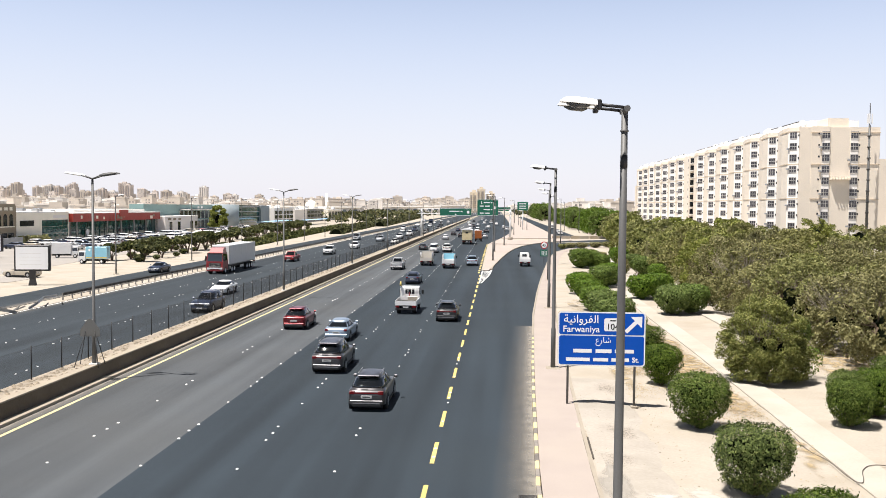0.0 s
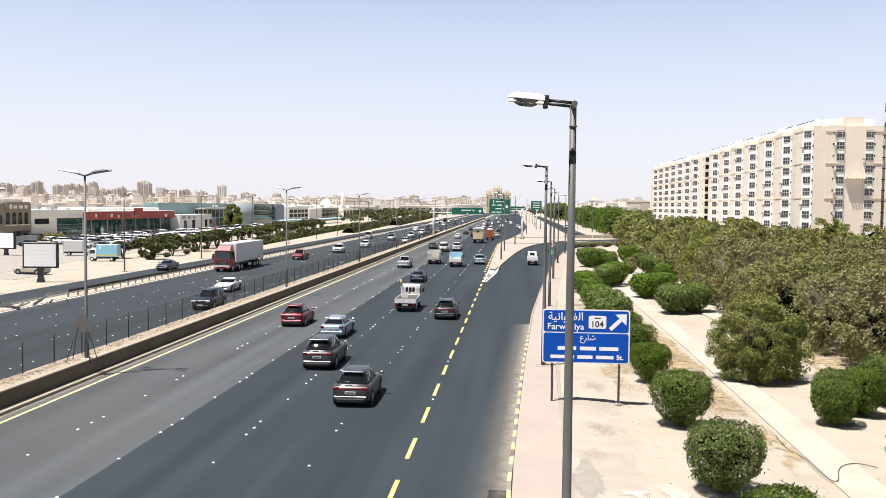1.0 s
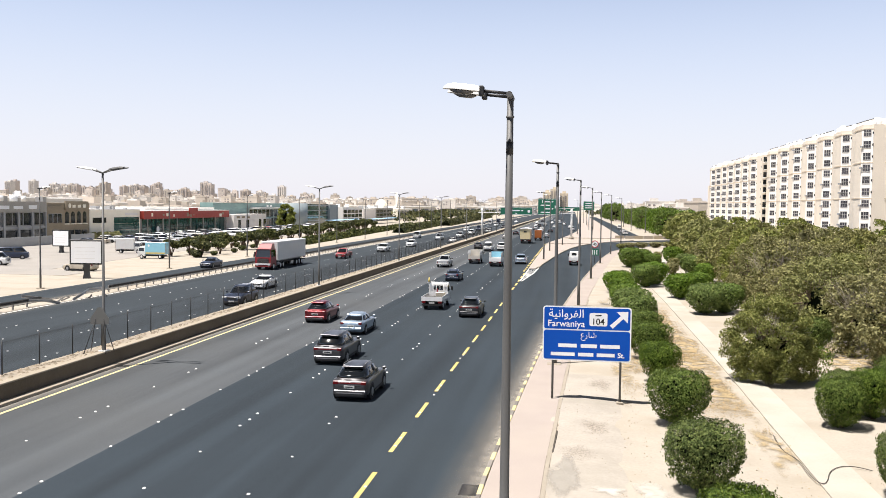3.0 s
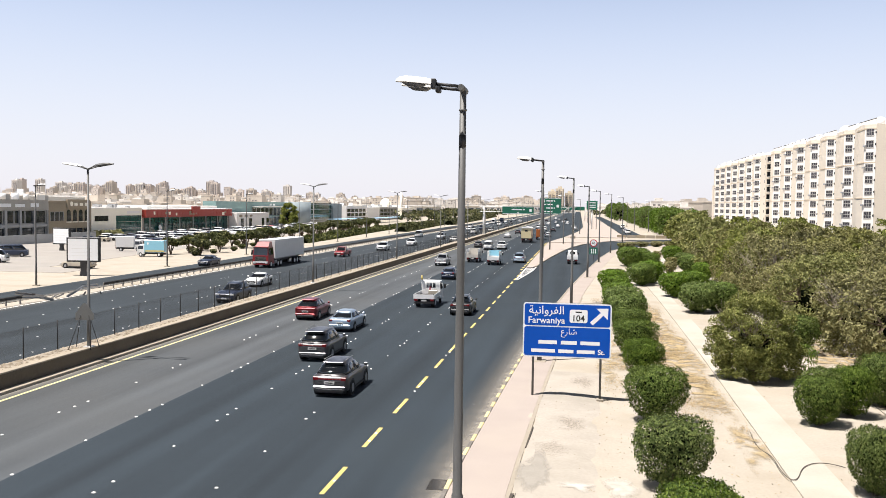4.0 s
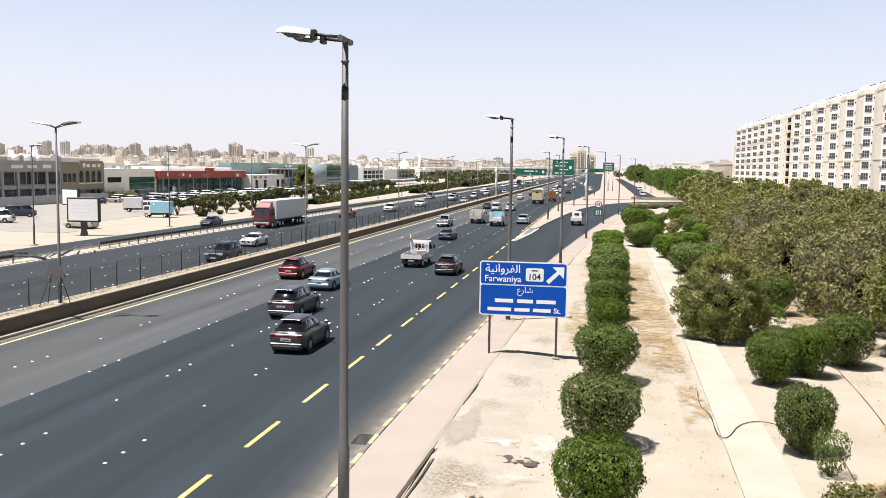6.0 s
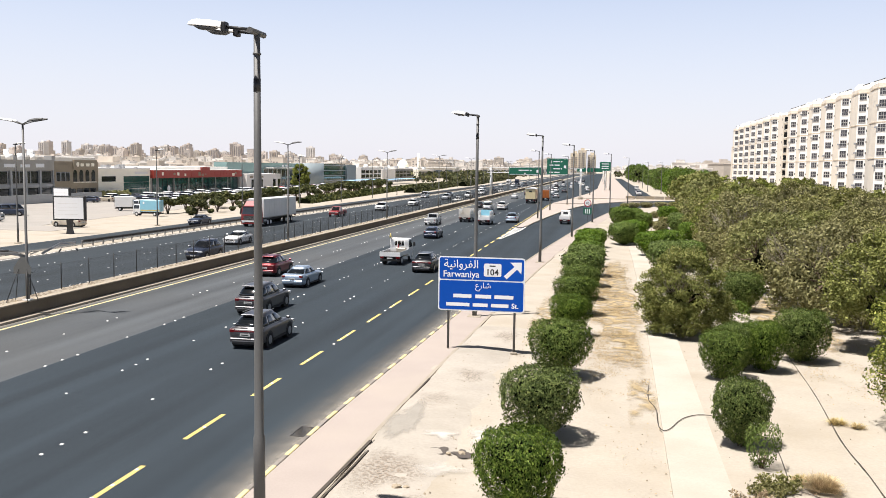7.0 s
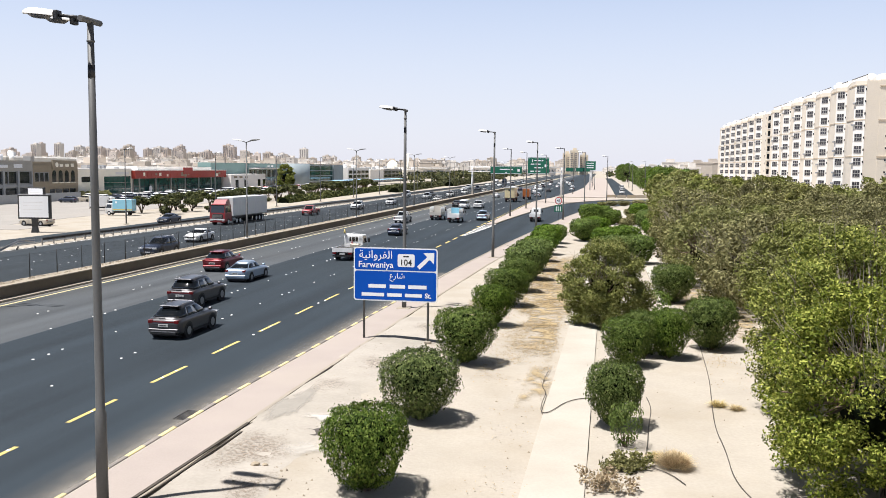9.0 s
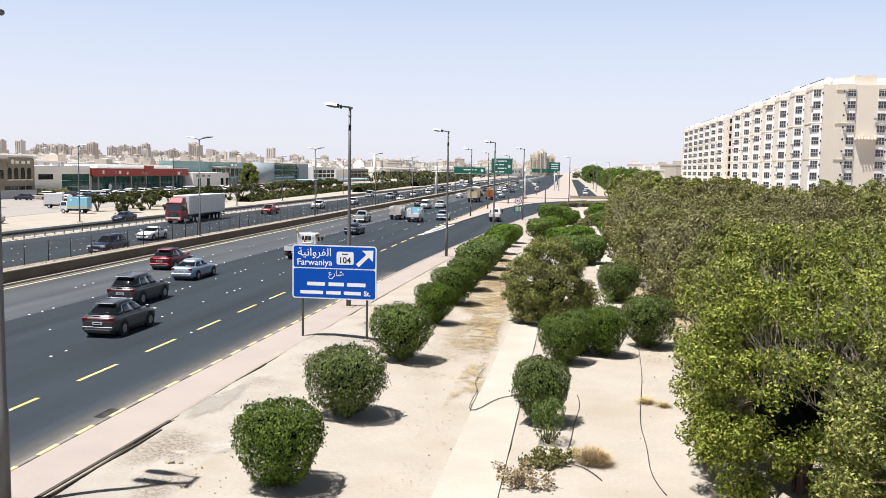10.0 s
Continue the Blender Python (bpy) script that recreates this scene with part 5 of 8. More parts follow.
pebbles("pebbles", 2.4, 6.2, 18, 46, 460, "pebbles and grit scattered on the apron", 2, 0.042)
pebbles("pebbles", 9, 20, 19, 48, 90, "pebbles scattered over the sand", 3, 0.04)
for x, y, s in ((4.0, 24.2, 0.16), (4.25, 24.3, 0.11), (5.3, 27.7, 0.14), (4.9, 27.5, 0.12)):
    bm = bmesh.new()
    blob(bm, (0, 0, s * 0.4), (s, s * 0.8, s * 0.55), x * 7, 2.0, 0.5, 1)
    tagged(part("stone", bm, STONE), "loose lump of broken concrete", "stone", "lumps on the apron").location = (x, y, ground_height(x, y))


def hose(pts, label):
    cu = bpy.data.curves.new("hose", "CURVE")
    cu.dimensions, cu.bevel_depth, cu.bevel_resolution, cu.resolution_u = "3D", 0.016, 1, 8
    sp = cu.splines.new("NURBS")
    sp.points.add(len(pts) - 1)
    sp.use_endpoint_u, sp.order_u = True, 3
    for q, (x, y) in zip(sp.points, pts):
        q.co = (x, y, max(ground_height(x, y), -0.11 if 11.4 < x < 13.7 else -1) + 0.035, 1)
    cu.materials.append(HOSE)
    tagged(new("hose", cu), label, "hose")


hose([(14.2, 34.2), (13.6, 34.6), (12.6, 33.9), (12.0, 32.0), (11.7, 32.0), (11.65, 33.2), (11.75, 35.0), (11.4, 36.3), (11.6, 38.5)], "black irrigation hose lying across the path")
hose([(15.6, 35.2), (15.75, 34.0), (15.45, 31.2), (15.35, 29.4), (15.2, 28.0)], "thin dark hose trailing from a shrub")
hose([(18.8, 46.4), (18.5, 40.0), (18.15, 36.3), (17.7, 31.6), (17.75, 29.2), (17.6, 26.2), (17.9, 25.0)], "long black hose across the sand")
hose([(14.3, 27.2), (14.8, 27.1), (15.4, 26.95), (15.95, 26.45), (16.2, 25.8)], "short loop of dark hose")
hose([(2.25, 22.2), (2.4, 25.2), (2.35, 28.0)], "thin dark tube lying along the edging")

# ---- vehicles ----


def pane(bm, c, u0, u1, v0, v1, off):
    """A thin pane over part of the quad c (bottom-left, bottom-right, top-right, top-left), lifted by off."""
    a, b, d, e = (Vector(p) for p in c)
    nrm = (b - a).cross(e - a).normalized()

    def at(u, v):
        return a.lerp(b, u).lerp(e.lerp(d, u), v)

    q = [at(u0, v0), at(u1, v0), at(u1, v1), at(u0, v1)]
    return loft(bm, [[p - nrm * 0.01 for p in q], [p + nrm * off for p in q]])


def wheel(parent, x, y, r, w=0.22, rim=RIM):
    s = 1 if x > 0 else -1
    t = part("wheel", tubes(([(x - s * w, y, r), (x - s * 0.02, y, r), (x, y, r)], [r, r, r * 0.93]), n=18), TYRE, parent)
    part("rim", tubes(([(x - s * 0.05, y, r), (x + s * 0.012, y, r)], [r * 0.66, r * 0.58]), n=14), rim, t)
    return t


def shell(stations):
    """Lower body through (y, half width, bottom, shoulder, top), with rounded flanks and edges."""
    rings = []
    for y, w, zb, zs, zt in stations:
        half = [(w * 0.86, zb), (w * 0.95, zb + 0.05), (w * 0.985, zb + 0.16), (w * 0.975, zb + 0.24), (w, zs), (w * 0.985, zs + (zt - zs) * 0.35), (w * 0.95, zt - 0.06), (w * 0.9, zt - 0.015), (w * 0.8, zt + 0.005)]
        rings.append([(-x, y, z) for x, z in half] + [(0, y, zt + 0.02)] + [(x, y, z) for x, z in reversed(half)])
    return loft(bmesh.new(), rings, True)


def rounded(bm, offset=0.06, segments=2):
    bmesh.ops.bevel(bm, geom=list(bm.edges), offset=offset, segments=segments, affect="EDGES", clamp_overlap=True)
    return bm


def lamps_and_plates(t, L, W, zt, zh, tall=False, rear=True):
    for s in (-1, 1):
        x0, x1 = sorted((s * (W / 2 - 0.11), s * (W / 2 - (0.22 if tall else 0.36))))
        part("tail_light", boxes((x0, x1, -L / 2 - 0.006, -L / 2 + 0.2, zt - (0.30 if tall else 0.07), zt + 0.095), bevel=0.015), TAIL, t, "red tail light")
        x0, x1 = sorted((s * (W / 2 - 0.06), s * (W / 2 - 0.48)))
        part("headlight", boxes((x0, x1, L / 2 - 0.18, L / 2 - 0.005, zh - 0.09, zh + 0.08), bevel=0.02), HEAD, t, "clear headlight")
    p = part("number_plate", boxes((-0.26, 0.26, -L / 2 - 0.035, -L / 2 + 0.02, zt - 0.24, zt - 0.11)), PLATE, t)
    part("plate_bar", boxes((-0.18, 0.18, -L / 2 - 0.038, -L / 2 - 0.034, zt - 0.20, zt - 0.15)), INK, p)
    part("number_plate", boxes((-0.26, 0.26, L / 2 - 0.02, L / 2 + 0.03, 0.42, 0.54)), PLATE, t)
    part("grille", boxes((-0.45, 0.45, L / 2 - 0.05, L / 2 + 0.012, zh - 0.2, zh + 0.02), bevel=0.01), PLASTIC, t, "black grille")


KINDS = {
    # length, width, ground clearance, shoulder, hood, roof, cabin foot rear/front, roof rear/front, roof half width, wheel radius
    "sedan": dict(L=4.75, W=1.82, zb=0.2, sh=0.72, deck=1.0, hood=0.90, roof=1.46, c0=-1.95, c1=1.05, r0=-1.05, r1=0.32, rw=0.60, wr=0.33, ax=(-1.4, 1.42)),
    "suv": dict(L=4.55, W=1.86, zb=0.26, sh=0.80, deck=1.06, hood=1.0, roof=1.66, c0=-2.18, c1=1.22, r0=-1.50, r1=0.30, rw=0.59, wr=0.37, ax=(-1.36, 1.36)),
    "big_suv": dict(L=4.85, W=1.92, zb=0.3, sh=0.88, deck=1.12, hood=1.08, roof=1.80, c0=-2.36, c1=1.16, r0=-1.88, r1=0.36, rw=0.63, wr=0.40, ax=(-1.45, 1.45)),
    "hatch": dict(L=4.2, W=1.76, zb=0.2, sh=0.72, deck=0.98, hood=0.92, roof=1.50, c0=-2.0, c1=1.2, r0=-1.5, r1=0.45, rw=0.60, wr=0.32, ax=(-1.25, 1.3)),
    "van": dict(L=4.8, W=1.78, zb=0.26, sh=0.9, deck=1.12, hood=1.08, roof=2.02, c0=-2.37, c1=2.18, r0=-2.28, r1=1.45, rw=0.72, wr=0.34, ax=(-1.35, 1.45)),
}


CURVE = 4.2


def rear_angle(f):
    """Plan angle at which a rounded cabin is f of its half width from the middle."""
    return math.acos(min(1.0, f) ** (CURVE / 2))


def side_angle(f):
    """Plan angle at which a rounded cabin is f of its half length from the middle."""
    return math.copysign(math.asin(min(1.0, abs(f)) ** (CURVE / 2)), f)


def greenhouse(z0, z1, w0, w1, c0, c1, r0, r1):
    """The surface of a cabin as a function of plan angle and height share: upright glass, then a domed roof."""
    def at(a, u, off=0.0):
        v = min(u / 0.86, 1.0)
        g = v ** 1.15
        w, y0, y1 = w0 + (w1 - w0) * g, c0 + (r0 - c0) * g, c1 + (r1 - c1) * v
        z = z0 + (z1 - 0.11 - z0) * v * (1 - 0.08 * max(0.0, -math.sin(a)))
        if u > 0.86:
            k = (u - 0.86) / 0.14
            f = 1 - 0.5 * k ** 2.2
            z += 0.11 * math.sin(k * math.pi / 2)
            ym = (y0 + y1) / 2
            w, y0, y1 = w * f, ym + (y0 - ym) * f, ym + (y1 - ym) * f
        c, s = math.cos(a), math.sin(a)
        x = math.copysign(abs(c) ** (2 / CURVE), c)
        y = math.copysign(abs(s) ** (2 / CURVE), s)
        return Vector(((w + off) * x, (y0 + y1) / 2 + ((y1 - y0) / 2 + off) * y, z + off * 0.3))
    return at


def cabin_shell(surf, n=40):
    return loft(bmesh.new(), [[surf(2 * math.pi * (k + 0.5) / n, u) for k in range(n)] for u in (0, 0.3, 0.6, 0.86, 0.91, 0.95, 0.985, 1.0)], True)


def surface_pane(surf, a0, a1, u0, u1, nx=8, nz=3):
    """A curved pane lying a little proud of the cabin."""
    bm = bmesh.new()
    grid = [[[bm.verts.new(surf(a0 + (a1 - a0) * i / nx, u0 + (u1 - u0) * j / nz, off)) for i in range(nx + 1)] for j in range(nz + 1)] for off in (0.009, -0.012)]
    for j in range(nz):
        for i in range(nx):
            g = grid[0]
            bm.faces.new((g[j][i], g[j][i + 1], g[j + 1][i + 1], g[j + 1][i])).smooth = True
    o, q = grid
    rim = [(0, i) for i in range(nx)] + [(j, nx) for j in range(nz)] + [(nz, i) for i in range(nx, 0, -1)] + [(j, 0) for j in range(nz, 0, -1)]
    for (j, i), (m, l) in zip(rim, rim[1:] + rim[:1]):
        bm.faces.new((o[j][i], q[j][i], q[m][l], o[m][l]))
    bmesh.ops.recalc_face_normals(bm, faces=bm.faces)
    return bm


def car(kind, colour, label, category="car", group="", plain=False):
    k = KINDS[kind]
    L, W = k["L"], k["W"]
    t = thing({"sedan": "sedan", "hatch": "hatchback", "van": "van"}.get(kind, "suv"), pose(0, 0, 0), label, category, group)
    h = L / 2
    deck, hood, hw = k["deck"], k["hood"], W / 2
    tail = [(-h, hw * 0.72, 0.44, k["sh"] - 0.05, deck - 0.22), (-h + 0.03, hw * 0.84, 0.38, k["sh"] - 0.03, deck - 0.12), (-h + 0.12, hw * 0.935, k["zb"] + 0.06, k["sh"], deck - 0.04), (-h + 0.32, hw * 0.985, k["zb"] + 0.02, k["sh"], deck)]
    mid = [(k["c0"] + 0.7, hw, k["zb"], k["sh"], deck + 0.01), ((k["c0"] + k["c1"]) / 2, hw * 1.005, k["zb"], k["sh"], deck), (k["c1"] - 0.25, hw, k["zb"], k["sh"], deck - 0.01), (k["c1"] + 0.12, hw, k["zb"], k["sh"] - 0.02, hood + 0.04)]
    nose = [(h - 0.75, hw * 0.99, k["zb"], k["sh"] - 0.05, hood), (h - 0.38, hw * 0.96, k["zb"] + 0.01, k["sh"] - 0.08, hood - 0.07), (h - 0.15, hw * 0.90, k["zb"] + 0.04, k["sh"] - 0.11, hood - 0.16), (h - 0.04, hw * 0.82, k["zb"] + 0.1, k["sh"] - 0.14, hood - 0.25), (h, hw * 0.70, 0.40, k["sh"] - 0.18, hood - 0.33)]
    part("body", shell(tail + mid + nose), colour, t)
    soften(t.children[-1])
    # Black box added below the body to darken the shade under the car.
    if not plain:
        part("underbody", boxes((-hw * 0.8, hw * 0.8, -h + 0.25, h - 0.3, k["zb"] - 0.09, k["zb"] + 0.05)), PLASTIC, t, "black underbody box that deepens the shade beneath")
    z0, z1, w0, w1 = deck - 0.03, k["roof"], hw * 0.94, k["rw"] * hw / 0.91
    surf = greenhouse(z0, z1, w0, w1, k["c0"], k["c1"], k["r0"], k["r1"])
    cab = soften(part("cabin", cabin_shell(surf, 20 if plain else 40), colour, t), 60)
    part("rear_window", surface_pane(surf, -rear_angle(0.84), -math.pi + rear_angle(0.84), 0.16 if kind != "sedan" else 0.04, 0.80), GLASS_CAR, cab)
    part("windscreen", surface_pane(surf, rear_angle(0.88), math.pi - rear_angle(0.88), 0.05, 0.86), GLASS_CAR, cab)
    if plain:
        spans = ((-0.82, 0.80),)
    elif kind in ("sedan", "hatch"):
        spans = ((-0.80, -0.06), (0.0, 0.82))
    else:
        spans = ((-0.88, -0.50), (-0.45, 0.14), (0.19, 0.84))
    for a, b in spans:
        part("side_window", surface_pane(surf, side_angle(a), side_angle(b), 0.10, 0.78), GLASS_CAR, cab)
        part("side_window", surface_pane(surf, math.pi - side_angle(a), math.pi - side_angle(b), 0.10, 0.78), GLASS_CAR, cab)
    for s in (-1, 1):
        for y in k["ax"]:
            if plain:
                part("wheel", tubes(([(s * (hw - 0.2), y, k["wr"]), (s * (hw + 0.012), y, k["wr"])], k["wr"]), n=14), TYRE, t)
                continue
            part("wheel_arch", tubes(([(s * (hw - 0.2), y, k["wr"] + 0.02), (s * (hw + 0.004), y, k["wr"] + 0.02)], k["wr"] + 0.07), n=18), PLASTIC, t)
            wheel(t, s * (hw + 0.012), y, k["wr"])
        if plain:
            part("tail_light", boxes((*sorted((s * (hw - 0.05), s * (hw - 0.4))), -h - 0.02, -h + 0.12, deck - 0.25, deck - 0.07)), TAIL, t)
            part("headlight", boxes((*sorted((s * (hw - 0.06), s * (hw - 0.45))), h - 0.15, h, hood - 0.33, hood - 0.16)), HEAD, t)
            continue
        part("mirror", boxes((*sorted((s * (hw + 0.02), s * (hw + 0.2))), k["c1"] - 0.42, k["c1"] - 0.25, deck + 0.02, deck + 0.17), bevel=0.03), colour, t)
        part("sill", boxes((*sorted((s * (hw - 0.06), s * (hw + 0.008))), k["ax"][0] + 0.5, k["ax"][1] - 0.5, k["zb"] - 0.02, k["zb"] + 0.1)), PLASTIC, t)
        if kind in ("suv", "big_suv"):
            part("roof_rail", tubes(([(s * w1 * 0.9, k["r0"] + 0.2, z1 + 0.03), (s * w1 * 0.9, k["r1"] - 0.2, z1 + 0.03)], 0.018), n=5), ALU, cab)
    if plain:
        return t
    if kind in ("suv", "big_suv"):
        part("rear_spoiler", boxes((-w1 * 0.84, w1 * 0.84, k["r0"] - 0.14, k["r0"] + 0.16, z1 - 0.085, z1 - 0.035), bevel=0.015), colour, cab)
        part("bumper_trim", boxes((-hw * 0.70, hw * 0.70, -h - 0.045, -h + 0.02, 0.40, 0.44)), RIM, t, "grey bumper trim")
        part("tailgate_seam", boxes((-hw * 0.6, hw * 0.6, -h - 0.006, -h + 0.05, deck - 0.30, deck - 0.285)), PLASTIC, t)
        part("light_bar", boxes((-hw * 0.62, hw * 0.62, -h - 0.012, -h + 0.08, deck - 0.185, deck - 0.13)), TAIL, t, "red bar between the tail lights")
        part("lower_bumper", boxes((-hw * 0.74, hw * 0.74, -h - 0.04, -h + 0.1, 0.27, 0.41), bevel=0.02), PLASTIC, t, "black lower bumper")
        part("wiper", boxes((-0.3, 0.05, k["c0"] - 0.03, k["c0"] + 0.03, deck + 0.06, deck + 0.085)), PLASTIC, t)
    part("rear_bumper", boxes((-hw * 0.86, hw * 0.86, -h - 0.03, -h + 0.12, 0.36, 0.56), bevel=0.03), PLASTIC if kind == "van" else colour, t)
    part("front_bumper", boxes((-hw * 0.76, hw * 0.76, h - 0.1, h + 0.02, 0.3, 0.5), bevel=0.03), PLASTIC if kind == "big_suv" else colour, t)
    lamps_and_plates(t, L, W, deck - 0.16, hood - 0.24, kind in ("van",))
    return t


def cab_box(t, colour, W, y0, y1, zb, zw, zt, lean=0.22, name="cab"):
    """A forward-control truck cab with its glass."""
    w = W / 2
    foot = [(-w, y0, zb), (w, y0, zb), (w, y1, zb), (-w, y1, zb)]
    waist = [(-w, y0, zw), (w, y0, zw), (w, y1, zw), (-w, y1, zw)]
    top = [(-w * 0.9, y0 + 0.03, zt - 0.06), (w * 0.9, y0 + 0.03, zt - 0.06), (w * 0.9, y1 - lean, zt - 0.06), (-w * 0.9, y1 - lean, zt - 0.06)]
    crown = [(-w * 0.8, y0 + 0.1, zt), (w * 0.8, y0 + 0.1, zt), (w * 0.8, y1 - lean - 0.12, zt), (-w * 0.8, y1 - lean - 0.12, zt)]
    cab = part(name, loft(bmesh.new(), [foot, waist, top, crown]), colour, t)
    part("windscreen", pane(bmesh.new(), (waist[2], waist[3], top[3], top[2]), 0.05, 0.95, 0.06, 0.93, 0.006), GLASS_CAR, cab)
    part("rear_window", pane(bmesh.new(), (waist[0], waist[1], top[1], top[0]), 0.25, 0.75, 0.3, 0.8, 0.006), GLASS_CAR, cab)
    for q, f in (((waist[1], waist[2], top[2], top[1]), 0), ((waist[3], waist[0], top[0], top[3]), 1)):
        a, b = (0.12, 0.9) if not f else (0.1, 0.88)
        part("side_window", pane(bmesh.new(), q, a, b, 0.1, 0.88, 0.006), GLASS_CAR, cab)
    for s in (-1, 1):
        part("mirror", boxes((*sorted((s * (w + 0.06), s * (w + 0.26))), y1 - 0.1, y1 - 0.02, zw + 0.1, zw + 0.5), bevel=0.02), PLASTIC, t)
        part("headlight", boxes((*sorted((s * (w - 0.08), s * (w - 0.42))), y1 - 0.04, y1 + 0.012, zb + 0.22, zb + 0.4)), HEAD, t)
    part("grille", boxes((-w * 0.6, w * 0.6, y1 - 0.02, y1 + 0.01, zb + 0.45, zw - 0.1)), PLASTIC, t)
    part("front_bumper", boxes((-w, w, y1 - 0.15, y1 + 0.05, zb - 0.12, zb + 0.16), bevel=0.03), colour, t)
    return cab


def rear_lights(t, w, y, z):
    for s in (-1, 1):
        part("tail_light", boxes((*sorted((s * (w - 0.05), s * (w - 0.38))), y - 0.03, y + 0.03, z - 0.08, z + 0.08)), TAIL, t)
    part("rear_bumper", boxes((-w * 0.95, w * 0.95, y - 0.02, y + 0.06, z - 0.32, z - 0.18)), PLASTIC, t)
    part("number_plate", boxes((-0.25, 0.25, y - 0.03, y - 0.02, z - 0.12, z)), PLATE, t)


def small_truck(colour, label, bed="sides", cargo=None, bed_colour=None, L=5.6, W=1.95):
    """A light lorry with an open bed: low sides, or high lattice sides."""
    t = thing("truck", pose(0, 0, 0), label, "truck")
    h, w = L / 2, W / 2
    bc = bed_colour or colour
    cab_box(t, colour, W * 0.94, h - 1.75, h, 0.5, 1.25, 2.15)
    part("chassis", boxes((-0.4, 0.4, -h + 0.2, h - 0.3, 0.45, 0.7)), PLASTIC, t, "dark chassis")
    y1 = h - 1.85
    bedp = part("bed_floor", boxes((-w, w, -h, y1, 0.82, 0.92)), bc, t)
    hs = 0.42 if bed != "frame" else 0.3
    for a in ((-w, -w + 0.05, -h, y1), (w - 0.05, w, -h, y1), (-w + 0.05, w - 0.05, -h, -h + 0.05), (-w + 0.05, w - 0.05, y1 - 0.05, y1)):
        part("bed_side", boxes((*a, 0.92, 0.92 + hs)), bc, bedp)
    if bed == "lattice":
        for s in (-1, 1):
            x = s * (w - 0.03)
            bm = bmesh.new()
            for k in range(int((y1 + h) / 0.22) + 1):
                y = -h + 0.05 + 0.22 * k
                tube(bm, [(x, y, 1.34), (x, y, 2.2)], 0.022, 4)
            for k in range(int((y1 + h) / 0.44)):
                y = -h + 0.05 + 0.44 * k
                tube(bm, [(x, y, 1.34), (x, y + 0.44, 2.2)], 0.014, 4)
                tube(bm, [(x, y + 0.44, 1.34), (x, y, 2.2)], 0.014, 4)
            for z in (1.4, 1.8, 2.2):
                tube(bm, [(x, -h, z), (x, y1, z)], 0.026, 4)
            part("lattice_side", bm, WHITE_CAR, bedp, "white lattice side frame")
        part("headboard", boxes((-w, w, y1 - 0.05, y1, 1.34, 2.25)), cargo or bc, bedp)
    if bed == "frame":
        for x in np.linspace(-w + 0.1, w - 0.1, 6):
            part("rack_bar", tubes(([(x, y1, 0.95), (x, y1, 2.25)], 0.025), n=5), POLE_W, bedp)
        part("rack_bar", tubes(([(-w + 0.1, y1, 2.25), (w - 0.1, y1, 2.25)], 0.03), n=5), POLE_W, bedp)
        bm = loft(bmesh.new(), [[(x * r, y1 - 0.45 + y * r, z) for x, y in ((-0.2, -0.2), (0.2, -0.2), (0.2, 0.2), (-0.2, 0.2))] for z, r in ((0.95, 1), (1.0, 0.6), (1.7, 0.12))])
        part("traffic_cone", bm, SCARLET, bedp, "faded red traffic cone")
        part("beacon", tubes(([(-w + 0.1, y1, 2.28), (-w + 0.1, y1, 2.45), (-w + 0.1, y1, 2.5), (-w + 0.1, y1, 2.68)], [0.1, 0.1, 0.075, 0.05]), n=10), PAINT_Y, bedp, "yellow beacon")
        part("toolbox", boxes((-0.1, 0.75, y1 - 0.8, y1 - 0.25, 0.93, 1.35), bevel=0.03), BEIGE_CAR, bedp)
        part("bed_mat", boxes((-w + 0.06, w - 0.06, -h + 0.06, y1 - 0.06, 0.922, 0.935)), PLASTIC, bedp, "dark worn bed floor")
        part("tarpaulin_roll", tubes(([(-w + 0.2, -h + 0.9, 1.06), (0.5, -h + 1.1, 1.08), (w - 0.2, -h + 0.8, 1.05)], 0.14), n=9), RAIL, bedp, "dark rolled tarpaulin")
    rear_lights(t, w, -h, 0.72)
    for s in (-1, 1):
        wheel(t, s * (w - 0.08), h - 0.85, 0.37, 0.22, POLE_W)
        wheel(t, s * (w - 0.08), -h + 1.05, 0.37, 0.36, POLE_W)
        part("mudguard", boxes((*sorted((s * (w - 0.36), s * (w - 0.06))), -h + 0.55, -h + 0.6, 0.3, 0.8)), PLASTIC, t)
    return t


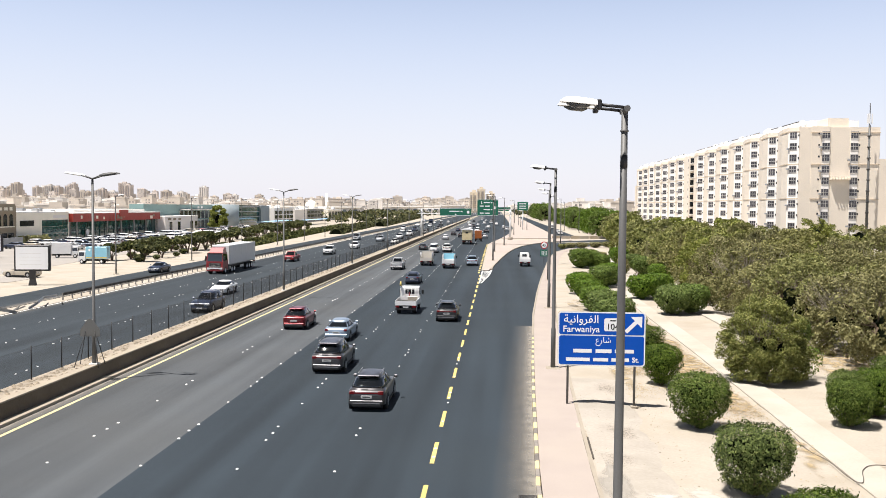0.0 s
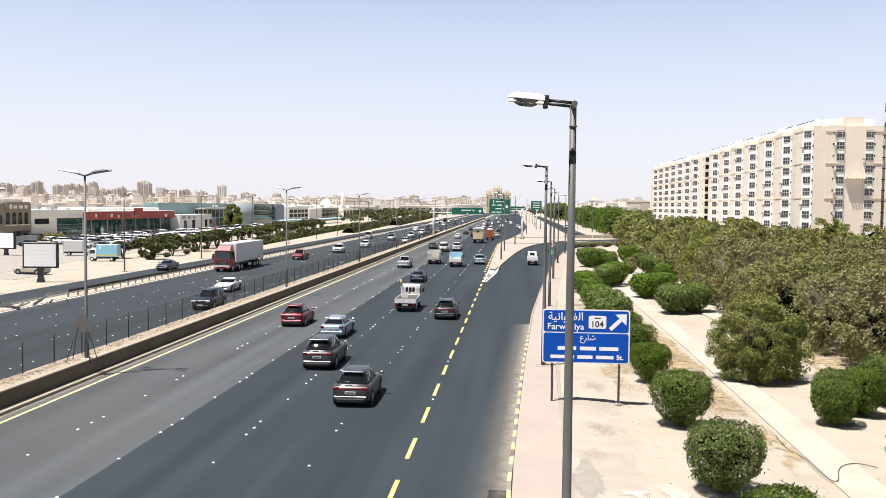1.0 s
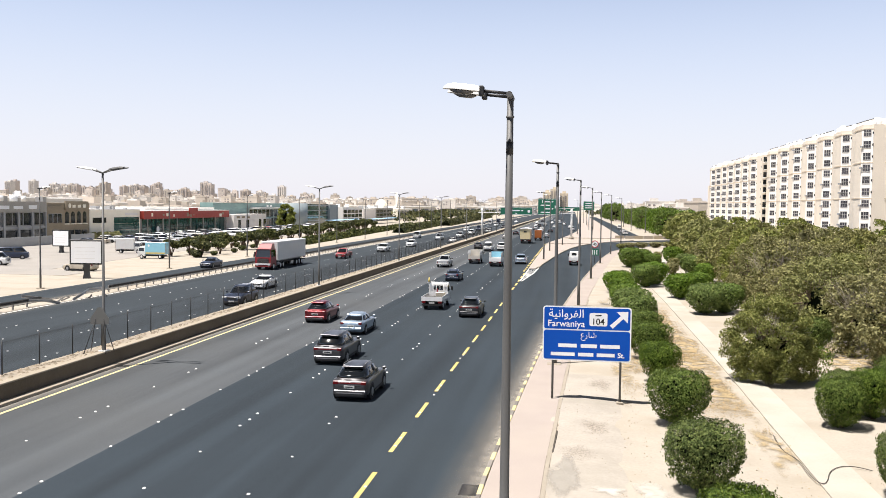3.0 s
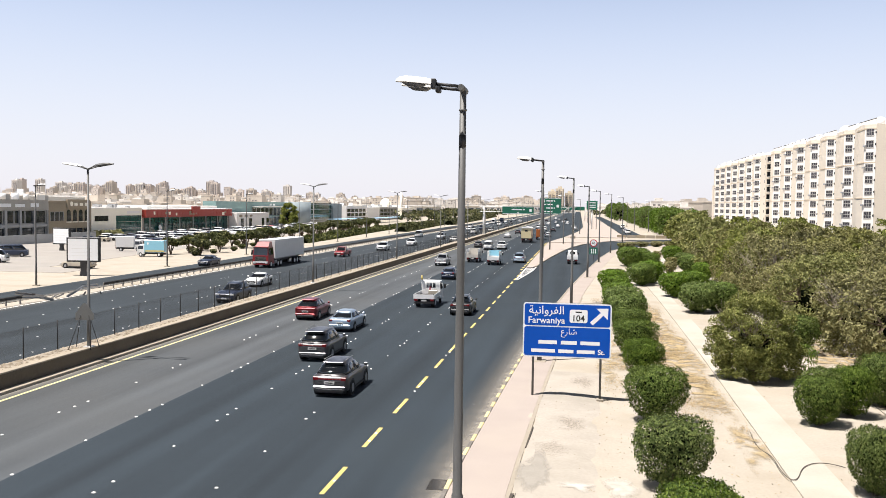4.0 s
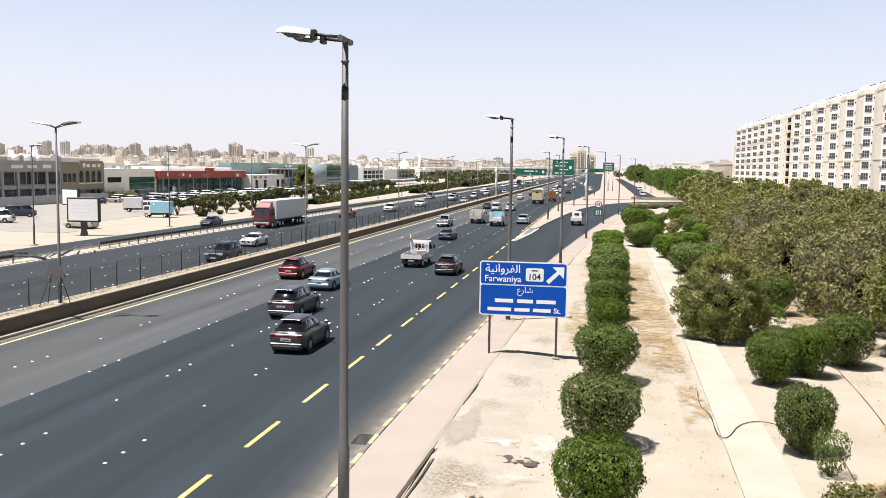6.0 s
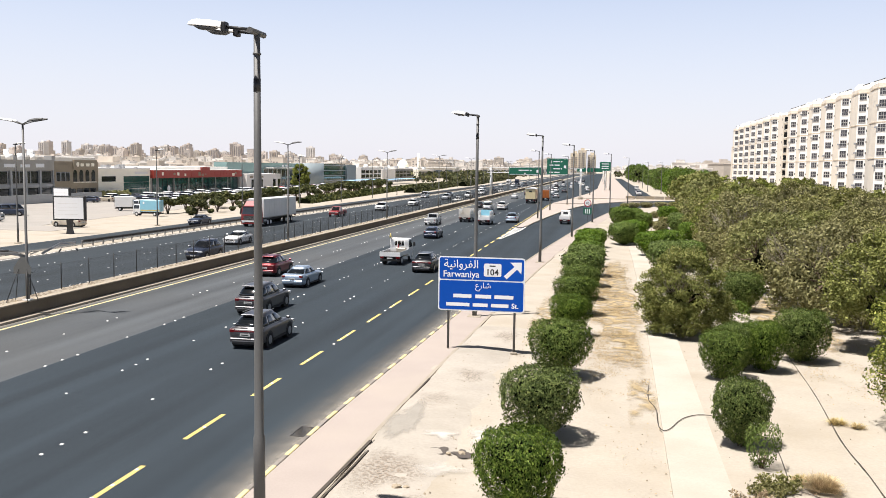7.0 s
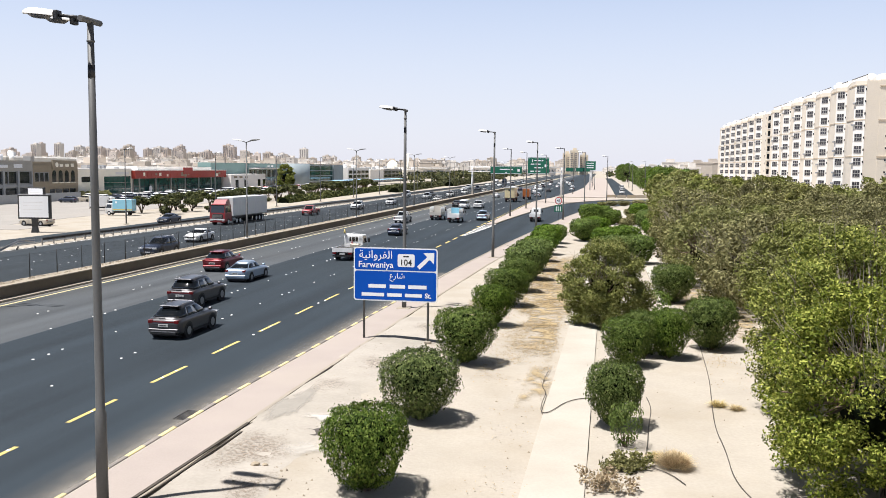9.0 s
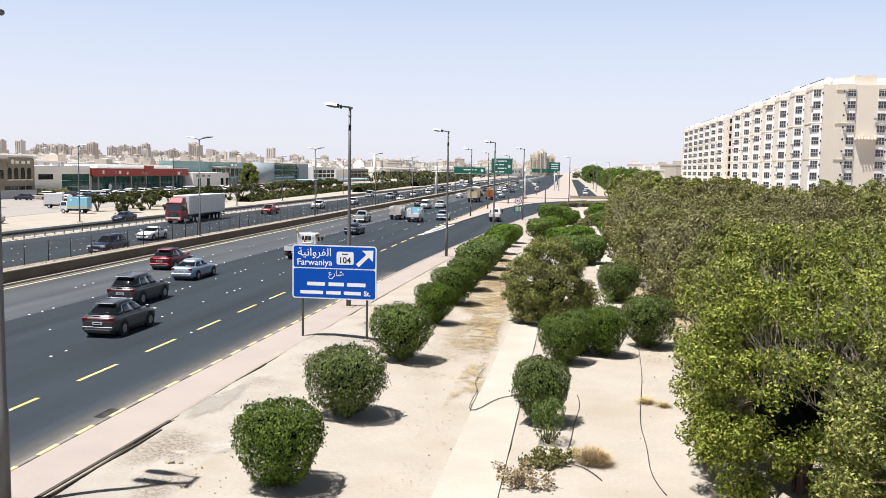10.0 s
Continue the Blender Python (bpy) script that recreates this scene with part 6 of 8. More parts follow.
def box_truck(cabc, boxc, label, L=6.4, W=2.1, H=3.0, stripe=None):
    t = thing("truck", pose(0, 0, 0), label, "truck")
    h, w = L / 2, W / 2
    cab_box(t, cabc, W * 0.92, h - 1.65, h, 0.5, 1.3, 2.2)
    part("chassis", boxes((-0.42, 0.42, -h + 0.1, h - 0.3, 0.45, 0.75)), PLASTIC, t)
    bx = part("cargo_box", boxes((-w, w, -h, h - 1.75, 0.85, H), bevel=0.03), boxc, t)
    part("door_seam", boxes((-0.01, 0.01, -h - 0.006, -h, 0.95, H - 0.08)), PLASTIC, bx)
    for s in (-1, 1):
        part("box_edge", boxes((*sorted((s * (w - 0.07), s * (w + 0.006))), -h - 0.008, -h + 0.06, 0.85, H)), ALU, bx)
        if stripe:
            part("stripe", boxes((*sorted((s * w, s * (w + 0.005))), -h + 0.1, h - 1.85, 0.95, 1.2)), stripe, bx, "yellow-green stripe")
            bm = tubes(([(s * w, 0.6, 2.45), (s * (w + 0.006), 0.6, 2.45)], 0.22), n=16)
            part("round_mark", bm, SIGNW, bx, "round pale mark")
    rear_lights(t, w, -h, 0.72)
    for s in (-1, 1):
        wheel(t, s * (w - 0.06), h - 0.85, 0.4, 0.24, POLE_W)
        wheel(t, s * (w - 0.06), -h + 1.3, 0.4, 0.4, POLE_W)
    return t


def lorry():
    t = thing("lorry", pose(0, 0, 0), "articulated lorry with a red cab and long white box trailer", "lorry")
    w, f = 1.25, 8.2
    cab = cab_box(t, SCARLET, 2.4, f - 2.3, f, 0.55, 1.75, 3.05, 0.16)
    part("wind_deflector", loft(bmesh.new(), [[(-1.0, f - 2.2, 3.0), (1.0, f - 2.2, 3.0), (1.0, f - 0.5, 3.0), (-1.0, f - 0.5, 3.0)], [(-0.9, f - 2.2, 3.75), (0.9, f - 2.2, 3.75), (0.9, f - 1.3, 3.7), (-0.9, f - 1.3, 3.7)]]), SCARLET, cab)
    part("sun_visor", boxes((-1.05, 1.05, f - 0.25, f + 0.1, 2.88, 2.98)), PLASTIC, cab)
    part("grille", boxes((-0.85, 0.85, f - 0.02, f + 0.045, 0.98, 1.55), bevel=0.015), PLASTIC, cab, "black front grille")
    for z in (1.12, 1.27, 1.42):
        part("grille_bar", boxes((-0.8, 0.8, f + 0.045, f + 0.06, z - 0.02, z + 0.02)), CHROME, cab)
    for sx in (-1, 1):
        part("headlight", boxes((*sorted((sx * 0.72, sx * 1.1)), f, f + 0.07, 0.6, 0.74), bevel=0.015), HEAD, t)
        part("mirror", boxes((*sorted((sx * 1.22, sx * 1.45)), f - 0.35, f - 0.2, 1.9, 2.6), bevel=0.03), PLASTIC, cab)
    part("white_bumper_bar", boxes((-1.1, 1.1, f + 0.05, f + 0.09, 0.75, 0.95)), WHITE_CAR, t)
    part("chassis", boxes((-0.5, 0.5, -7.6, f - 0.6, 0.7, 1.0)), PLASTIC, t)
    part("tractor_deck", boxes((-1.1, 1.1, f - 5.8, f - 2.3, 0.8, 1.05)), PLASTIC, t)
    bx = part("trailer_box", boxes((-w, w, -8.0, f - 2.75, 1.25, 4.0), bevel=0.04), WHITE_CAR, t, "white corrugated trailer box")
    for k in range(13):
        y = -7.6 + 1.0 * k
        for s in (-1, 1):
            part("side_rib", boxes((*sorted((s * w, s * (w + 0.012))), y, y + 0.06, 1.3, 3.95)), WHITE_CAR, bx)
    for s in (-1, 1):
        part("bottom_rail", boxes((*sorted((s * (w - 0.05), s * (w + 0.02))), -8.0, f - 2.75, 1.16, 1.27)), ALU, bx)
        for y in (f - 1.2, f - 4.2, f - 5.4, -3.6, -4.9, -6.2):
            wheel(t, s * 1.2, y, 0.5, 0.4, POLE_W)
        part("fuel_tank", tubes(([(s * 0.95, f - 3.7, 0.75), (s * 0.95, f - 2.6, 0.75)], 0.3), n=10), ALU, t)
    rear_lights(t, w, -8.0, 1.0)
    return t


def pickup(colour, label, L=5.3, W=1.85, roof=1.78, double=True):
    t = thing("pickup", pose(0, 0, 0), label, "pickup truck")
    h, w = L / 2, W / 2
    c0, c1 = (-0.45, 1.35) if double else (0.25, 1.4)
    part("body", shell([(h * 0.0 + c0 - 0.1, w, 0.34, 0.85, 1.1), (c1 - 0.1, w, 0.34, 0.85, 1.1), (c1 + 0.25, w, 0.34, 0.84, 1.06), (h - 0.35, w * 0.97, 0.36, 0.82, 1.0), (h, w * 0.84, 0.44, 0.74, 0.84)]), colour, t)
    z0, z1, w0, w1 = 1.06, roof, w * 0.92, w * 0.74
    foot = [(-w0, c0 - 0.1, z0), (w0, c0 - 0.1, z0), (w0, c1, z0), (-w0, c1, z0)]
    top = [(-w1, c0 + 0.12, z1 - 0.06), (w1, c0 + 0.12, z1 - 0.06), (w1, c1 - 0.75, z1 - 0.06), (-w1, c1 - 0.75, z1 - 0.06)]
    crown = [(x * 0.86, y + (0.1 if y < 0.3 else -0.1), z1) for x, y, z in top]
    cab = part("cabin", loft(bmesh.new(), [foot, top, crown]), colour, t)
    part("rear_window", pane(bmesh.new(), (foot[0], foot[1], top[1], top[0]), 0.08, 0.92, 0.15, 0.9, 0.006), GLASS_CAR, cab)
    part("windscreen", pane(bmesh.new(), (foot[2], foot[3], top[3], top[2]), 0.05, 0.95, 0.05, 0.95, 0.006), GLASS_CAR, cab)
    for q, f in (((foot[1], foot[2], top[2], top[1]), 0), ((foot[3], foot[0], top[0], top[3]), 1)):
        for a, b in ((0.08, 0.45), (0.5, 0.88)):
            if f:
                a, b = 1 - b, 1 - a
            part("side_window", pane(bmesh.new(), q, a, b, 0.12, 0.88, 0.006), GLASS_CAR, cab)
    bed = part("bed_floor", boxes((-w + 0.1, w - 0.1, -h + 0.05, c0 - 0.1, 0.55, 0.68)), PLASTIC, t, "dark bed liner")
    for a in ((-w, -w + 0.12, -h + 0.06, c0 - 0.1), (w - 0.12, w, -h + 0.06, c0 - 0.1), (-w, w, -h, -h + 0.06)):
        part("bed_side" if a[2] > -h else "tailgate", boxes((*a, 0.45, 1.08), bevel=0.02), colour, bed)
    part("rear_bumper", boxes((-w, w, -h - 0.12, -h + 0.02, 0.4, 0.58), bevel=0.03), CHROME, t, "bright rear bumper")
    lamps_and_plates(t, L, W, 0.9, 0.82, True)
    for s in (-1, 1):
        part("mirror", boxes((*sorted((s * (w + 0.02), s * (w + 0.22))), c1 - 0.45, c1 - 0.3, 1.1, 1.28), bevel=0.03), PLASTIC, t)
        for y in (-h + 1.15, h - 0.95):
            part("wheel_arch", tubes(([(s * (w - 0.2), y, 0.42), (s * (w + 0.004), y, 0.42)], 0.47), n=18), PLASTIC, t)
            wheel(t, s * (w + 0.012), y, 0.39)
    return t


def cabin_truck():
    """A lorry that carries a cream site cabin."""
    t = thing("truck", pose(0, 0, 0), "flat lorry loaded with a cream site cabin", "truck")
    cab_box(t, ORANGE, 2.3, 3.3, 5.2, 0.6, 1.6, 2.7)
    part("chassis", boxes((-0.5, 0.5, -4.6, 4.6, 0.6, 0.95)), PLASTIC, t)
    part("flat_bed", boxes((-1.25, 1.25, -4.7, 3.1, 0.95, 1.15)), RAIL, t)
    cb = part("site_cabin", boxes((-1.28, 1.28, -4.5, 2.9, 1.152, 3.75), bevel=0.03), CREAM_CAR, t, "cream panelled cabin")
    bm = loft(bmesh.new(), [[(-1.42, y, 3.75), (1.42, y, 3.75), (1.42, y, 3.85), (0, y, 4.12), (-1.42, y, 3.85)] for y in (-4.65, 3.0)])
    part("roof", bm, WHITE_CAR, cb, "shallow white roof")
    part("window", boxes((-0.35, 0.35, -4.52, -4.498, 2.9, 3.3)), INK, cb)
    for k in range(5):
        part("panel_joint", boxes((-1.0 + 0.5 * k - 0.008, -1.0 + 0.5 * k + 0.008, -4.506, -4.5, 1.2, 2.8)), BEIGE_CAR, cb)
    rear_lights(t, 1.2, -4.7, 0.85)
    for s in (-1, 1):
        for y in (-3.2, -2.0, 4.2):
            wheel(t, s * 1.2, y, 0.48, 0.4, ORANGE)
    return t


def drive(ob, x, y, back=False, turn=0.0):
    ob.matrix_basis = pose(x, y, 0.006, 0, 0, (180 if back else 0) + turn)
    return ob


PAINTS = (WHITE_CAR, SILVER_CAR, BLUE_CAR, GREY_CAR, RED_CAR, BLACK_CAR, NAVY_CAR, BEIGE_CAR, SKYBLUE, ORANGE, SCARLET)


def again(ob, x, y, z, turn, colour=None, label=""):
    """A copy of a vehicle in another colour, at another place."""
    c = copy_thing(ob, pose(x, y, z, 0, 0, turn))
    if label:
        c["label"] = label
    for o in c.children_recursive:
        if colour and o.type == "MESH" and o.data.materials[0] in PAINTS:
            o.material_slots[0].link = "OBJECT"
            o.material_slots[0].material = colour
    return c


# plainer cars for the car park and the distance
HATCH, SEDAN_P, SUV_P = (car(k, WHITE_CAR, "white car parked in rows before the shops", "car", "cars in the car park", True) for k in ("hatch", "sedan", "big_suv"))
for i, c in enumerate((HATCH, SEDAN_P, SUV_P)):
    c.matrix_basis = pose(-99, 203 + 6 * i, -0.024, 0, 0, 84)
# traffic away from the camera
SUV_GREY = drive(car("suv", GREY_CAR, "dark grey compact suv driving in traffic"), -7.6, 43.0)
WAGON = drive(car("big_suv", GREY_CAR, "dark grey tall suv driving in traffic"), -11.3, 52.2)
SEDAN = drive(car("sedan", BLUE_CAR, "silver-blue saloon car driving in traffic"), -13.0, 64.2)
again(SUV_GREY, -17.4, 69.6, 0.006, 0, RED_CAR, "dark red suv driving beside the median")
again(SUV_GREY, -5.7, 75.8, 0.006, 0, BLACK_CAR, "black suv driving beside the yellow dashes")
drive(small_truck(WHITE_CAR, "white open lorry with a yellow beacon and a traffic cone", "frame"), -9.7, 81.2)
again(SEDAN, -12.1, 111.3, 0.006, 0, NAVY_CAR, "dark blue saloon car driving in traffic")
PICK = drive(pickup(SILVER_CAR, "silver double-cab pickup with a dark bed"), -17.0, 136)
drive(small_truck(WHITE_CAR, "white open lorry with high lattice sides", "lattice", None, DUSTY), -13.2, 146.2)
drive(small_truck(WHITE_CAR, "white open lorry with lattice sides and a blue headboard", "lattice", SKYBLUE), -9.2, 140.4)
VAN = drive(car("van", WHITE_CAR, "white minibus driving in traffic", "van"), -14.9, 186)
again(WAGON, -12.4, 191, 0.006, 0, WHITE_CAR, "white suv driving in traffic")
again(SUV_GREY, -5.6, 147, 0.006, 0, BLUE_CAR, "silver-blue suv near the exit")
drive(cabin_truck(), -9.4, 232)
drive(box_truck(ORANGE, ORANGE, "orange tipper lorry ahead of the cabin"), -6.9, 252)
drive(small_truck(WHITE_CAR, "small white open lorry in the exit lane", "sides", L=4.9, W=1.75), 3.2, 147)
again(SEDAN, -18.2, 197, 0.006, 0, BLACK_CAR, "black saloon car driving beside the median")
for k, (x, y, c) in enumerate(((-15.3, 440, WHITE_CAR), (-11.6, 455, WHITE_CAR), (-8.8, 310, WHITE_CAR), (-5.6, 335, GREY_CAR), (-12.9, 372, SILVER_CAR), (-16.5, 300, GREY_CAR), (-5.2, 520, WHITE_CAR), (-9.2, 590, SILVER_CAR), (-12.9, 650, WHITE_CAR), (-16.5, 560, BLACK_CAR), (-2.0, 470, WHITE_CAR), (1.5, 400, WHITE_CAR), (2.5, 360, SILVER_CAR), (-17.0, 262, WHITE_CAR), (-13.0, 281, BLACK_CAR), (-5.4, 275, SILVER_CAR), (-9.3, 345, WHITE_CAR), (-17.0, 345, NAVY_CAR), (-12.9, 415, BLACK_CAR), (-5.6, 405, WHITE_CAR), (-16.8, 480, WHITE_CAR), (-9.0, 500, WHITE_CAR), (-5.2, 620, BLACK_CAR))):
    tagged(again(SEDAN_P if k % 2 else SUV_P, x, y, 0.006, 0, c, "far car driving along the main road"), group="far traffic")
# oncoming traffic
drive(lorry(), -41.2, 128.5, True)
again(WAGON, -28.2, 79, 0.006, 180, NAVY_CAR, "dark blue large suv oncoming beside the fence")
again(SEDAN, -31.7, 94.8, 0.006, 180, WHITE_CAR, "white saloon car oncoming on the opposite carriageway")
again(PICK, -37.6, 151.5, 0.006, 180, SCARLET, "red pickup oncoming on the opposite carriageway")
again(WAGON, -35.4, 174.6, 0.006, 180, WHITE_CAR, "white suv oncoming on the opposite carriageway")
again(SUV_GREY, -34.2, 199, 0.006, 180, WHITE_CAR, "white suv oncoming on the opposite carriageway")
again(VAN, -42.3, 252, 0.006, 180, WHITE_CAR, "white minibus oncoming on the opposite carriageway")
for k, (x, y, c) in enumerate(((-34.0, 241, SILVER_CAR), (-28.0, 225, WHITE_CAR), (-30.8, 290, WHITE_CAR), (-37.4, 330, WHITE_CAR), (-41, 365, SILVER_CAR), (-27.6, 385, GREY_CAR), (-34, 420, WHITE_CAR), (-30.8, 520, WHITE_CAR), (-37.4, 560, SILVER_CAR), (-38.0, 268, BLACK_CAR), (-31.0, 262, WHITE_CAR), (-27.8, 318, WHITE_CAR), (-34.2, 345, NAVY_CAR), (-41.0, 430, WHITE_CAR), (-31.0, 455, GREY_CAR), (-37.4, 495, WHITE_CAR))):
    tagged(again(SEDAN_P if k % 2 else SUV_P, x, y, 0.006, 180, c, "far car oncoming on the opposite carriageway"), group="far traffic")
WBOX = drive(box_truck(WHITE_CAR, WHITE_CAR, "white box lorry oncoming"), -41.5, 470, True)
again(WBOX, -38, 480, 0.006, 180, NAVY_CAR, "dark lorry oncoming far away")
again(SEDAN, -50.4, 123.4, -0.012, 180, NAVY_CAR, "dark blue saloon car on the service road")
again(SEDAN, -64.6, 112, -0.018, 84, BEIGE_CAR, "beige saloon car on the side street")
again(SUV_GREY, 21.5, 320, 0.006, 0, WHITE_CAR, "white suv on the frontage road")
again(VAN, 23.5, 400, 0.006, 0, WHITE_CAR, "white van on the frontage road")
again(SEDAN, 22.0, 345, 0.006, 0, SILVER_CAR, "silver car on the frontage road")
# parked
drive(box_truck(WHITE_CAR, SKYBLUE, "parked lorry with a sky-blue cargo box", stripe=PAINT_Y), -67.8, 139.5, turn=98).matrix_basis = pose(-67.8, 139.5, -0.024, 0, 0, 98) @ Matrix.Diagonal((0.84, 0.74, 0.92, 1))
again(WBOX, -79.5, 153, -0.024, -70, None, "parked white box lorry").scale = (0.85, 0.7, 0.92)
again(VAN, -82.3, 118, -0.024, -80, WHITE_CAR, "white van parked on the sand lot")
again(VAN, -88.0, 131, -0.024, -60, NAVY_CAR, "dark blue van parked by the shops")
again(VAN, -95.0, 196, -0.024, -75, WHITE_CAR, "white van parked by the shops")
rng = random.Random(31)
for k in range(76):
    y = 182 + 4.7 * (k % 38) + rng.uniform(-0.5, 0.5)
    row = k // 38
    x = (-92 if row else -105) - (0.03 if row else 0.0) * (y - 180) + rng.uniform(-0.6, 0.6)
    col = rng.choice((WHITE_CAR, WHITE_CAR, WHITE_CAR, SILVER_CAR, GREY_CAR, BLACK_CAR, NAVY_CAR, SILVER_CAR, WHITE_CAR, WHITE_CAR, RED_CAR, BEIGE_CAR))
    nm = {WHITE_CAR: "white", SILVER_CAR: "silver", GREY_CAR: "dark grey", BLACK_CAR: "black", NAVY_CAR: "dark blue", RED_CAR: "dark red", BEIGE_CAR: "beige"}[col]
    src = rng.choice((HATCH, SEDAN_P, SUV_P))
    c = again(src, x, y, -0.024, 90 + rng.uniform(-5, 5) + 180 * rng.randrange(2), col, nm + " car parked in rows before the shops")
    tagged(c, group="cars in the car park")

# ---- buildings ----
BEIGE = shade("beige_render", (0.72, 0.65, 0.555), 0.9, var=0.06, big=0.15, fine=3, stain=(0.71, 0.645, 0.55), stain_amount=0.5, spec=0.2, tone=1.0)
OFFWHITE = shade("white_render", (0.81, 0.78, 0.745), 0.9, var=0.05, big=0.2, fine=4, spec=0.2, tone=1.0)
CREAM = shade("cream_render", (0.90, 0.85, 0.73), 0.9, var=0.06, big=0.3, fine=5, spec=0.2, tone=1.0)
GREYST = shade("grey_cladding", (0.47, 0.45, 0.41), 0.8, var=0.1, big=0.4, fine=6, spec=0.3)
BROWN = shade("brown_render", (0.42, 0.355, 0.26), 0.9, var=0.12, big=0.3, fine=6, spec=0.2)
GLASS_D = shade("dark_window_glass", (0.02, 0.027, 0.033), 0.08, var=0.2, big=0.3, fine=2, spec=0.7)
GLASS_A = shade("grey_curtained_glass", (0.075, 0.072, 0.085), 0.12, var=0.3, big=0.5, fine=3, spec=0.6, spread=0.3)
GLASS_T = shade("teal_glass", (0.02, 0.10, 0.09), 0.08, var=0.2, big=0.3, fine=2, spec=0.8)
GLASS_B = shade("blue_grey_glass", (0.20, 0.24, 0.27), 0.12, var=0.15, big=0.3, fine=2, spec=0.8)
TEALW = shade("teal_cladding", (0.24, 0.38, 0.37), 0.6, var=0.08, big=0.3, fine=4)
FASCIA = shade("red_fascia", (0.45, 0.050, 0.030), 0.55, var=0.1, big=0.5, fine=5)
ROOFW = shade("pale_roof", (0.82, 0.80, 0.76), 0.85, var=0.1, big=0.4, fine=4, tone=1.0)
METALG = shade("corrugated_grey", (0.46, 0.47, 0.48), 0.5, 0.3, var=0.1, big=0.4, fine=4)
TOWERG = shade("blue_grey_panels", (0.36, 0.42, 0.45), 0.7, var=0.1, big=0.4, fine=4, spec=0.2)
LEDGE = shade("tan_ledge", (0.56, 0.47, 0.36), 0.9, var=0.08, big=0.3, fine=4, spec=0.2, tone=1.0)
# Window tone lifted towards pale: distance haze put into the colour.
FAR_GLASS = shade("haze_lifted_windows", (0.34, 0.315, 0.31), 0.6, var=0.15, big=0.05, fine=0.6, spec=0.2)
FRAMEW = shade("pale_window_frame", (0.55, 0.54, 0.52), 0.6, var=0.05)
# Town wall colours, lightened so that they carry the distance haze.
TOWNS = [shade("town_haze_" + n, c, 0.9, var=0.12, big=0.04, fine=0.5, spread=0.26, island=True, spec=0.2, tone=0.95)
         for n, c in (("sand", (0.62, 0.56, 0.49)), ("pale", (0.76, 0.72, 0.67)), ("pink", (0.66, 0.595, 0.54)))]


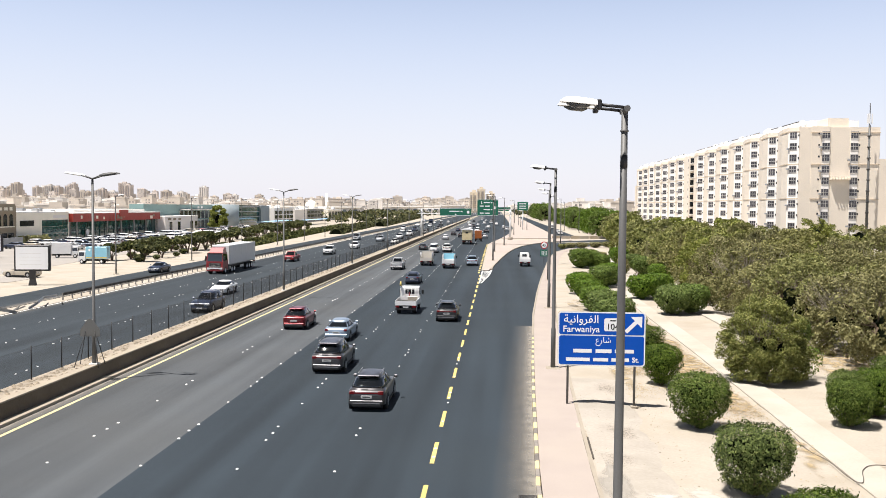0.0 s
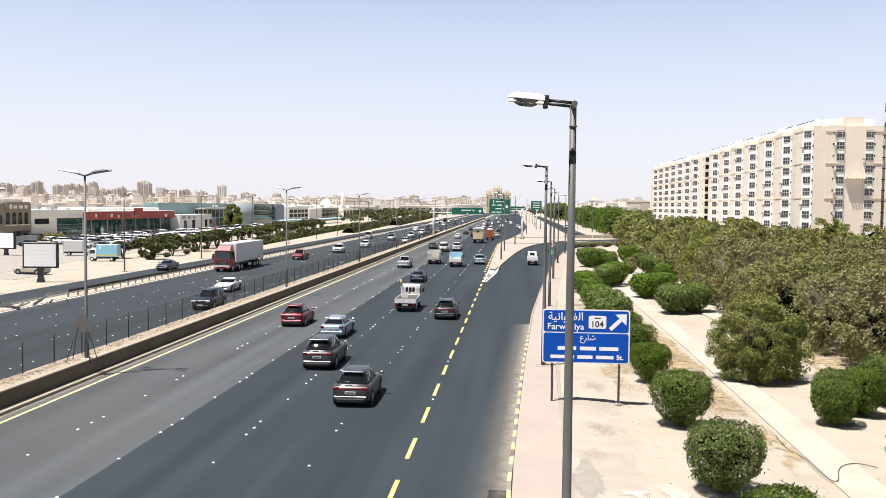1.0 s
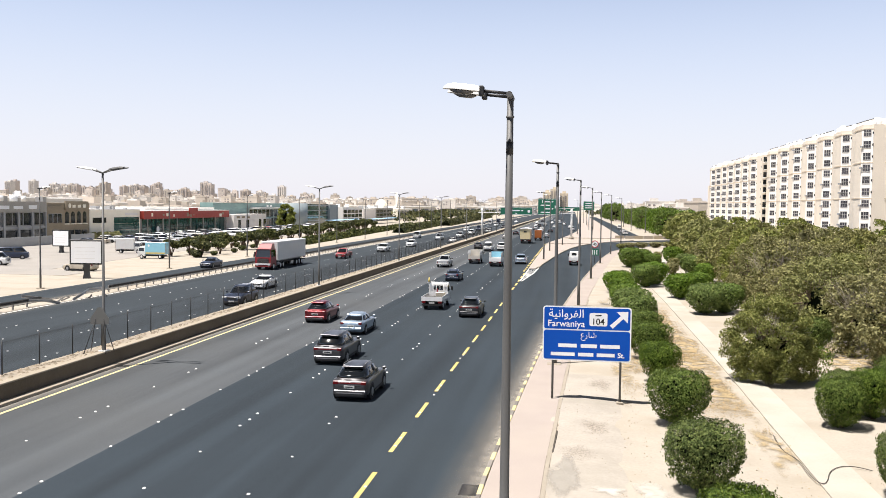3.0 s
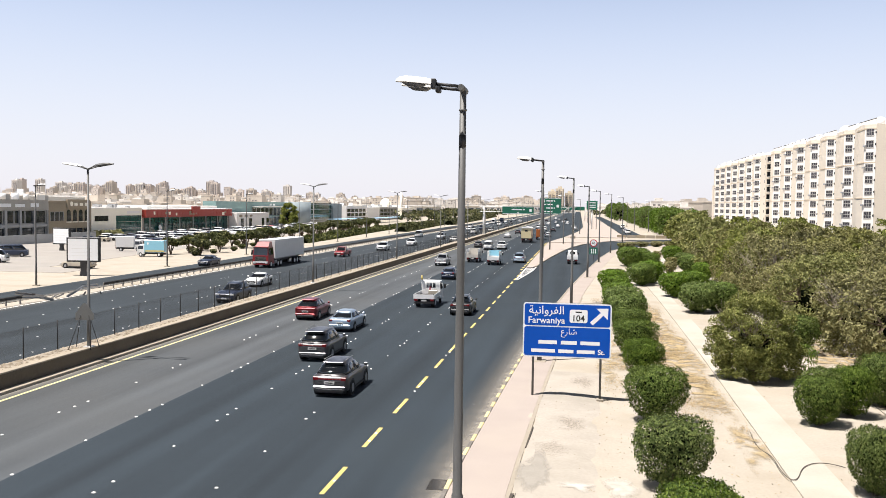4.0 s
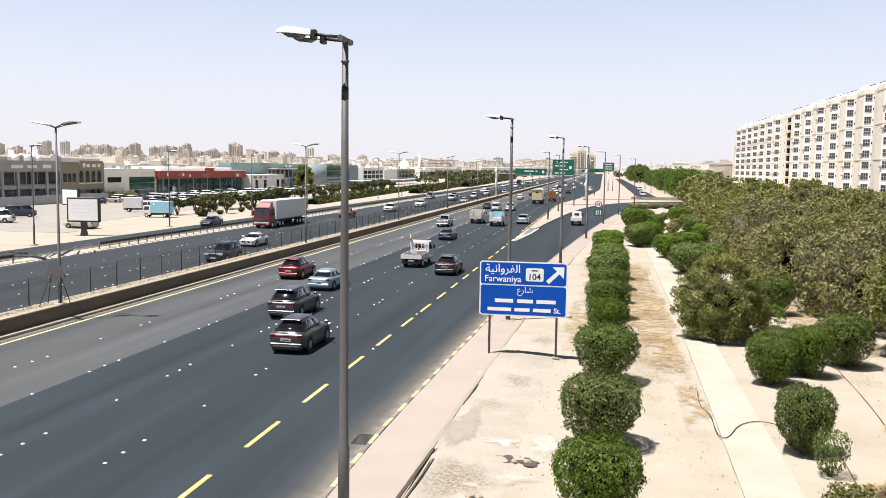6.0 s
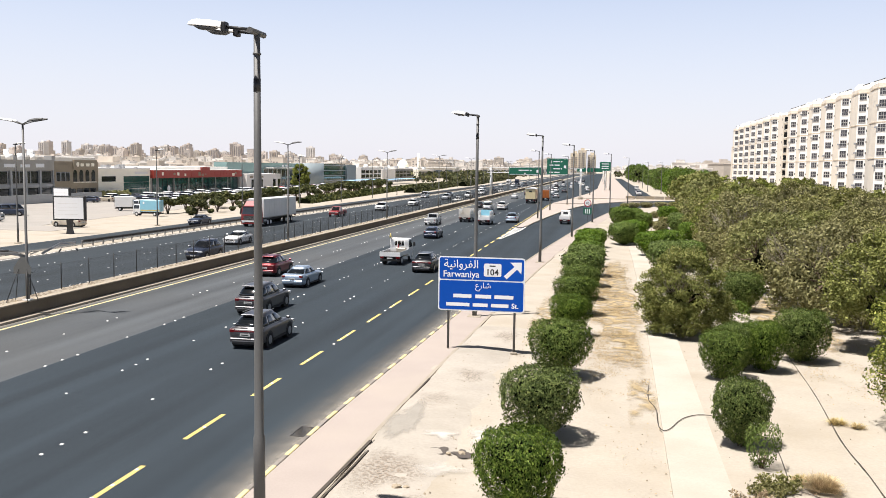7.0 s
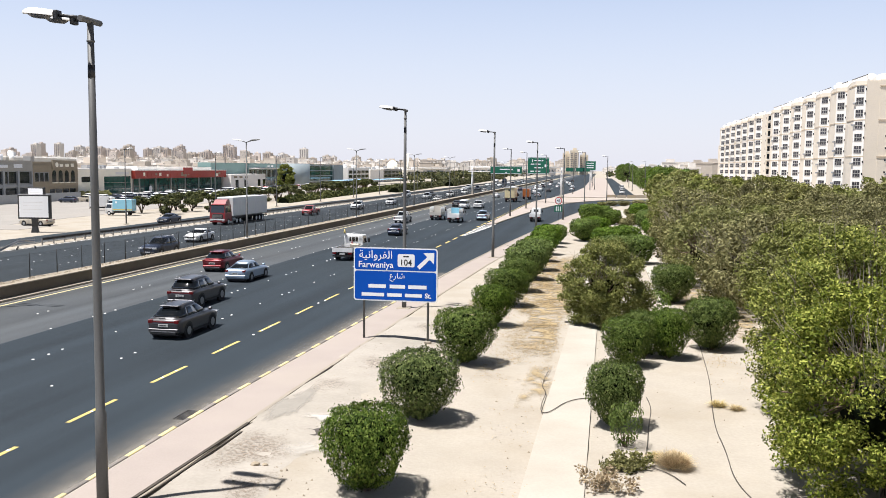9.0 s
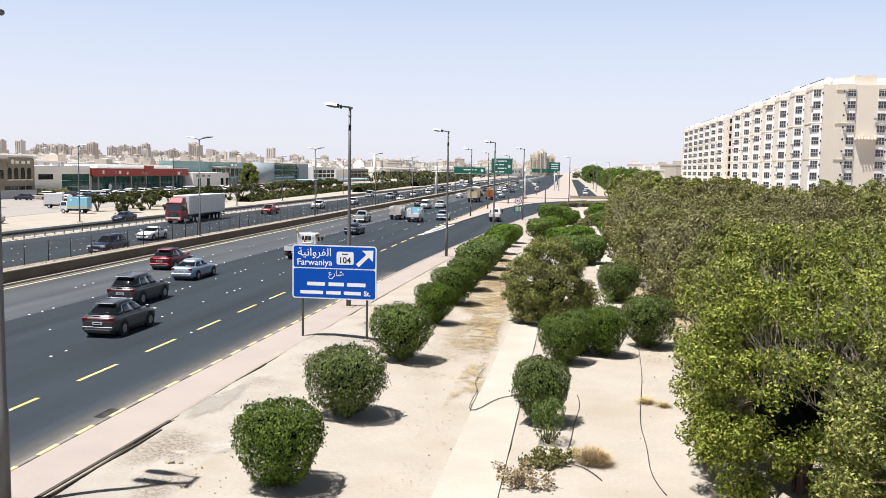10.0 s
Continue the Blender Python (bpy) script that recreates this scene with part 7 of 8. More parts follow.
def apartment():
    """Nine-storey block: saw-toothed long front, flat end wall with two window stacks."""
    t = thing("apartment_building", pose(82, 249, 0), "long beige and white nine-storey apartment block with saw-tooth bays", "apartment building")
    H, step, bays, D = 32.4, 18.6, 7, 3.4
    pane_me, frame_me = bpy.data.meshes.new("pane"), bpy.data.meshes.new("window_frame")
    bm = boxes((-1.45, 1.45, 0.0, 0.02, -0.92, 0.92))
    bm.to_mesh(pane_me)
    bm.free()
    pane_me.materials.append(GLASS_A)
    xs, zs = (-1.6, -1.46, -0.55, -0.43, 0.43, 0.55, 1.46, 1.6), (-1.07, -0.93, -0.06, 0.06, 0.93, 1.07)
    bm = bmesh.new()
    vs = {(i, j, k): bm.verts.new((x, y, z)) for i, x in enumerate(xs) for j, z in enumerate(zs) for k, y in enumerate((-0.07, 0.03))}
    bars = {(i, j) for i in range(7) for j in range(5) if i % 2 == 0 or j % 2 == 0}
    for i, j in bars:
        bm.faces.new([vs[i + a, j + b, 0] for a, b in ((0, 0), (1, 0), (1, 1), (0, 1))])
        for (di, dj), e in (((-1, 0), ((0, 0), (0, 1))), ((1, 0), ((1, 1), (1, 0))), ((0, -1), ((1, 0), (0, 0))), ((0, 1), ((0, 1), (1, 1)))):
            if (i + di, j + dj) not in bars:
                (a, b), (c, d) = e
                bm.faces.new((vs[i + a, j + b, 0], vs[i + c, j + d, 0], vs[i + c, j + d, 1], vs[i + a, j + b, 1]))
    bmesh.ops.delete(bm, geom=[v for v in bm.verts if not v.link_faces], context="VERTS")
    bmesh.ops.recalc_face_normals(bm, faces=bm.faces)
    bm.to_mesh(frame_me)
    bm.free()
    frame_me.materials.append(FRAMEW)
    ac_me = bpy.data.meshes.new("air_conditioner")
    bm = boxes((-0.36, 0.36, -0.4, 0.0, -0.26, 0.26), bevel=0.03)
    bm.to_mesh(ac_me)
    bm.free()
    ac_me.materials.append(METALG)
    hole_me = bpy.data.meshes.new("small_window")
    bm = boxes((-0.42, 0.42, -0.02, 0.02, -0.5, 0.5))
    bm.to_mesh(hole_me)
    bm.free()
    hole_me.materials.append(GLASS_D)
    rn = random.Random(77)

    def window(m, s=1.0, small=True):
        f = place("window", frame_me, None, t)
        f.matrix_basis = m @ Matrix.Diagonal((s * 0.85, 1, s * 1.22, 1))
        place("pane", pane_me, None, f)
        if small:
            place("small_window", hole_me, None, t).matrix_basis = m @ pose(1.55, 0, -0.1) @ Matrix.Diagonal((0.4, 1, 0.6, 1))
        if rn.random() < 0.4:
            place("air_conditioner", ac_me, None, t).matrix_basis = m @ pose(-1.5 + rn.uniform(-0.05, 0.1), -0.02, rn.uniform(-0.6, 0.3))

    def wing(y0, n, top):
        back, D = 20.0, 2.2
        for b in range(n):
            y = y0 + b * step
            bm = loft(bmesh.new(), [[(0, y, z), (-D, y + D, z), (-D * 0.9, y + D + 6, z), (0, y + step, z), (back, y + step, z), (back, y, z)] for z in (0, top + 0.35)])
            part("bay_wall", bm, BEIGE, t, "beige projecting bay wall")
            bm = loft(bmesh.new(), [[(-0.03, y - 0.03, z), (-D - 0.03, y + D - 0.03, z), (-D, y + D, z), (0, y, z)] for z in (2.5, top - 1.2)])
            part("pale_strip", bm, OFFWHITE, t, "white slanted window strip")
            for fl in range(9):
                z = 5.2 + 3.18 * fl
                window(pose(-D * 0.52 - 0.05, y + D * 0.52 - 0.05, z, 0, 0, -45), 0.78)
            for z, hh in ((12.8, 0.28), (22.4, 0.28), (top - 1.0, 0.35)):
                bm = loft(bmesh.new(), [[(0, y - 0.12, q), (-D - 0.1, y + D - 0.06, q), (-D * 0.9 - 0.12, y + D + 6, q), (0, y + step - 0.4, q)] for q in (z, z + hh)])
                part("ledge", bm, LEDGE, t)
            for k in range(4):
                bm = bmesh.new()
                x, yy, r = rn.uniform(0.4, 2.2), y + 2 + (step - 4) * (k + rn.uniform(0, 0.7)) / 4, rn.uniform(0.6, 1.2)
                tube(bm, [(x, yy, top), (x, yy, top + 1.1 + r), (x, yy, top + 1.4 + r)], [r, r, r * 0.3], 10)
                part("water_tank", bm, SIGNW, t, "white roof tank")
            part("parapet", boxes((0.4, 0.7, y + 1.9, y + step - 2.2, top + 0.35, top + 1.9)), OFFWHITE, t)
            part("roof_rail", tubes(([(0.55, y + 2.0, top + 2.05), (0.55, y + step - 2.3, top + 2.05)], 0.16), n=5), POLE, t)

    # end wall: two wings with a set-back middle
    part("end_wall", boxes((D, 8.3, -0.1, 8, 0, H + 0.6)), BEIGE, t)
    part("end_wall", boxes((8.3, 13.9, 1.6, 10, 0, H + 3.0)), BEIGE, t)
    part("end_wall", boxes((13.9, 21.8, -0.1, 8, 0, H + 0.4)), BEIGE, t)
    part("pale_strip", boxes((6.2, 8.3, -0.16, -0.1, 2, H - 1)), OFFWHITE, t)
    part("pale_strip", boxes((13.9, 16.0, -0.16, -0.1, 2, H - 1)), OFFWHITE, t)
    part("core", boxes((8.6, 23.4, 8, 245, 0, H - 0.6)), BEIGE, t)
    for fl in range(9):
        z = 5.2 + 3.18 * fl
        window(pose(7.25, -0.2, z), 0.78, False)
        window(pose(14.95, -0.2, z), 0.78, False)
        for x in (5.4, 16.3):
            place("small_window", hole_me, None, t).matrix_basis = pose(x, -0.12, z + 0.4) @ Matrix.Diagonal((0.5, 1, 0.5, 1))
        for x in (9.0, 13.2):
            place("small_window", hole_me, None, t).matrix_basis = pose(x, 1.58, z + 0.2)
    for z in (12.8, 22.4, H - 1.2):
        part("ledge", boxes((D - 0.2, 8.3, -0.28, -0.1, z, z + 0.25)), LEDGE, t)
        part("ledge", boxes((13.9, 21.9, -0.28, -0.1, z, z + 0.25)), LEDGE, t)
    sh = part("sun_shade", boxes((8.4, 13.8, -1.4, 1.6, 18.2, 18.5)), BEIGE, t, "slatted concrete shade over the recess")
    for k in range(7):
        part("slat", boxes((8.6 + 0.8 * k, 8.85 + 0.8 * k, -1.9, 1.6, 18.5, 19.1)), BEIGE, sh)
    wing(0, bays, H)
    # stair recess between the wings
    y = bays * step
    part("stair_wall", boxes((3.2, 20, y, y + 9, 0, H - 0.5)), BEIGE, t)
    for fl in range(9):
        z = 4.4 + 3.18 * fl
        # Dark panels mark the openings and carry the deep recess's shade as colour.
        part("stair_opening", boxes((3.14, 3.2, y + 1.0, y + 8.4, z, z + 2.1)), GLASS_D, t)
        part("stair_opening", boxes((0.5, 2.8, y + 8.9, y + 9.0, z, z + 2.1)), GLASS_D, t)
        part("stair_balcony", boxes((0.3, 3.2, y + 3.6, y + 8.8, z - 0.35, z - 0.1)), OFFWHITE, t)
        place("small_window", hole_me, None, t).matrix_basis = pose(0.0, y + 11.0, z + 1.2, 0, 0, -90)
    part("end_wall", boxes((0, 18, y + 9, y + 22, 0, H + 0.4)), BEIGE, t)
    wing(y + 20, 7, H)
    part("end_wall", boxes((-0.5, 14, y + 152, y + 156, 0, H - 9)), BEIGE, t)
    part("roof_slab", boxes((6.5, 20, 10, 248, H + 0.36, H + 3.2)), ROOFW, t, "pale flat roof")
    return t


apartment()
mast = thing("radio_mast", pose(99.7, 246, 0), "slim steel antenna mast beside the apartment block", "mast")
part("pole", tubes(([(0, 0, 0), (0, 0, 33)], [0.42, 0.3]), n=8), POLE, mast)
part("tip", tubes(([(0, 0, 33), (0, 0, 39)], 0.12), n=6), DARKM, mast)
for a in range(3):
    c, s = math.cos(a * 2.1), math.sin(a * 2.1)
    part("antenna", boxes((c * 0.6 - 0.13, c * 0.6 + 0.13, s * 0.6 - 0.1, s * 0.6 + 0.1, 33.5, 36.2)), POLE_W, mast)
for k in range(10):
    part("step_ring", tubes(([(0, 0, 3 + 3.0 * k), (0, 0, 3.25 + 3.0 * k)], 0.55), n=8), DARKM, mast)
next_block = thing("apartment_building", pose(122, 300, 0), "neighbouring beige apartment block", "apartment building")
part("wall", boxes((0, 30, 0, 60, 0, 27)), BEIGE, next_block)
for fl in range(8):
    for k in range(6):
        part("window", boxes((1.5 + 4.8 * k, 3.3 + 4.8 * k, -0.05, 0.02, 3 + 3 * fl, 4.6 + 3 * fl)), GLASS_D, next_block)


def front(t, x, y0, y1, z0, z1, cols, rows, glass, trim, gap=0.18, proud=0.04, name="window"):
    """Windows on a shop front that faces +x, each in its own frame."""
    for c in range(cols):
        for r in range(rows):
            a, b = y0 + (y1 - y0) * c / cols + gap, y0 + (y1 - y0) * (c + 1) / cols - gap
            p, q = z0 + (z1 - z0) * r / rows + gap * 0.6, z0 + (z1 - z0) * (r + 1) / rows - gap * 0.6
            w = part(name, boxes((x, x + proud, a, b, p, q)), glass, t)
            part("frame", boxes((x, x + proud + 0.06, a - 0.09, a, p, q), (x, x + proud + 0.06, b, b + 0.09, p, q), (x, x + proud + 0.06, a - 0.09, b + 0.09, q, q + 0.09)), trim, w)


def roof_clutter(t, x0, x1, y0, y1, z, n, seed):
    rn = random.Random(seed)
    for k in range(n):
        x, y, s = rn.uniform(x0, x1), rn.uniform(y0, y1), rn.uniform(0.5, 1.2)
        if rn.random() < 0.6:
            part("roof_unit", boxes((x - s, x + s, y - s * 0.7, y + s * 0.7, z, z + s * 1.3)), METALG, t)
        else:
            part("water_tank", tubes(([(x, y, z), (x, y, z + 1.6)], s), n=10), SIGNW, t)


def sign_bars(t, x, y0, y1, z, h, n, material, seed):
    rn = random.Random(seed)
    y = y0
    for k in range(n):
        w = (y1 - y0) / n
        part("sign_bar", boxes((x, x + 0.08, y + w * 0.12, y + w * rn.uniform(0.6, 0.92), z, z + h * rn.uniform(0.7, 1.0))), material, t)
        y += w


X = -120.0
# grey two-storey shops
for y0, y1, nm in ((150, 168.5, "grey two-storey showroom with wide dark windows"), (168.6, 189, "grey two-storey shop building with framed glazing")):
    t = thing("shop_building", pose(0, 0, 0), nm, "shop building")
    part("wall", boxes((X - 22, X, y0, y1, -0.2, 9.3)), GREYST, t)
    part("fascia", boxes((X, X + 0.5, y0, y1, 7.0, 9.4)), GREYST, t)
    sign_bars(t, X + 0.5, y0 + 2, y1 - 2, 7.7, 0.9, 3, SIGNW, int(y0))
    front(t, X, y0 + 0.5, y1 - 0.5, 4.0, 6.9, 5, 1, GLASS_D, METALG)
    front(t, X, y0 + 0.5, y1 - 0.5, 0.2, 3.1, 4, 1, GLASS_D, METALG)
    part("floor_band", boxes((X, X + 0.35, y0, y1, 3.2, 3.8)), METALG, t)
    for k in range(5):
        y = y0 + (y1 - y0) * k / 4
        part("pier", boxes((X, X + 0.45, max(y0, y - 0.35), min(y1, y + 0.35), -0.1, 7.0)), METALG, t)
    roof_clutter(t, X - 18, X - 3, y0 + 2, y1 - 2, 9.3, 7, int(y1))
# brown shop with arched windows
t = thing("shop_building", pose(0, 0, 0), "brown two-storey shop with tall arched windows", "shop building")
part("wall", boxes((X - 22, X, 189.1, 208, -0.2, 9.2)), BROWN, t)
part("wall_bay", boxes((X, X + 0.4, 189.2, 195.5, -0.1, 8.4)), BROWN, t)
part("sign_board", boxes((X, X + 0.4, 197, 207, 7.4, 9.6)), BROWN, t)
sign_bars(t, X + 0.4, 199.5, 206.5, 8.0, 1.0, 3, CREAM, 4)
part("round_mark", tubes(([(X + 0.4, 198.6, 8.5), (X + 0.47, 198.6, 8.5)], 0.6), n=14), CREAM, t)
front(t, X + 0.4, 189.6, 195.2, 4.3, 6.6, 3, 1, GLASS_D, METALG)
front(t, X, 189.5, 207, 0.3, 2.6, 6, 1, GLASS_D, BROWN)
for k in range(4):
    y = 198 + 2.6 * k
    pts = [(y - 0.8, 4.2), (y + 0.8, 4.2)] + [(y + 0.8 * math.cos(a), 6.2 + 0.9 * math.sin(a)) for a in np.linspace(0, math.pi, 9)]
    w = part("arched_window", loft(bmesh.new(), [[(X, a, b) for a, b in pts], [(X + 0.05, a, b) for a, b in pts]]), GLASS_D, t)
    part("sill", boxes((X, X + 0.3, y - 1.0, y + 1.0, 3.9, 4.15)), CREAM, w)
roof_clutter(t, X - 18, X - 2, 191, 206, 9.2, 5, 9)
# cream shop with a teal glass wall
t = thing("shop_building", pose(0, 0, 0), "cream single-storey shop with a tall teal glass wall", "shop building")
part("wall", boxes((X - 20, X, 208.1, 234.4, -0.2, 7.3)), CREAM, t)
part("parapet", boxes((X - 20.1, X + 0.12, 208.1, 234.4, 7.3, 7.6)), OFFWHITE, t)
part("dark_window", boxes((X, X + 0.05, 209.6, 216.2, 4.0, 5.4)), GLASS_D, t)
for k in range(6):
    for r in range(3):
        part("glass_panel", boxes((X, X + 0.06, 220.2 + 2.28 * k, 222.4 + 2.28 * k, 0.2 + 1.75 * r, 1.88 + 1.75 * r)), GLASS_T, t)
part("sign_board", boxes((X, X + 0.06, 226, 233, 5.9, 6.6)), OFFWHITE, t)
roof_clutter(t, X - 16, X - 2, 210, 232, 7.3, 8, 2)
for k in range(5):
    bm = bmesh.new()
    blob(bm, (0, 0, 0.9), (1.1, 1.4, 1.0), k * 3.1, amp=0.6)
    tagged(part("bush", bm, LEAF_DUSK), "dusty green bush against the shop wall", "bush", "bushes by the shops").location = (X + 2.2, 206 + 2.9 * k, -0.1)
# red showroom
t = thing("showroom", pose(0, 0, 0), "glass showroom with a broad red fascia", "showroom")
part("wall", boxes((X - 24, X - 0.3, 234.5, 297, -0.2, 6.9)), GREYST, t)
part("fascia", boxes((X - 0.3, X + 1.2, 234.5, 297, 4.7, 7.0)), FASCIA, t, "bright red fascia")
part("roof_edge", boxes((X - 24, X + 1.3, 234.5, 297, 7.0, 7.2)), ROOFW, t)
part("roof_block", boxes((X - 20, X - 4, 245, 296, 7.2, 8.1)), ROOFW, t)
rn = random.Random(14)
for k in range(24):
    y = 239 + 2.35 * k
    part("fascia_panel", boxes((X + 1.2, X + 1.26, y, y + rn.uniform(0.8, 2.2), 4.9 + rn.uniform(0, 0.8), 5.7 + rn.uniform(0.2, 1.0))), rn.choice((FASCIA, CREAM, BROWN, FASCIA)), t)
front(t, X - 0.3, 236, 296, 0.0, 4.6, 20, 2, GLASS_T, DARKM, 0.06)
for k in range(7):
    part("column", tubes(([(X + 1.0, 237 + 9.6 * k, -0.1), (X + 1.0, 237 + 9.6 * k, 5.0)], 0.22), n=8), GREYST, t)
part("round_mark", tubes(([(X + 0.4, 244.5, 1.6), (X + 0.5, 244.5, 1.6)], 0.9), n=16), SIGNW, t)
part("sign_box", boxes((X + 1.2, X + 1.6, 264, 270, 5.9, 8.0)), FASCIA, t)
# white shop and teal hall
t = thing("shop_building", pose(0, 0, 0), "white low shop with small dark windows", "shop building")
part("wall", boxes((X - 16, X + 3, 297.1, 330, -0.2, 5.6)), OFFWHITE, t)
for y in (301, 309, 322, 327):
    part("window", boxes((X + 3, X + 3.06, y, y + 2.6, 0.3, 3.6)), GLASS_D, t)
sign_bars(t, X + 3, 299, 314, 4.2, 0.8, 3, BROWN, 8)
t = thing("shop_building", pose(0, 0, 0), "long teal-clad hall behind the white shop", "shop building")
part("wall", boxes((X - 10, X - 5, 297.5, 371, -0.2, 9.6)), TEALW, t)
part("parapet", boxes((X - 10, X - 4.8, 297.5, 371, 9.6, 9.8)), TEALW, t)
front(t, X - 5, 332, 371, 0.2, 7.5, 8, 2, GLASS_D, OFFWHITE, 0.5)
part("canopy", boxes((X - 5, X - 1, 333, 371, 7.6, 8.0)), OFFWHITE, t)
sign_bars(t, X - 5, 352, 360, 8.3, 0.9, 2, SIGNW, 3)
t = thing("office_building", pose(0, 0, 0), "low office with a pale round corner tower and dark glass", "office building")
bm = bmesh.new()
tube(bm, [(X - 3, 382, -0.2), (X - 3, 382, 10.0)], 6.4, 28)
part("round_tower", bm, TOWERG, t, "blue-grey ribbed round tower")
part("glass_wing", boxes((X - 10, X + 1, 386.5, 424, -0.2, 9.8)), GLASS_T, t)
for k in range(4):
    part("floor_band", boxes((X + 1, X + 1.3, 386.5, 424, 1.8 + 2.4 * k, 2.1 + 2.4 * k)), METALG, t)
part("link_wall", boxes((X - 12, X - 5, 371.2, 378, -0.2, 9.4)), TEALW, t)
part("end_block", boxes((X - 12, X + 2, 424.2, 440, -0.2, 9.6)), TOWERG, t)
for y0, y1, z, mt, rows, nm in ((442, 484, 8.0, OFFWHITE, 3, "white-framed shop building with dark glazing"), (487, 518, 7.0, OFFWHITE, 0, "plain white windowless hall by the car park"),
                                (519, 569, 7.6, GREYST, 3, "grey shop building with dark shop windows"), (585, 640, 7, CREAM, 1, "cream flat-roofed hall beside the road")):
    t = thing("shop_building", pose(0, 0, 0), nm, "shop building")
    part("wall", boxes((X - 14, X + 4, y0, y1, -0.2, z)), mt, t)
    part("parapet", boxes((X - 14.1, X + 4.1, y0, y1, z, z + 0.4)), ROOFW, t)
    if rows:
        front(t, X + 4, y0 + 0.5, y1 - 0.5, 0.3, z - 0.8, 5, rows, GLASS_D, mt, 0.5)
    roof_clutter(t, X - 11, X + 2, y0 + 2, y1 - 2, z + 0.4, 5, int(y0))
t = thing("shop_building", pose(0, 0, 0), "grey-brown hall behind the cream shop", "shop building")
part("wall", boxes((X - 40, X - 21, 208.4, 240, -0.2, 10.3)), GREYST, t)
part("parapet", boxes((X - 40.1, X - 20.9, 208.4, 240, 10.3, 10.7)), ROOFW, t)
roof_clutter(t, X - 38, X - 23, 210, 238, 10.7, 6, 31)
# a domed prayer hall behind the shops
t = thing("mosque", pose(X - 22, 640, 0), "small cream prayer hall with a dome and slim minaret", "mosque")
part("wall", boxes((-12, 12, 0, 20, -0.2, 8.5)), CREAM, t)
bm = bmesh.new()
tube(bm, [(0, 10, 8.4), (0, 10, 9.6), (0, 10, 11.2), (0, 10, 12.8), (0, 10, 13.8), (0, 10, 14.4)], [4.2, 4.4, 4.1, 3.0, 1.5, 0.1], 16)
part("dome", bm, CREAM, t, "smooth sand-coloured dome")
part("minaret", tubes(([(13.5, 3, -0.2), (13.5, 3, 19)], 0.9), n=10), CREAM, t)
for k in range(5):
    part("window", boxes((-9.4 + 4.2 * k, -7.8 + 4.2 * k, -0.06, 0.02, 2.5, 6.2)), GLASS_D, t)


def car_shade(x, y, length, label):
    """A cloth roof on leaning steel posts over a row of parked cars."""
    t = thing("car_shade", pose(x, y, 0), label, "car shade", "shades in the car park")
    for k in range(int(length / 6)):
        bm = bmesh.new()
        loft(bm, [[(-2.4, 6 * k, 2.3), (0, 6 * k, 2.75), (2.4, 6 * k, 2.5), (2.4, 6 * k, 2.44), (0, 6 * k, 2.69), (-2.4, 6 * k, 2.24)],
                  [(-2.4, 6 * k + 5.6, 2.3), (0, 6 * k + 5.6, 2.75), (2.4, 6 * k + 5.6, 2.5), (2.4, 6 * k + 5.6, 2.44), (0, 6 * k + 5.6, 2.69), (-2.4, 6 * k + 5.6, 2.24)]])
        part("canopy", bm, SHADE_B, t, "pale blue cloth")
        part("post", tubes(([(-2.6, 6 * k + 2.8, -0.1), (-2.6, 6 * k + 2.8, 1.6), (-1.6, 6 * k + 2.8, 2.4)], 0.07), n=6), POLE_W, t)


SHADE_B = shade("blue_shade_cloth", (0.30, 0.50, 0.68), 0.8, var=0.1, big=0.4, fine=4, tone=1.0)
car_shade(-104, 374, 48, "pale blue cloth car shade in the car park")
car_shade(-98, 424, 60, "pale blue cloth car shade in the car park")
green_tree = tree(71, 9000, LEAF_TREE, 0.3, 9.0, 4.2, 70, "leafy green street tree beside the white shop", 0, "")
green_tree.matrix_basis = pose(X + 9, 336, -0.1)
# low wall and hoarding before the grey shops
t = thing("boundary_wall", pose(0, 0, 0), "low grey block wall before the shops", "wall")
part("wall_run", boxes((-112, -111.6, 140, 196, -0.2, 1.9)), METALG, t)

# clipped trees and hedges along the car park


def topiary(seed):
    rn = random.Random(seed)
    t = thing("tree", pose(0, 0, 0), "small clipped tree with dark rounded crowns", "tree", "clipped trees by the car park")
    bm = bmesh.new()
    tops = []
    for k in range(4):
        a = 6.283 * k / 4 + rn.uniform(-0.5, 0.5)
        e = (math.cos(a) * rn.uniform(0.7, 1.3), math.sin(a) * rn.uniform(0.7, 1.3), rn.uniform(1.9, 2.7))
        tube(bm, [(0, 0, -0.1), (e[0] * 0.35, e[1] * 0.35, 1.0), e], [0.13, 0.1, 0.06], 6)
        tops.append(e)
    part("trunk", bm, BARK, t)
    r2 = np.random.default_rng(seed)
    pts, nrm = [], []
    for e in tops:
        d = sphere_dirs(260, r2)
        pts.append(np.array(e) + d * r2.uniform(0.7, 1.05, (260, 1)) * np.array([0.95, 0.95, 0.62]))
        nrm.append(d)
    leaf_mesh("crown", np.concatenate(pts), np.concatenate(nrm), 0.28, r2, LEAF_DUSK, t)
    # Dark blobs inside the crowns carry their inner shade as colour.
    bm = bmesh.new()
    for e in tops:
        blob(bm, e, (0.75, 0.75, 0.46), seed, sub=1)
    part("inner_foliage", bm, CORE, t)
    return t


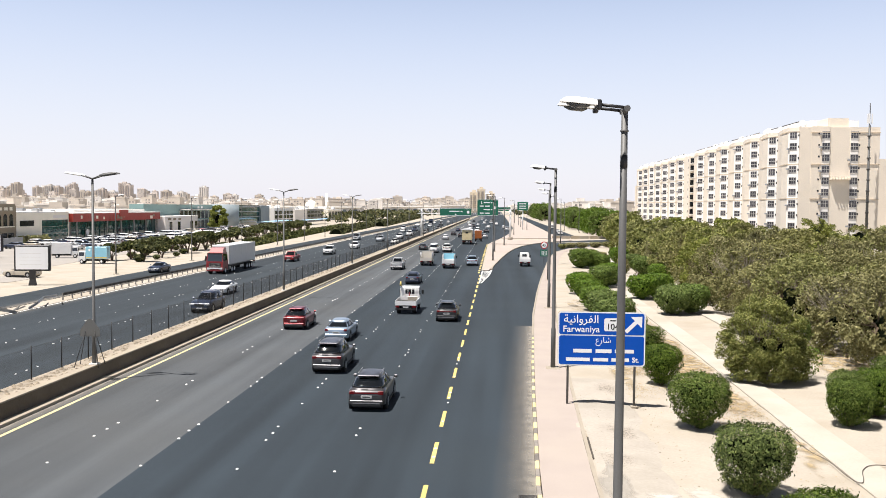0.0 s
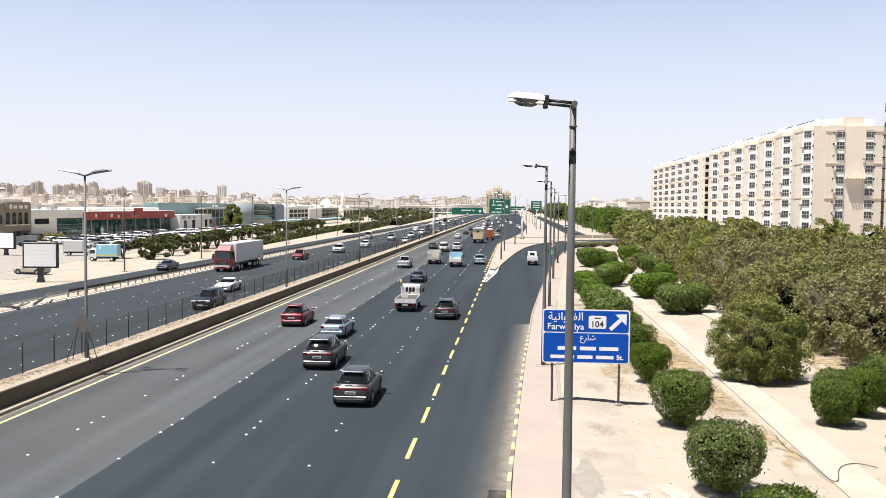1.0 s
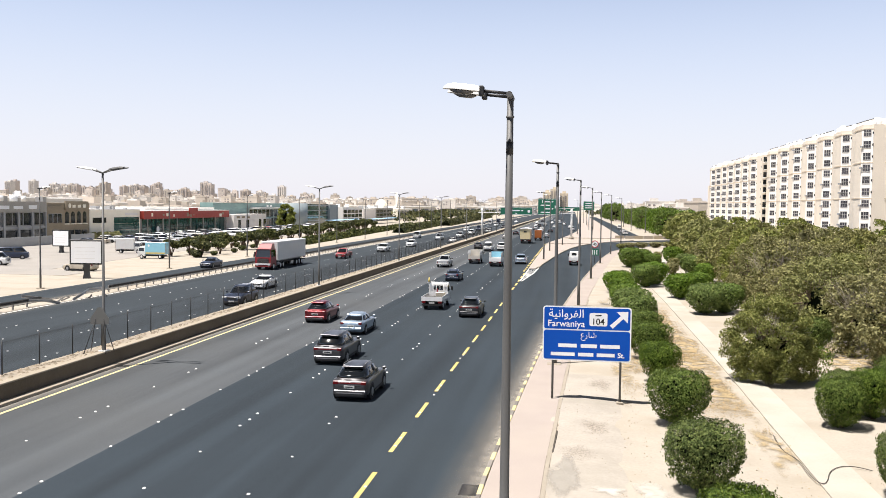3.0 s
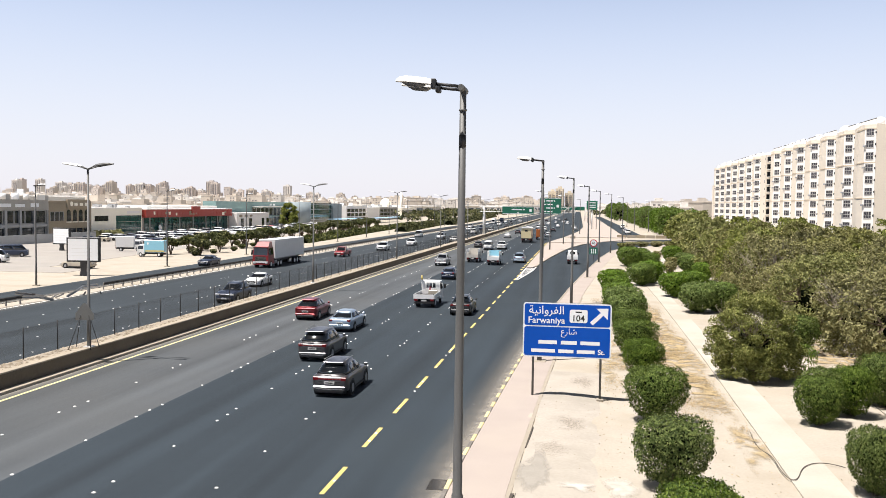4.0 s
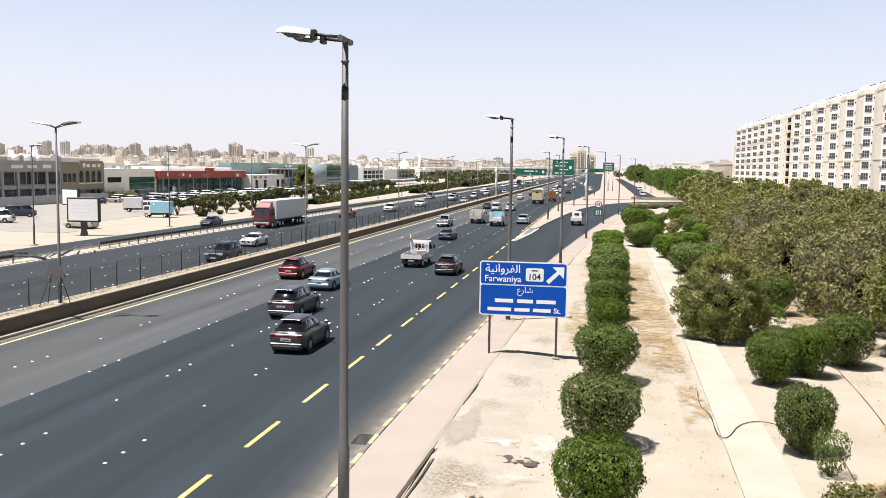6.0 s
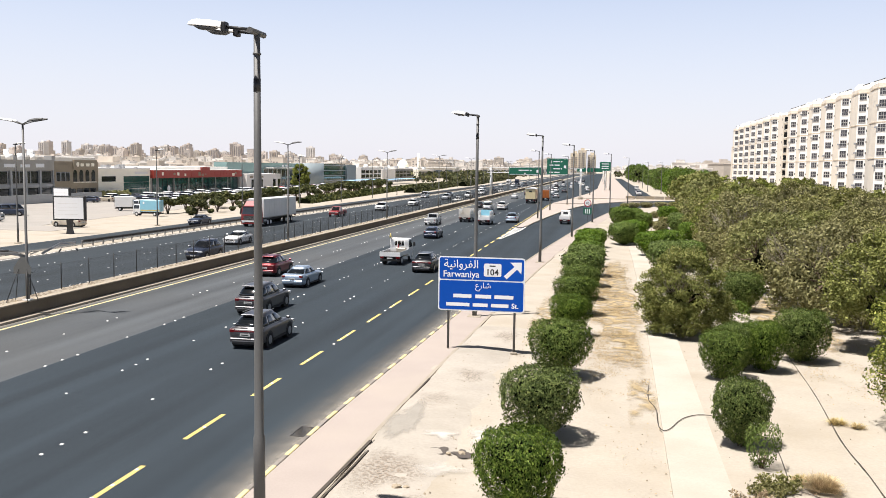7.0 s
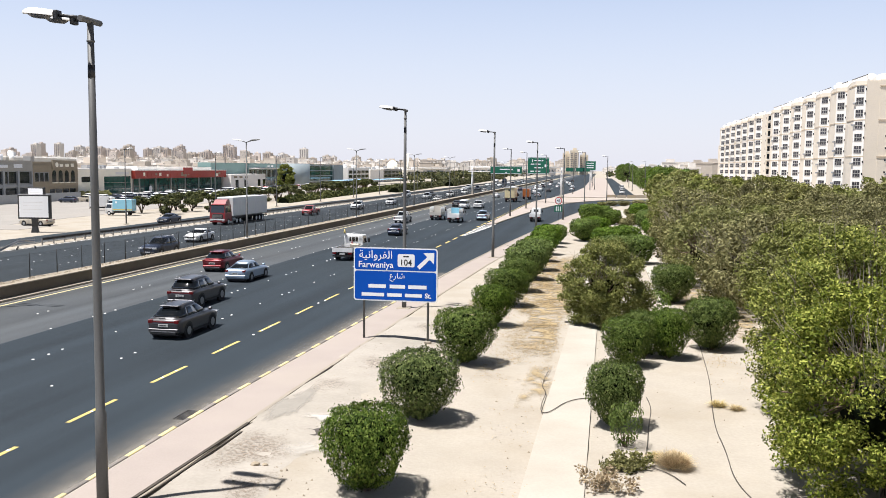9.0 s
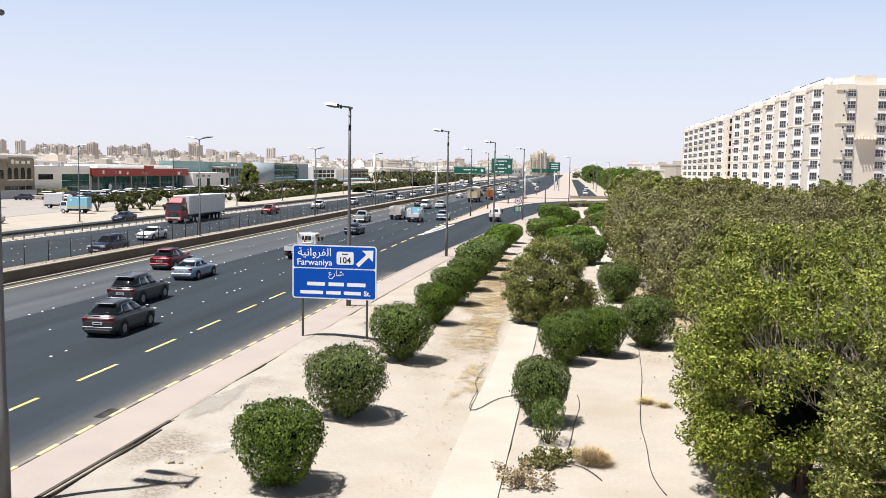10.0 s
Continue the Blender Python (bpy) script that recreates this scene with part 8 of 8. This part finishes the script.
TOP = [topiary(s) for s in (61, 62, 63)]
DOT = shrub(64, 900, "small round clipped shrub beside the car park", 0.24, LEAF_DUSK)
rng = random.Random(9)
count = 0
DOT.matrix_basis = pose(-62.5, 145, -0.08) @ Matrix.Diagonal((0.6, 0.6, 0.55, 1))
for k in range(50):
    y = 147 + 4.6 * k
    x = -61 - 0.092 * (y - 138)
    for row in range(2):
        if rng.random() < 0.05:
            continue
        xx, yy = x - 5.5 * row + rng.uniform(-1, 1), y + rng.uniform(-1.5, 1.5)
        if rng.random() < 0.45:
            s = rng.uniform(0.6, 1.0)
            copy_thing(DOT, pose(xx, yy, -0.08, 0, 0, rng.uniform(0, 360)) @ Matrix.Diagonal((s, s, s * 0.9, 1)))
        else:
            m = pose(xx, yy, -0.08, 0, 0, rng.uniform(0, 360)) @ Matrix.Diagonal((*[rng.uniform(0.85, 1.2)] * 3, 1))
            if count < 3:
                TOP[count].matrix_basis = m
                count += 1
            else:
                copy_thing(TOP[rng.randrange(3)], m)


def hedge(x0, y0, x1, y1, w, h, seed, label):
    rn = np.random.default_rng(seed)
    L = math.hypot(x1 - x0, y1 - y0)
    n = int(L * 60)
    u, a = rn.random(n), rn.uniform(-0.2, math.pi + 0.2, n)
    r = rn.uniform(0.8, 1.08, n)
    ux, uy = (x1 - x0) / L, (y1 - y0) / L
    off, z = np.cos(a) * w * r, np.sin(a) * h * r * (0.85 + 0.25 * np.sin(u * L * 0.9 + seed))
    p = np.stack([x0 + (x1 - x0) * u - uy * off, y0 + (y1 - y0) * u + ux * off, np.clip(z, 0.05, None)], 1)
    nm = np.stack([-uy * np.cos(a), ux * np.cos(a), np.sin(a)], 1)
    t = thing("hedge", pose(0, 0, -0.06), label, "hedge")
    leaf_mesh("leaves", p, nm, 0.42, rn, LEAF_DUSK, t, sides=3)
    # Near-black filler along the hedge, its inner shade put into the colour.
    rings = [[(x0 + (x1 - x0) * q - uy * w * 0.8 * math.cos(b), y0 + (y1 - y0) * q + ux * w * 0.8 * math.cos(b), h * 0.75 * math.sin(b)) for b in np.linspace(0, math.pi, 6)] for q in (0, 0.5, 1)]
    part("inner_foliage", loft(bmesh.new(), rings), CORE, t)


hedge(-61, 200, -72, 400, 1.6, 1.6, 3, "long dark clipped hedge beside the service road")
hedge(-57.5, 300, -66, 480, 2.2, 2.4, 4, "tall dark green hedge along the far road")
hedge(-58.5, 420, -70, 760, 2.6, 3.0, 5, "distant row of dark green shrubs")
# low curved wall at the side street
t = thing("low_wall", pose(0, 0, 0), "low pale concrete barrier at the side street", "barrier")
for k in range(10):
    part("block", boxes((16 + 3.0 * k, 18.8 + 3.0 * k, 279 + 0.4 * k, 279.4 + 0.4 * k, -0.1, 0.9)), KERB_C if k % 2 else BROWN, t)

# ---- distance ----


def tower(x, y, w, d, h, mt, label, seed):
    """A flat-topped block with storeys of windows and a roof house."""
    t = thing("tower_block", pose(x, y, 0), label, "tower block", "towers on the skyline")
    part("core", boxes((-w / 2, w / 2, 0, d, 0, h)), mt, t)
    n = max(2, round(w / 7))
    for k in range(n):
        a = -w / 2 + w * (k + 0.2) / n
        if seed != 3:
            part("facade_fin", boxes((a + w / n * 0.45, a + w / n * 0.7, -1.4, 0.02, 3, h - 1)), mt, t)
        if seed != 2:
            part("window_bay", boxes((a, a + w / n * 0.3, -0.5, 0.02, 4, h - 3)), FAR_GLASS, t)
            continue
        for f in range(int((h - 6) / 3.4)):
            part("window", boxes((a, a + w / n * 0.4, -0.5, 0.02, 4 + 3.4 * f, 5.9 + 3.4 * f)), FAR_GLASS, t)
    part("roof_house", boxes((-w * 0.2, w * 0.25, d * 0.3, d * 0.7, h, h + 3.5)), mt, t)


rng = random.Random(17)
for x0, x1, top in ((-1771, -1721, 52), (-1700, -1665, 70), (-1660, -1616, 68), (-1577, -1550, 64), (-1475, -1440, 66), (-1435, -1402, 54), (-1377, -1330, 66), (-1326, -1275, 62), (-1265, -1225, 60),
                    (-1215, -1167, 63), (-1078, -1050, 68), (-1045, -1021, 62), (-1900, -1830, 58), (-2050, -1960, 60), (-2250, -2150, 54), (-2420, -2330, 58), (-1548, -1515, 50), (-1512, -1480, 56), (-1398, -1380, 50), (-1160, -1125, 47), (-1120, -1085, 52), (-1015, -990, 44), (-960, -935, 46), (-900, -880, 42), (-780, -755, 38), (-690, -668, 40)):
    n = max(1, round((x1 - x0) / 19))
    for k in range(n):
        w = (x1 - x0) / n
        tower(x0 + w * (k + 0.5), 2400 + rng.uniform(-60, 60), w * 0.9, 22, top * rng.uniform(0.88, 1.08), TOWNS[rng.choice((0, 1, 2, 2))], "hazy beige tower block on the skyline", 1)
for k in range(32):
    tower(-2480 + 55 * k + rng.uniform(-9, 9), 2560 + rng.uniform(-60, 90), rng.uniform(16, 30), 20, rng.uniform(36, 64), TOWNS[rng.choice((0, 1, 2))], "hazy pale tower block on the skyline", 3)
TAN = shade("tan_render", (0.62, 0.55, 0.44), 0.9, var=0.05, big=0.1, fine=1, spec=0.2, tone=1.0)
for dx, h in ((0, 41), (16, 34), (-13, 36)):
    tower(-30 + dx, 1500 + abs(dx), 14, 16, h, TAN, "tan tower block beside the far main road", 2)


def town(name, n, x0, x1, y0, y1, h0, h1, mt, seed, label):
    """Many flat-roofed houses with parapets and roof rooms, joined."""
    rn, walls, panes = random.Random(seed), ([], []), ([], [])

    def block(x, y, w, d, z0, z1, into=walls):
        verts, faces = into
        k = len(verts)
        verts.extend([(x + a * w, y + b * d, z) for z in (z0, z1) for a, b in ((-.5, -.5), (.5, -.5), (.5, .5), (-.5, .5))])
        faces.extend([(k + 4, k + 5, k + 6, k + 7), (k, k + 1, k + 5, k + 4), (k + 1, k + 2, k + 6, k + 5), (k + 2, k + 3, k + 7, k + 6), (k + 3, k, k + 4, k + 7)])

    for i in range(n):
        f = rn.random()
        y = y0 + (y1 - y0) * f
        sc = y / y1
        x = rn.uniform(x0, x1) * (0.45 + 0.55 * sc)
        if -55 < x < (60 if y < 1200 else 22):
            continue
        w, d, h = rn.uniform(9, 23), rn.uniform(10, 20), h0 + (h1 - h0) * rn.random() ** 1.6
        block(x, y, w, d, -0.1, h)
        block(x + rn.uniform(-.2, .2) * w, y, w * 0.35, d * 0.4, h, h + rn.uniform(2, 4))
        for k in range(int(w / 4.5)):
            for fl in range(int(h / 3.6)):
                if rn.random() < 0.6:
                    continue
                block(x - w / 2 + 3 + 4.4 * k, y - d / 2, 2.3, 0.4, 1.2 + 3.5 * fl, 2.9 + 3.5 * fl, panes)
        block(x, y - d / 2, w * 1.02, 0.6, h, h + 0.9)
    tagged(raw(name, *walls, mt), label, "town", kind="stuff")
    tagged(raw("far_windows", *panes, FAR_GLASS), "dim windows of the hazy far houses", "windows", kind="stuff")


town("far_houses", 560, -2300, -260, 1250, 2400, 9, 22, TOWNS[1], 1, "hazy flat-roofed town houses towards the horizon")
town("far_houses", 420, -2200, -260, 1150, 2350, 9, 20, TOWNS[0], 2, "hazy sand-coloured houses towards the horizon")
town("far_houses", 340, -1100, -35, 1600, 2600, 8, 20, TOWNS[1], 11, "pale hazy houses at the end of the main road")
town("far_houses", 300, -1500, -60, 1800, 2700, 12, 32, TOWNS[0], 12, "sandy mid-rise blocks on the skyline")
town("far_houses", 190, 120, 900, 620, 1900, 9, 18, TOWNS[0], 3, "sand-coloured apartment houses beyond the grove")
town("far_houses", 170, 110, 700, 600, 1700, 9, 17, TOWNS[1], 4, "pale apartment houses beyond the grove")
town("far_houses", 90, 25, 330, 1250, 2500, 8, 19, TOWNS[1], 21, "pale hazy houses beyond the end of the frontage road")
town("far_houses", 170, -2450, -950, 2200, 2650, 20, 50, TOWNS[2], 31, "hazy brownish blocks crowding the skyline")
town("far_houses", 60, -620, -300, 480, 900, 5, 9, TOWNS[1], 5, "low pale roofs behind the shops")
town("far_houses", 70, -640, -260, 300, 760, 5, 8.5, TOWNS[0], 6, "low sandy roofs behind the shops")


def far_green(name, n, x0, x1, y0, y1, seed, label):
    rn = np.random.default_rng(seed)
    c = np.stack([rn.uniform(x0, x1, n), rn.uniform(y0, y1, n), rn.uniform(1.5, 3.5, n)], 1)
    p = np.repeat(c, 26, axis=0)
    d = sphere_dirs(len(p), rn)
    p = p + d * np.array([3.4, 3.0, 2.6])
    p[:, 2] = np.clip(p[:, 2], 0, None)
    ob = leaf_mesh(name, p, d, 1.5, rn, LEAF_DUSK, None, sides=3)
    tagged(ob, label, "trees", kind="stuff")


far_green("far_trees", 260, -230, -70, 480, 1300, 3, "dark scattered trees beside the far road")
far_green("far_trees", 160, 35, 140, 620, 1400, 4, "dark band of trees along the far frontage road")
far_green("far_trees", 90, 24, 150, 900, 1900, 6, "dark trees beyond the frontage road")
far_green("far_trees", 120, -420, -60, 1300, 2100, 5, "dark trees below the skyline")
# pale halls left of the road's end
for x, y, w, h, nm in ((-190, 900, 90, 8, "long white warehouse far off"), (-110, 1100, 70, 9, "pale grandstand-like hall far off"), (-70, 1250, 40, 11, "pale hall with a dark roof far off")):
    t = thing("warehouse", pose(x, y, 0), nm, "warehouse")
    part("wall", boxes((-w / 2, w / 2, 0, 30, 0, h)), TOWNS[1], t)
    part("roof", boxes((-w / 2 - 2, w / 2 + 2, -3, 33, h, h + 1.2)), ROOFW, t)
    for k in range(8):
        part("opening", boxes((-w / 2 + w * (k + 0.2) / 8, -w / 2 + w * (k + 0.8) / 8, -0.2, 0.02, h * 0.4, h * 0.75)), GLASS_B, t)
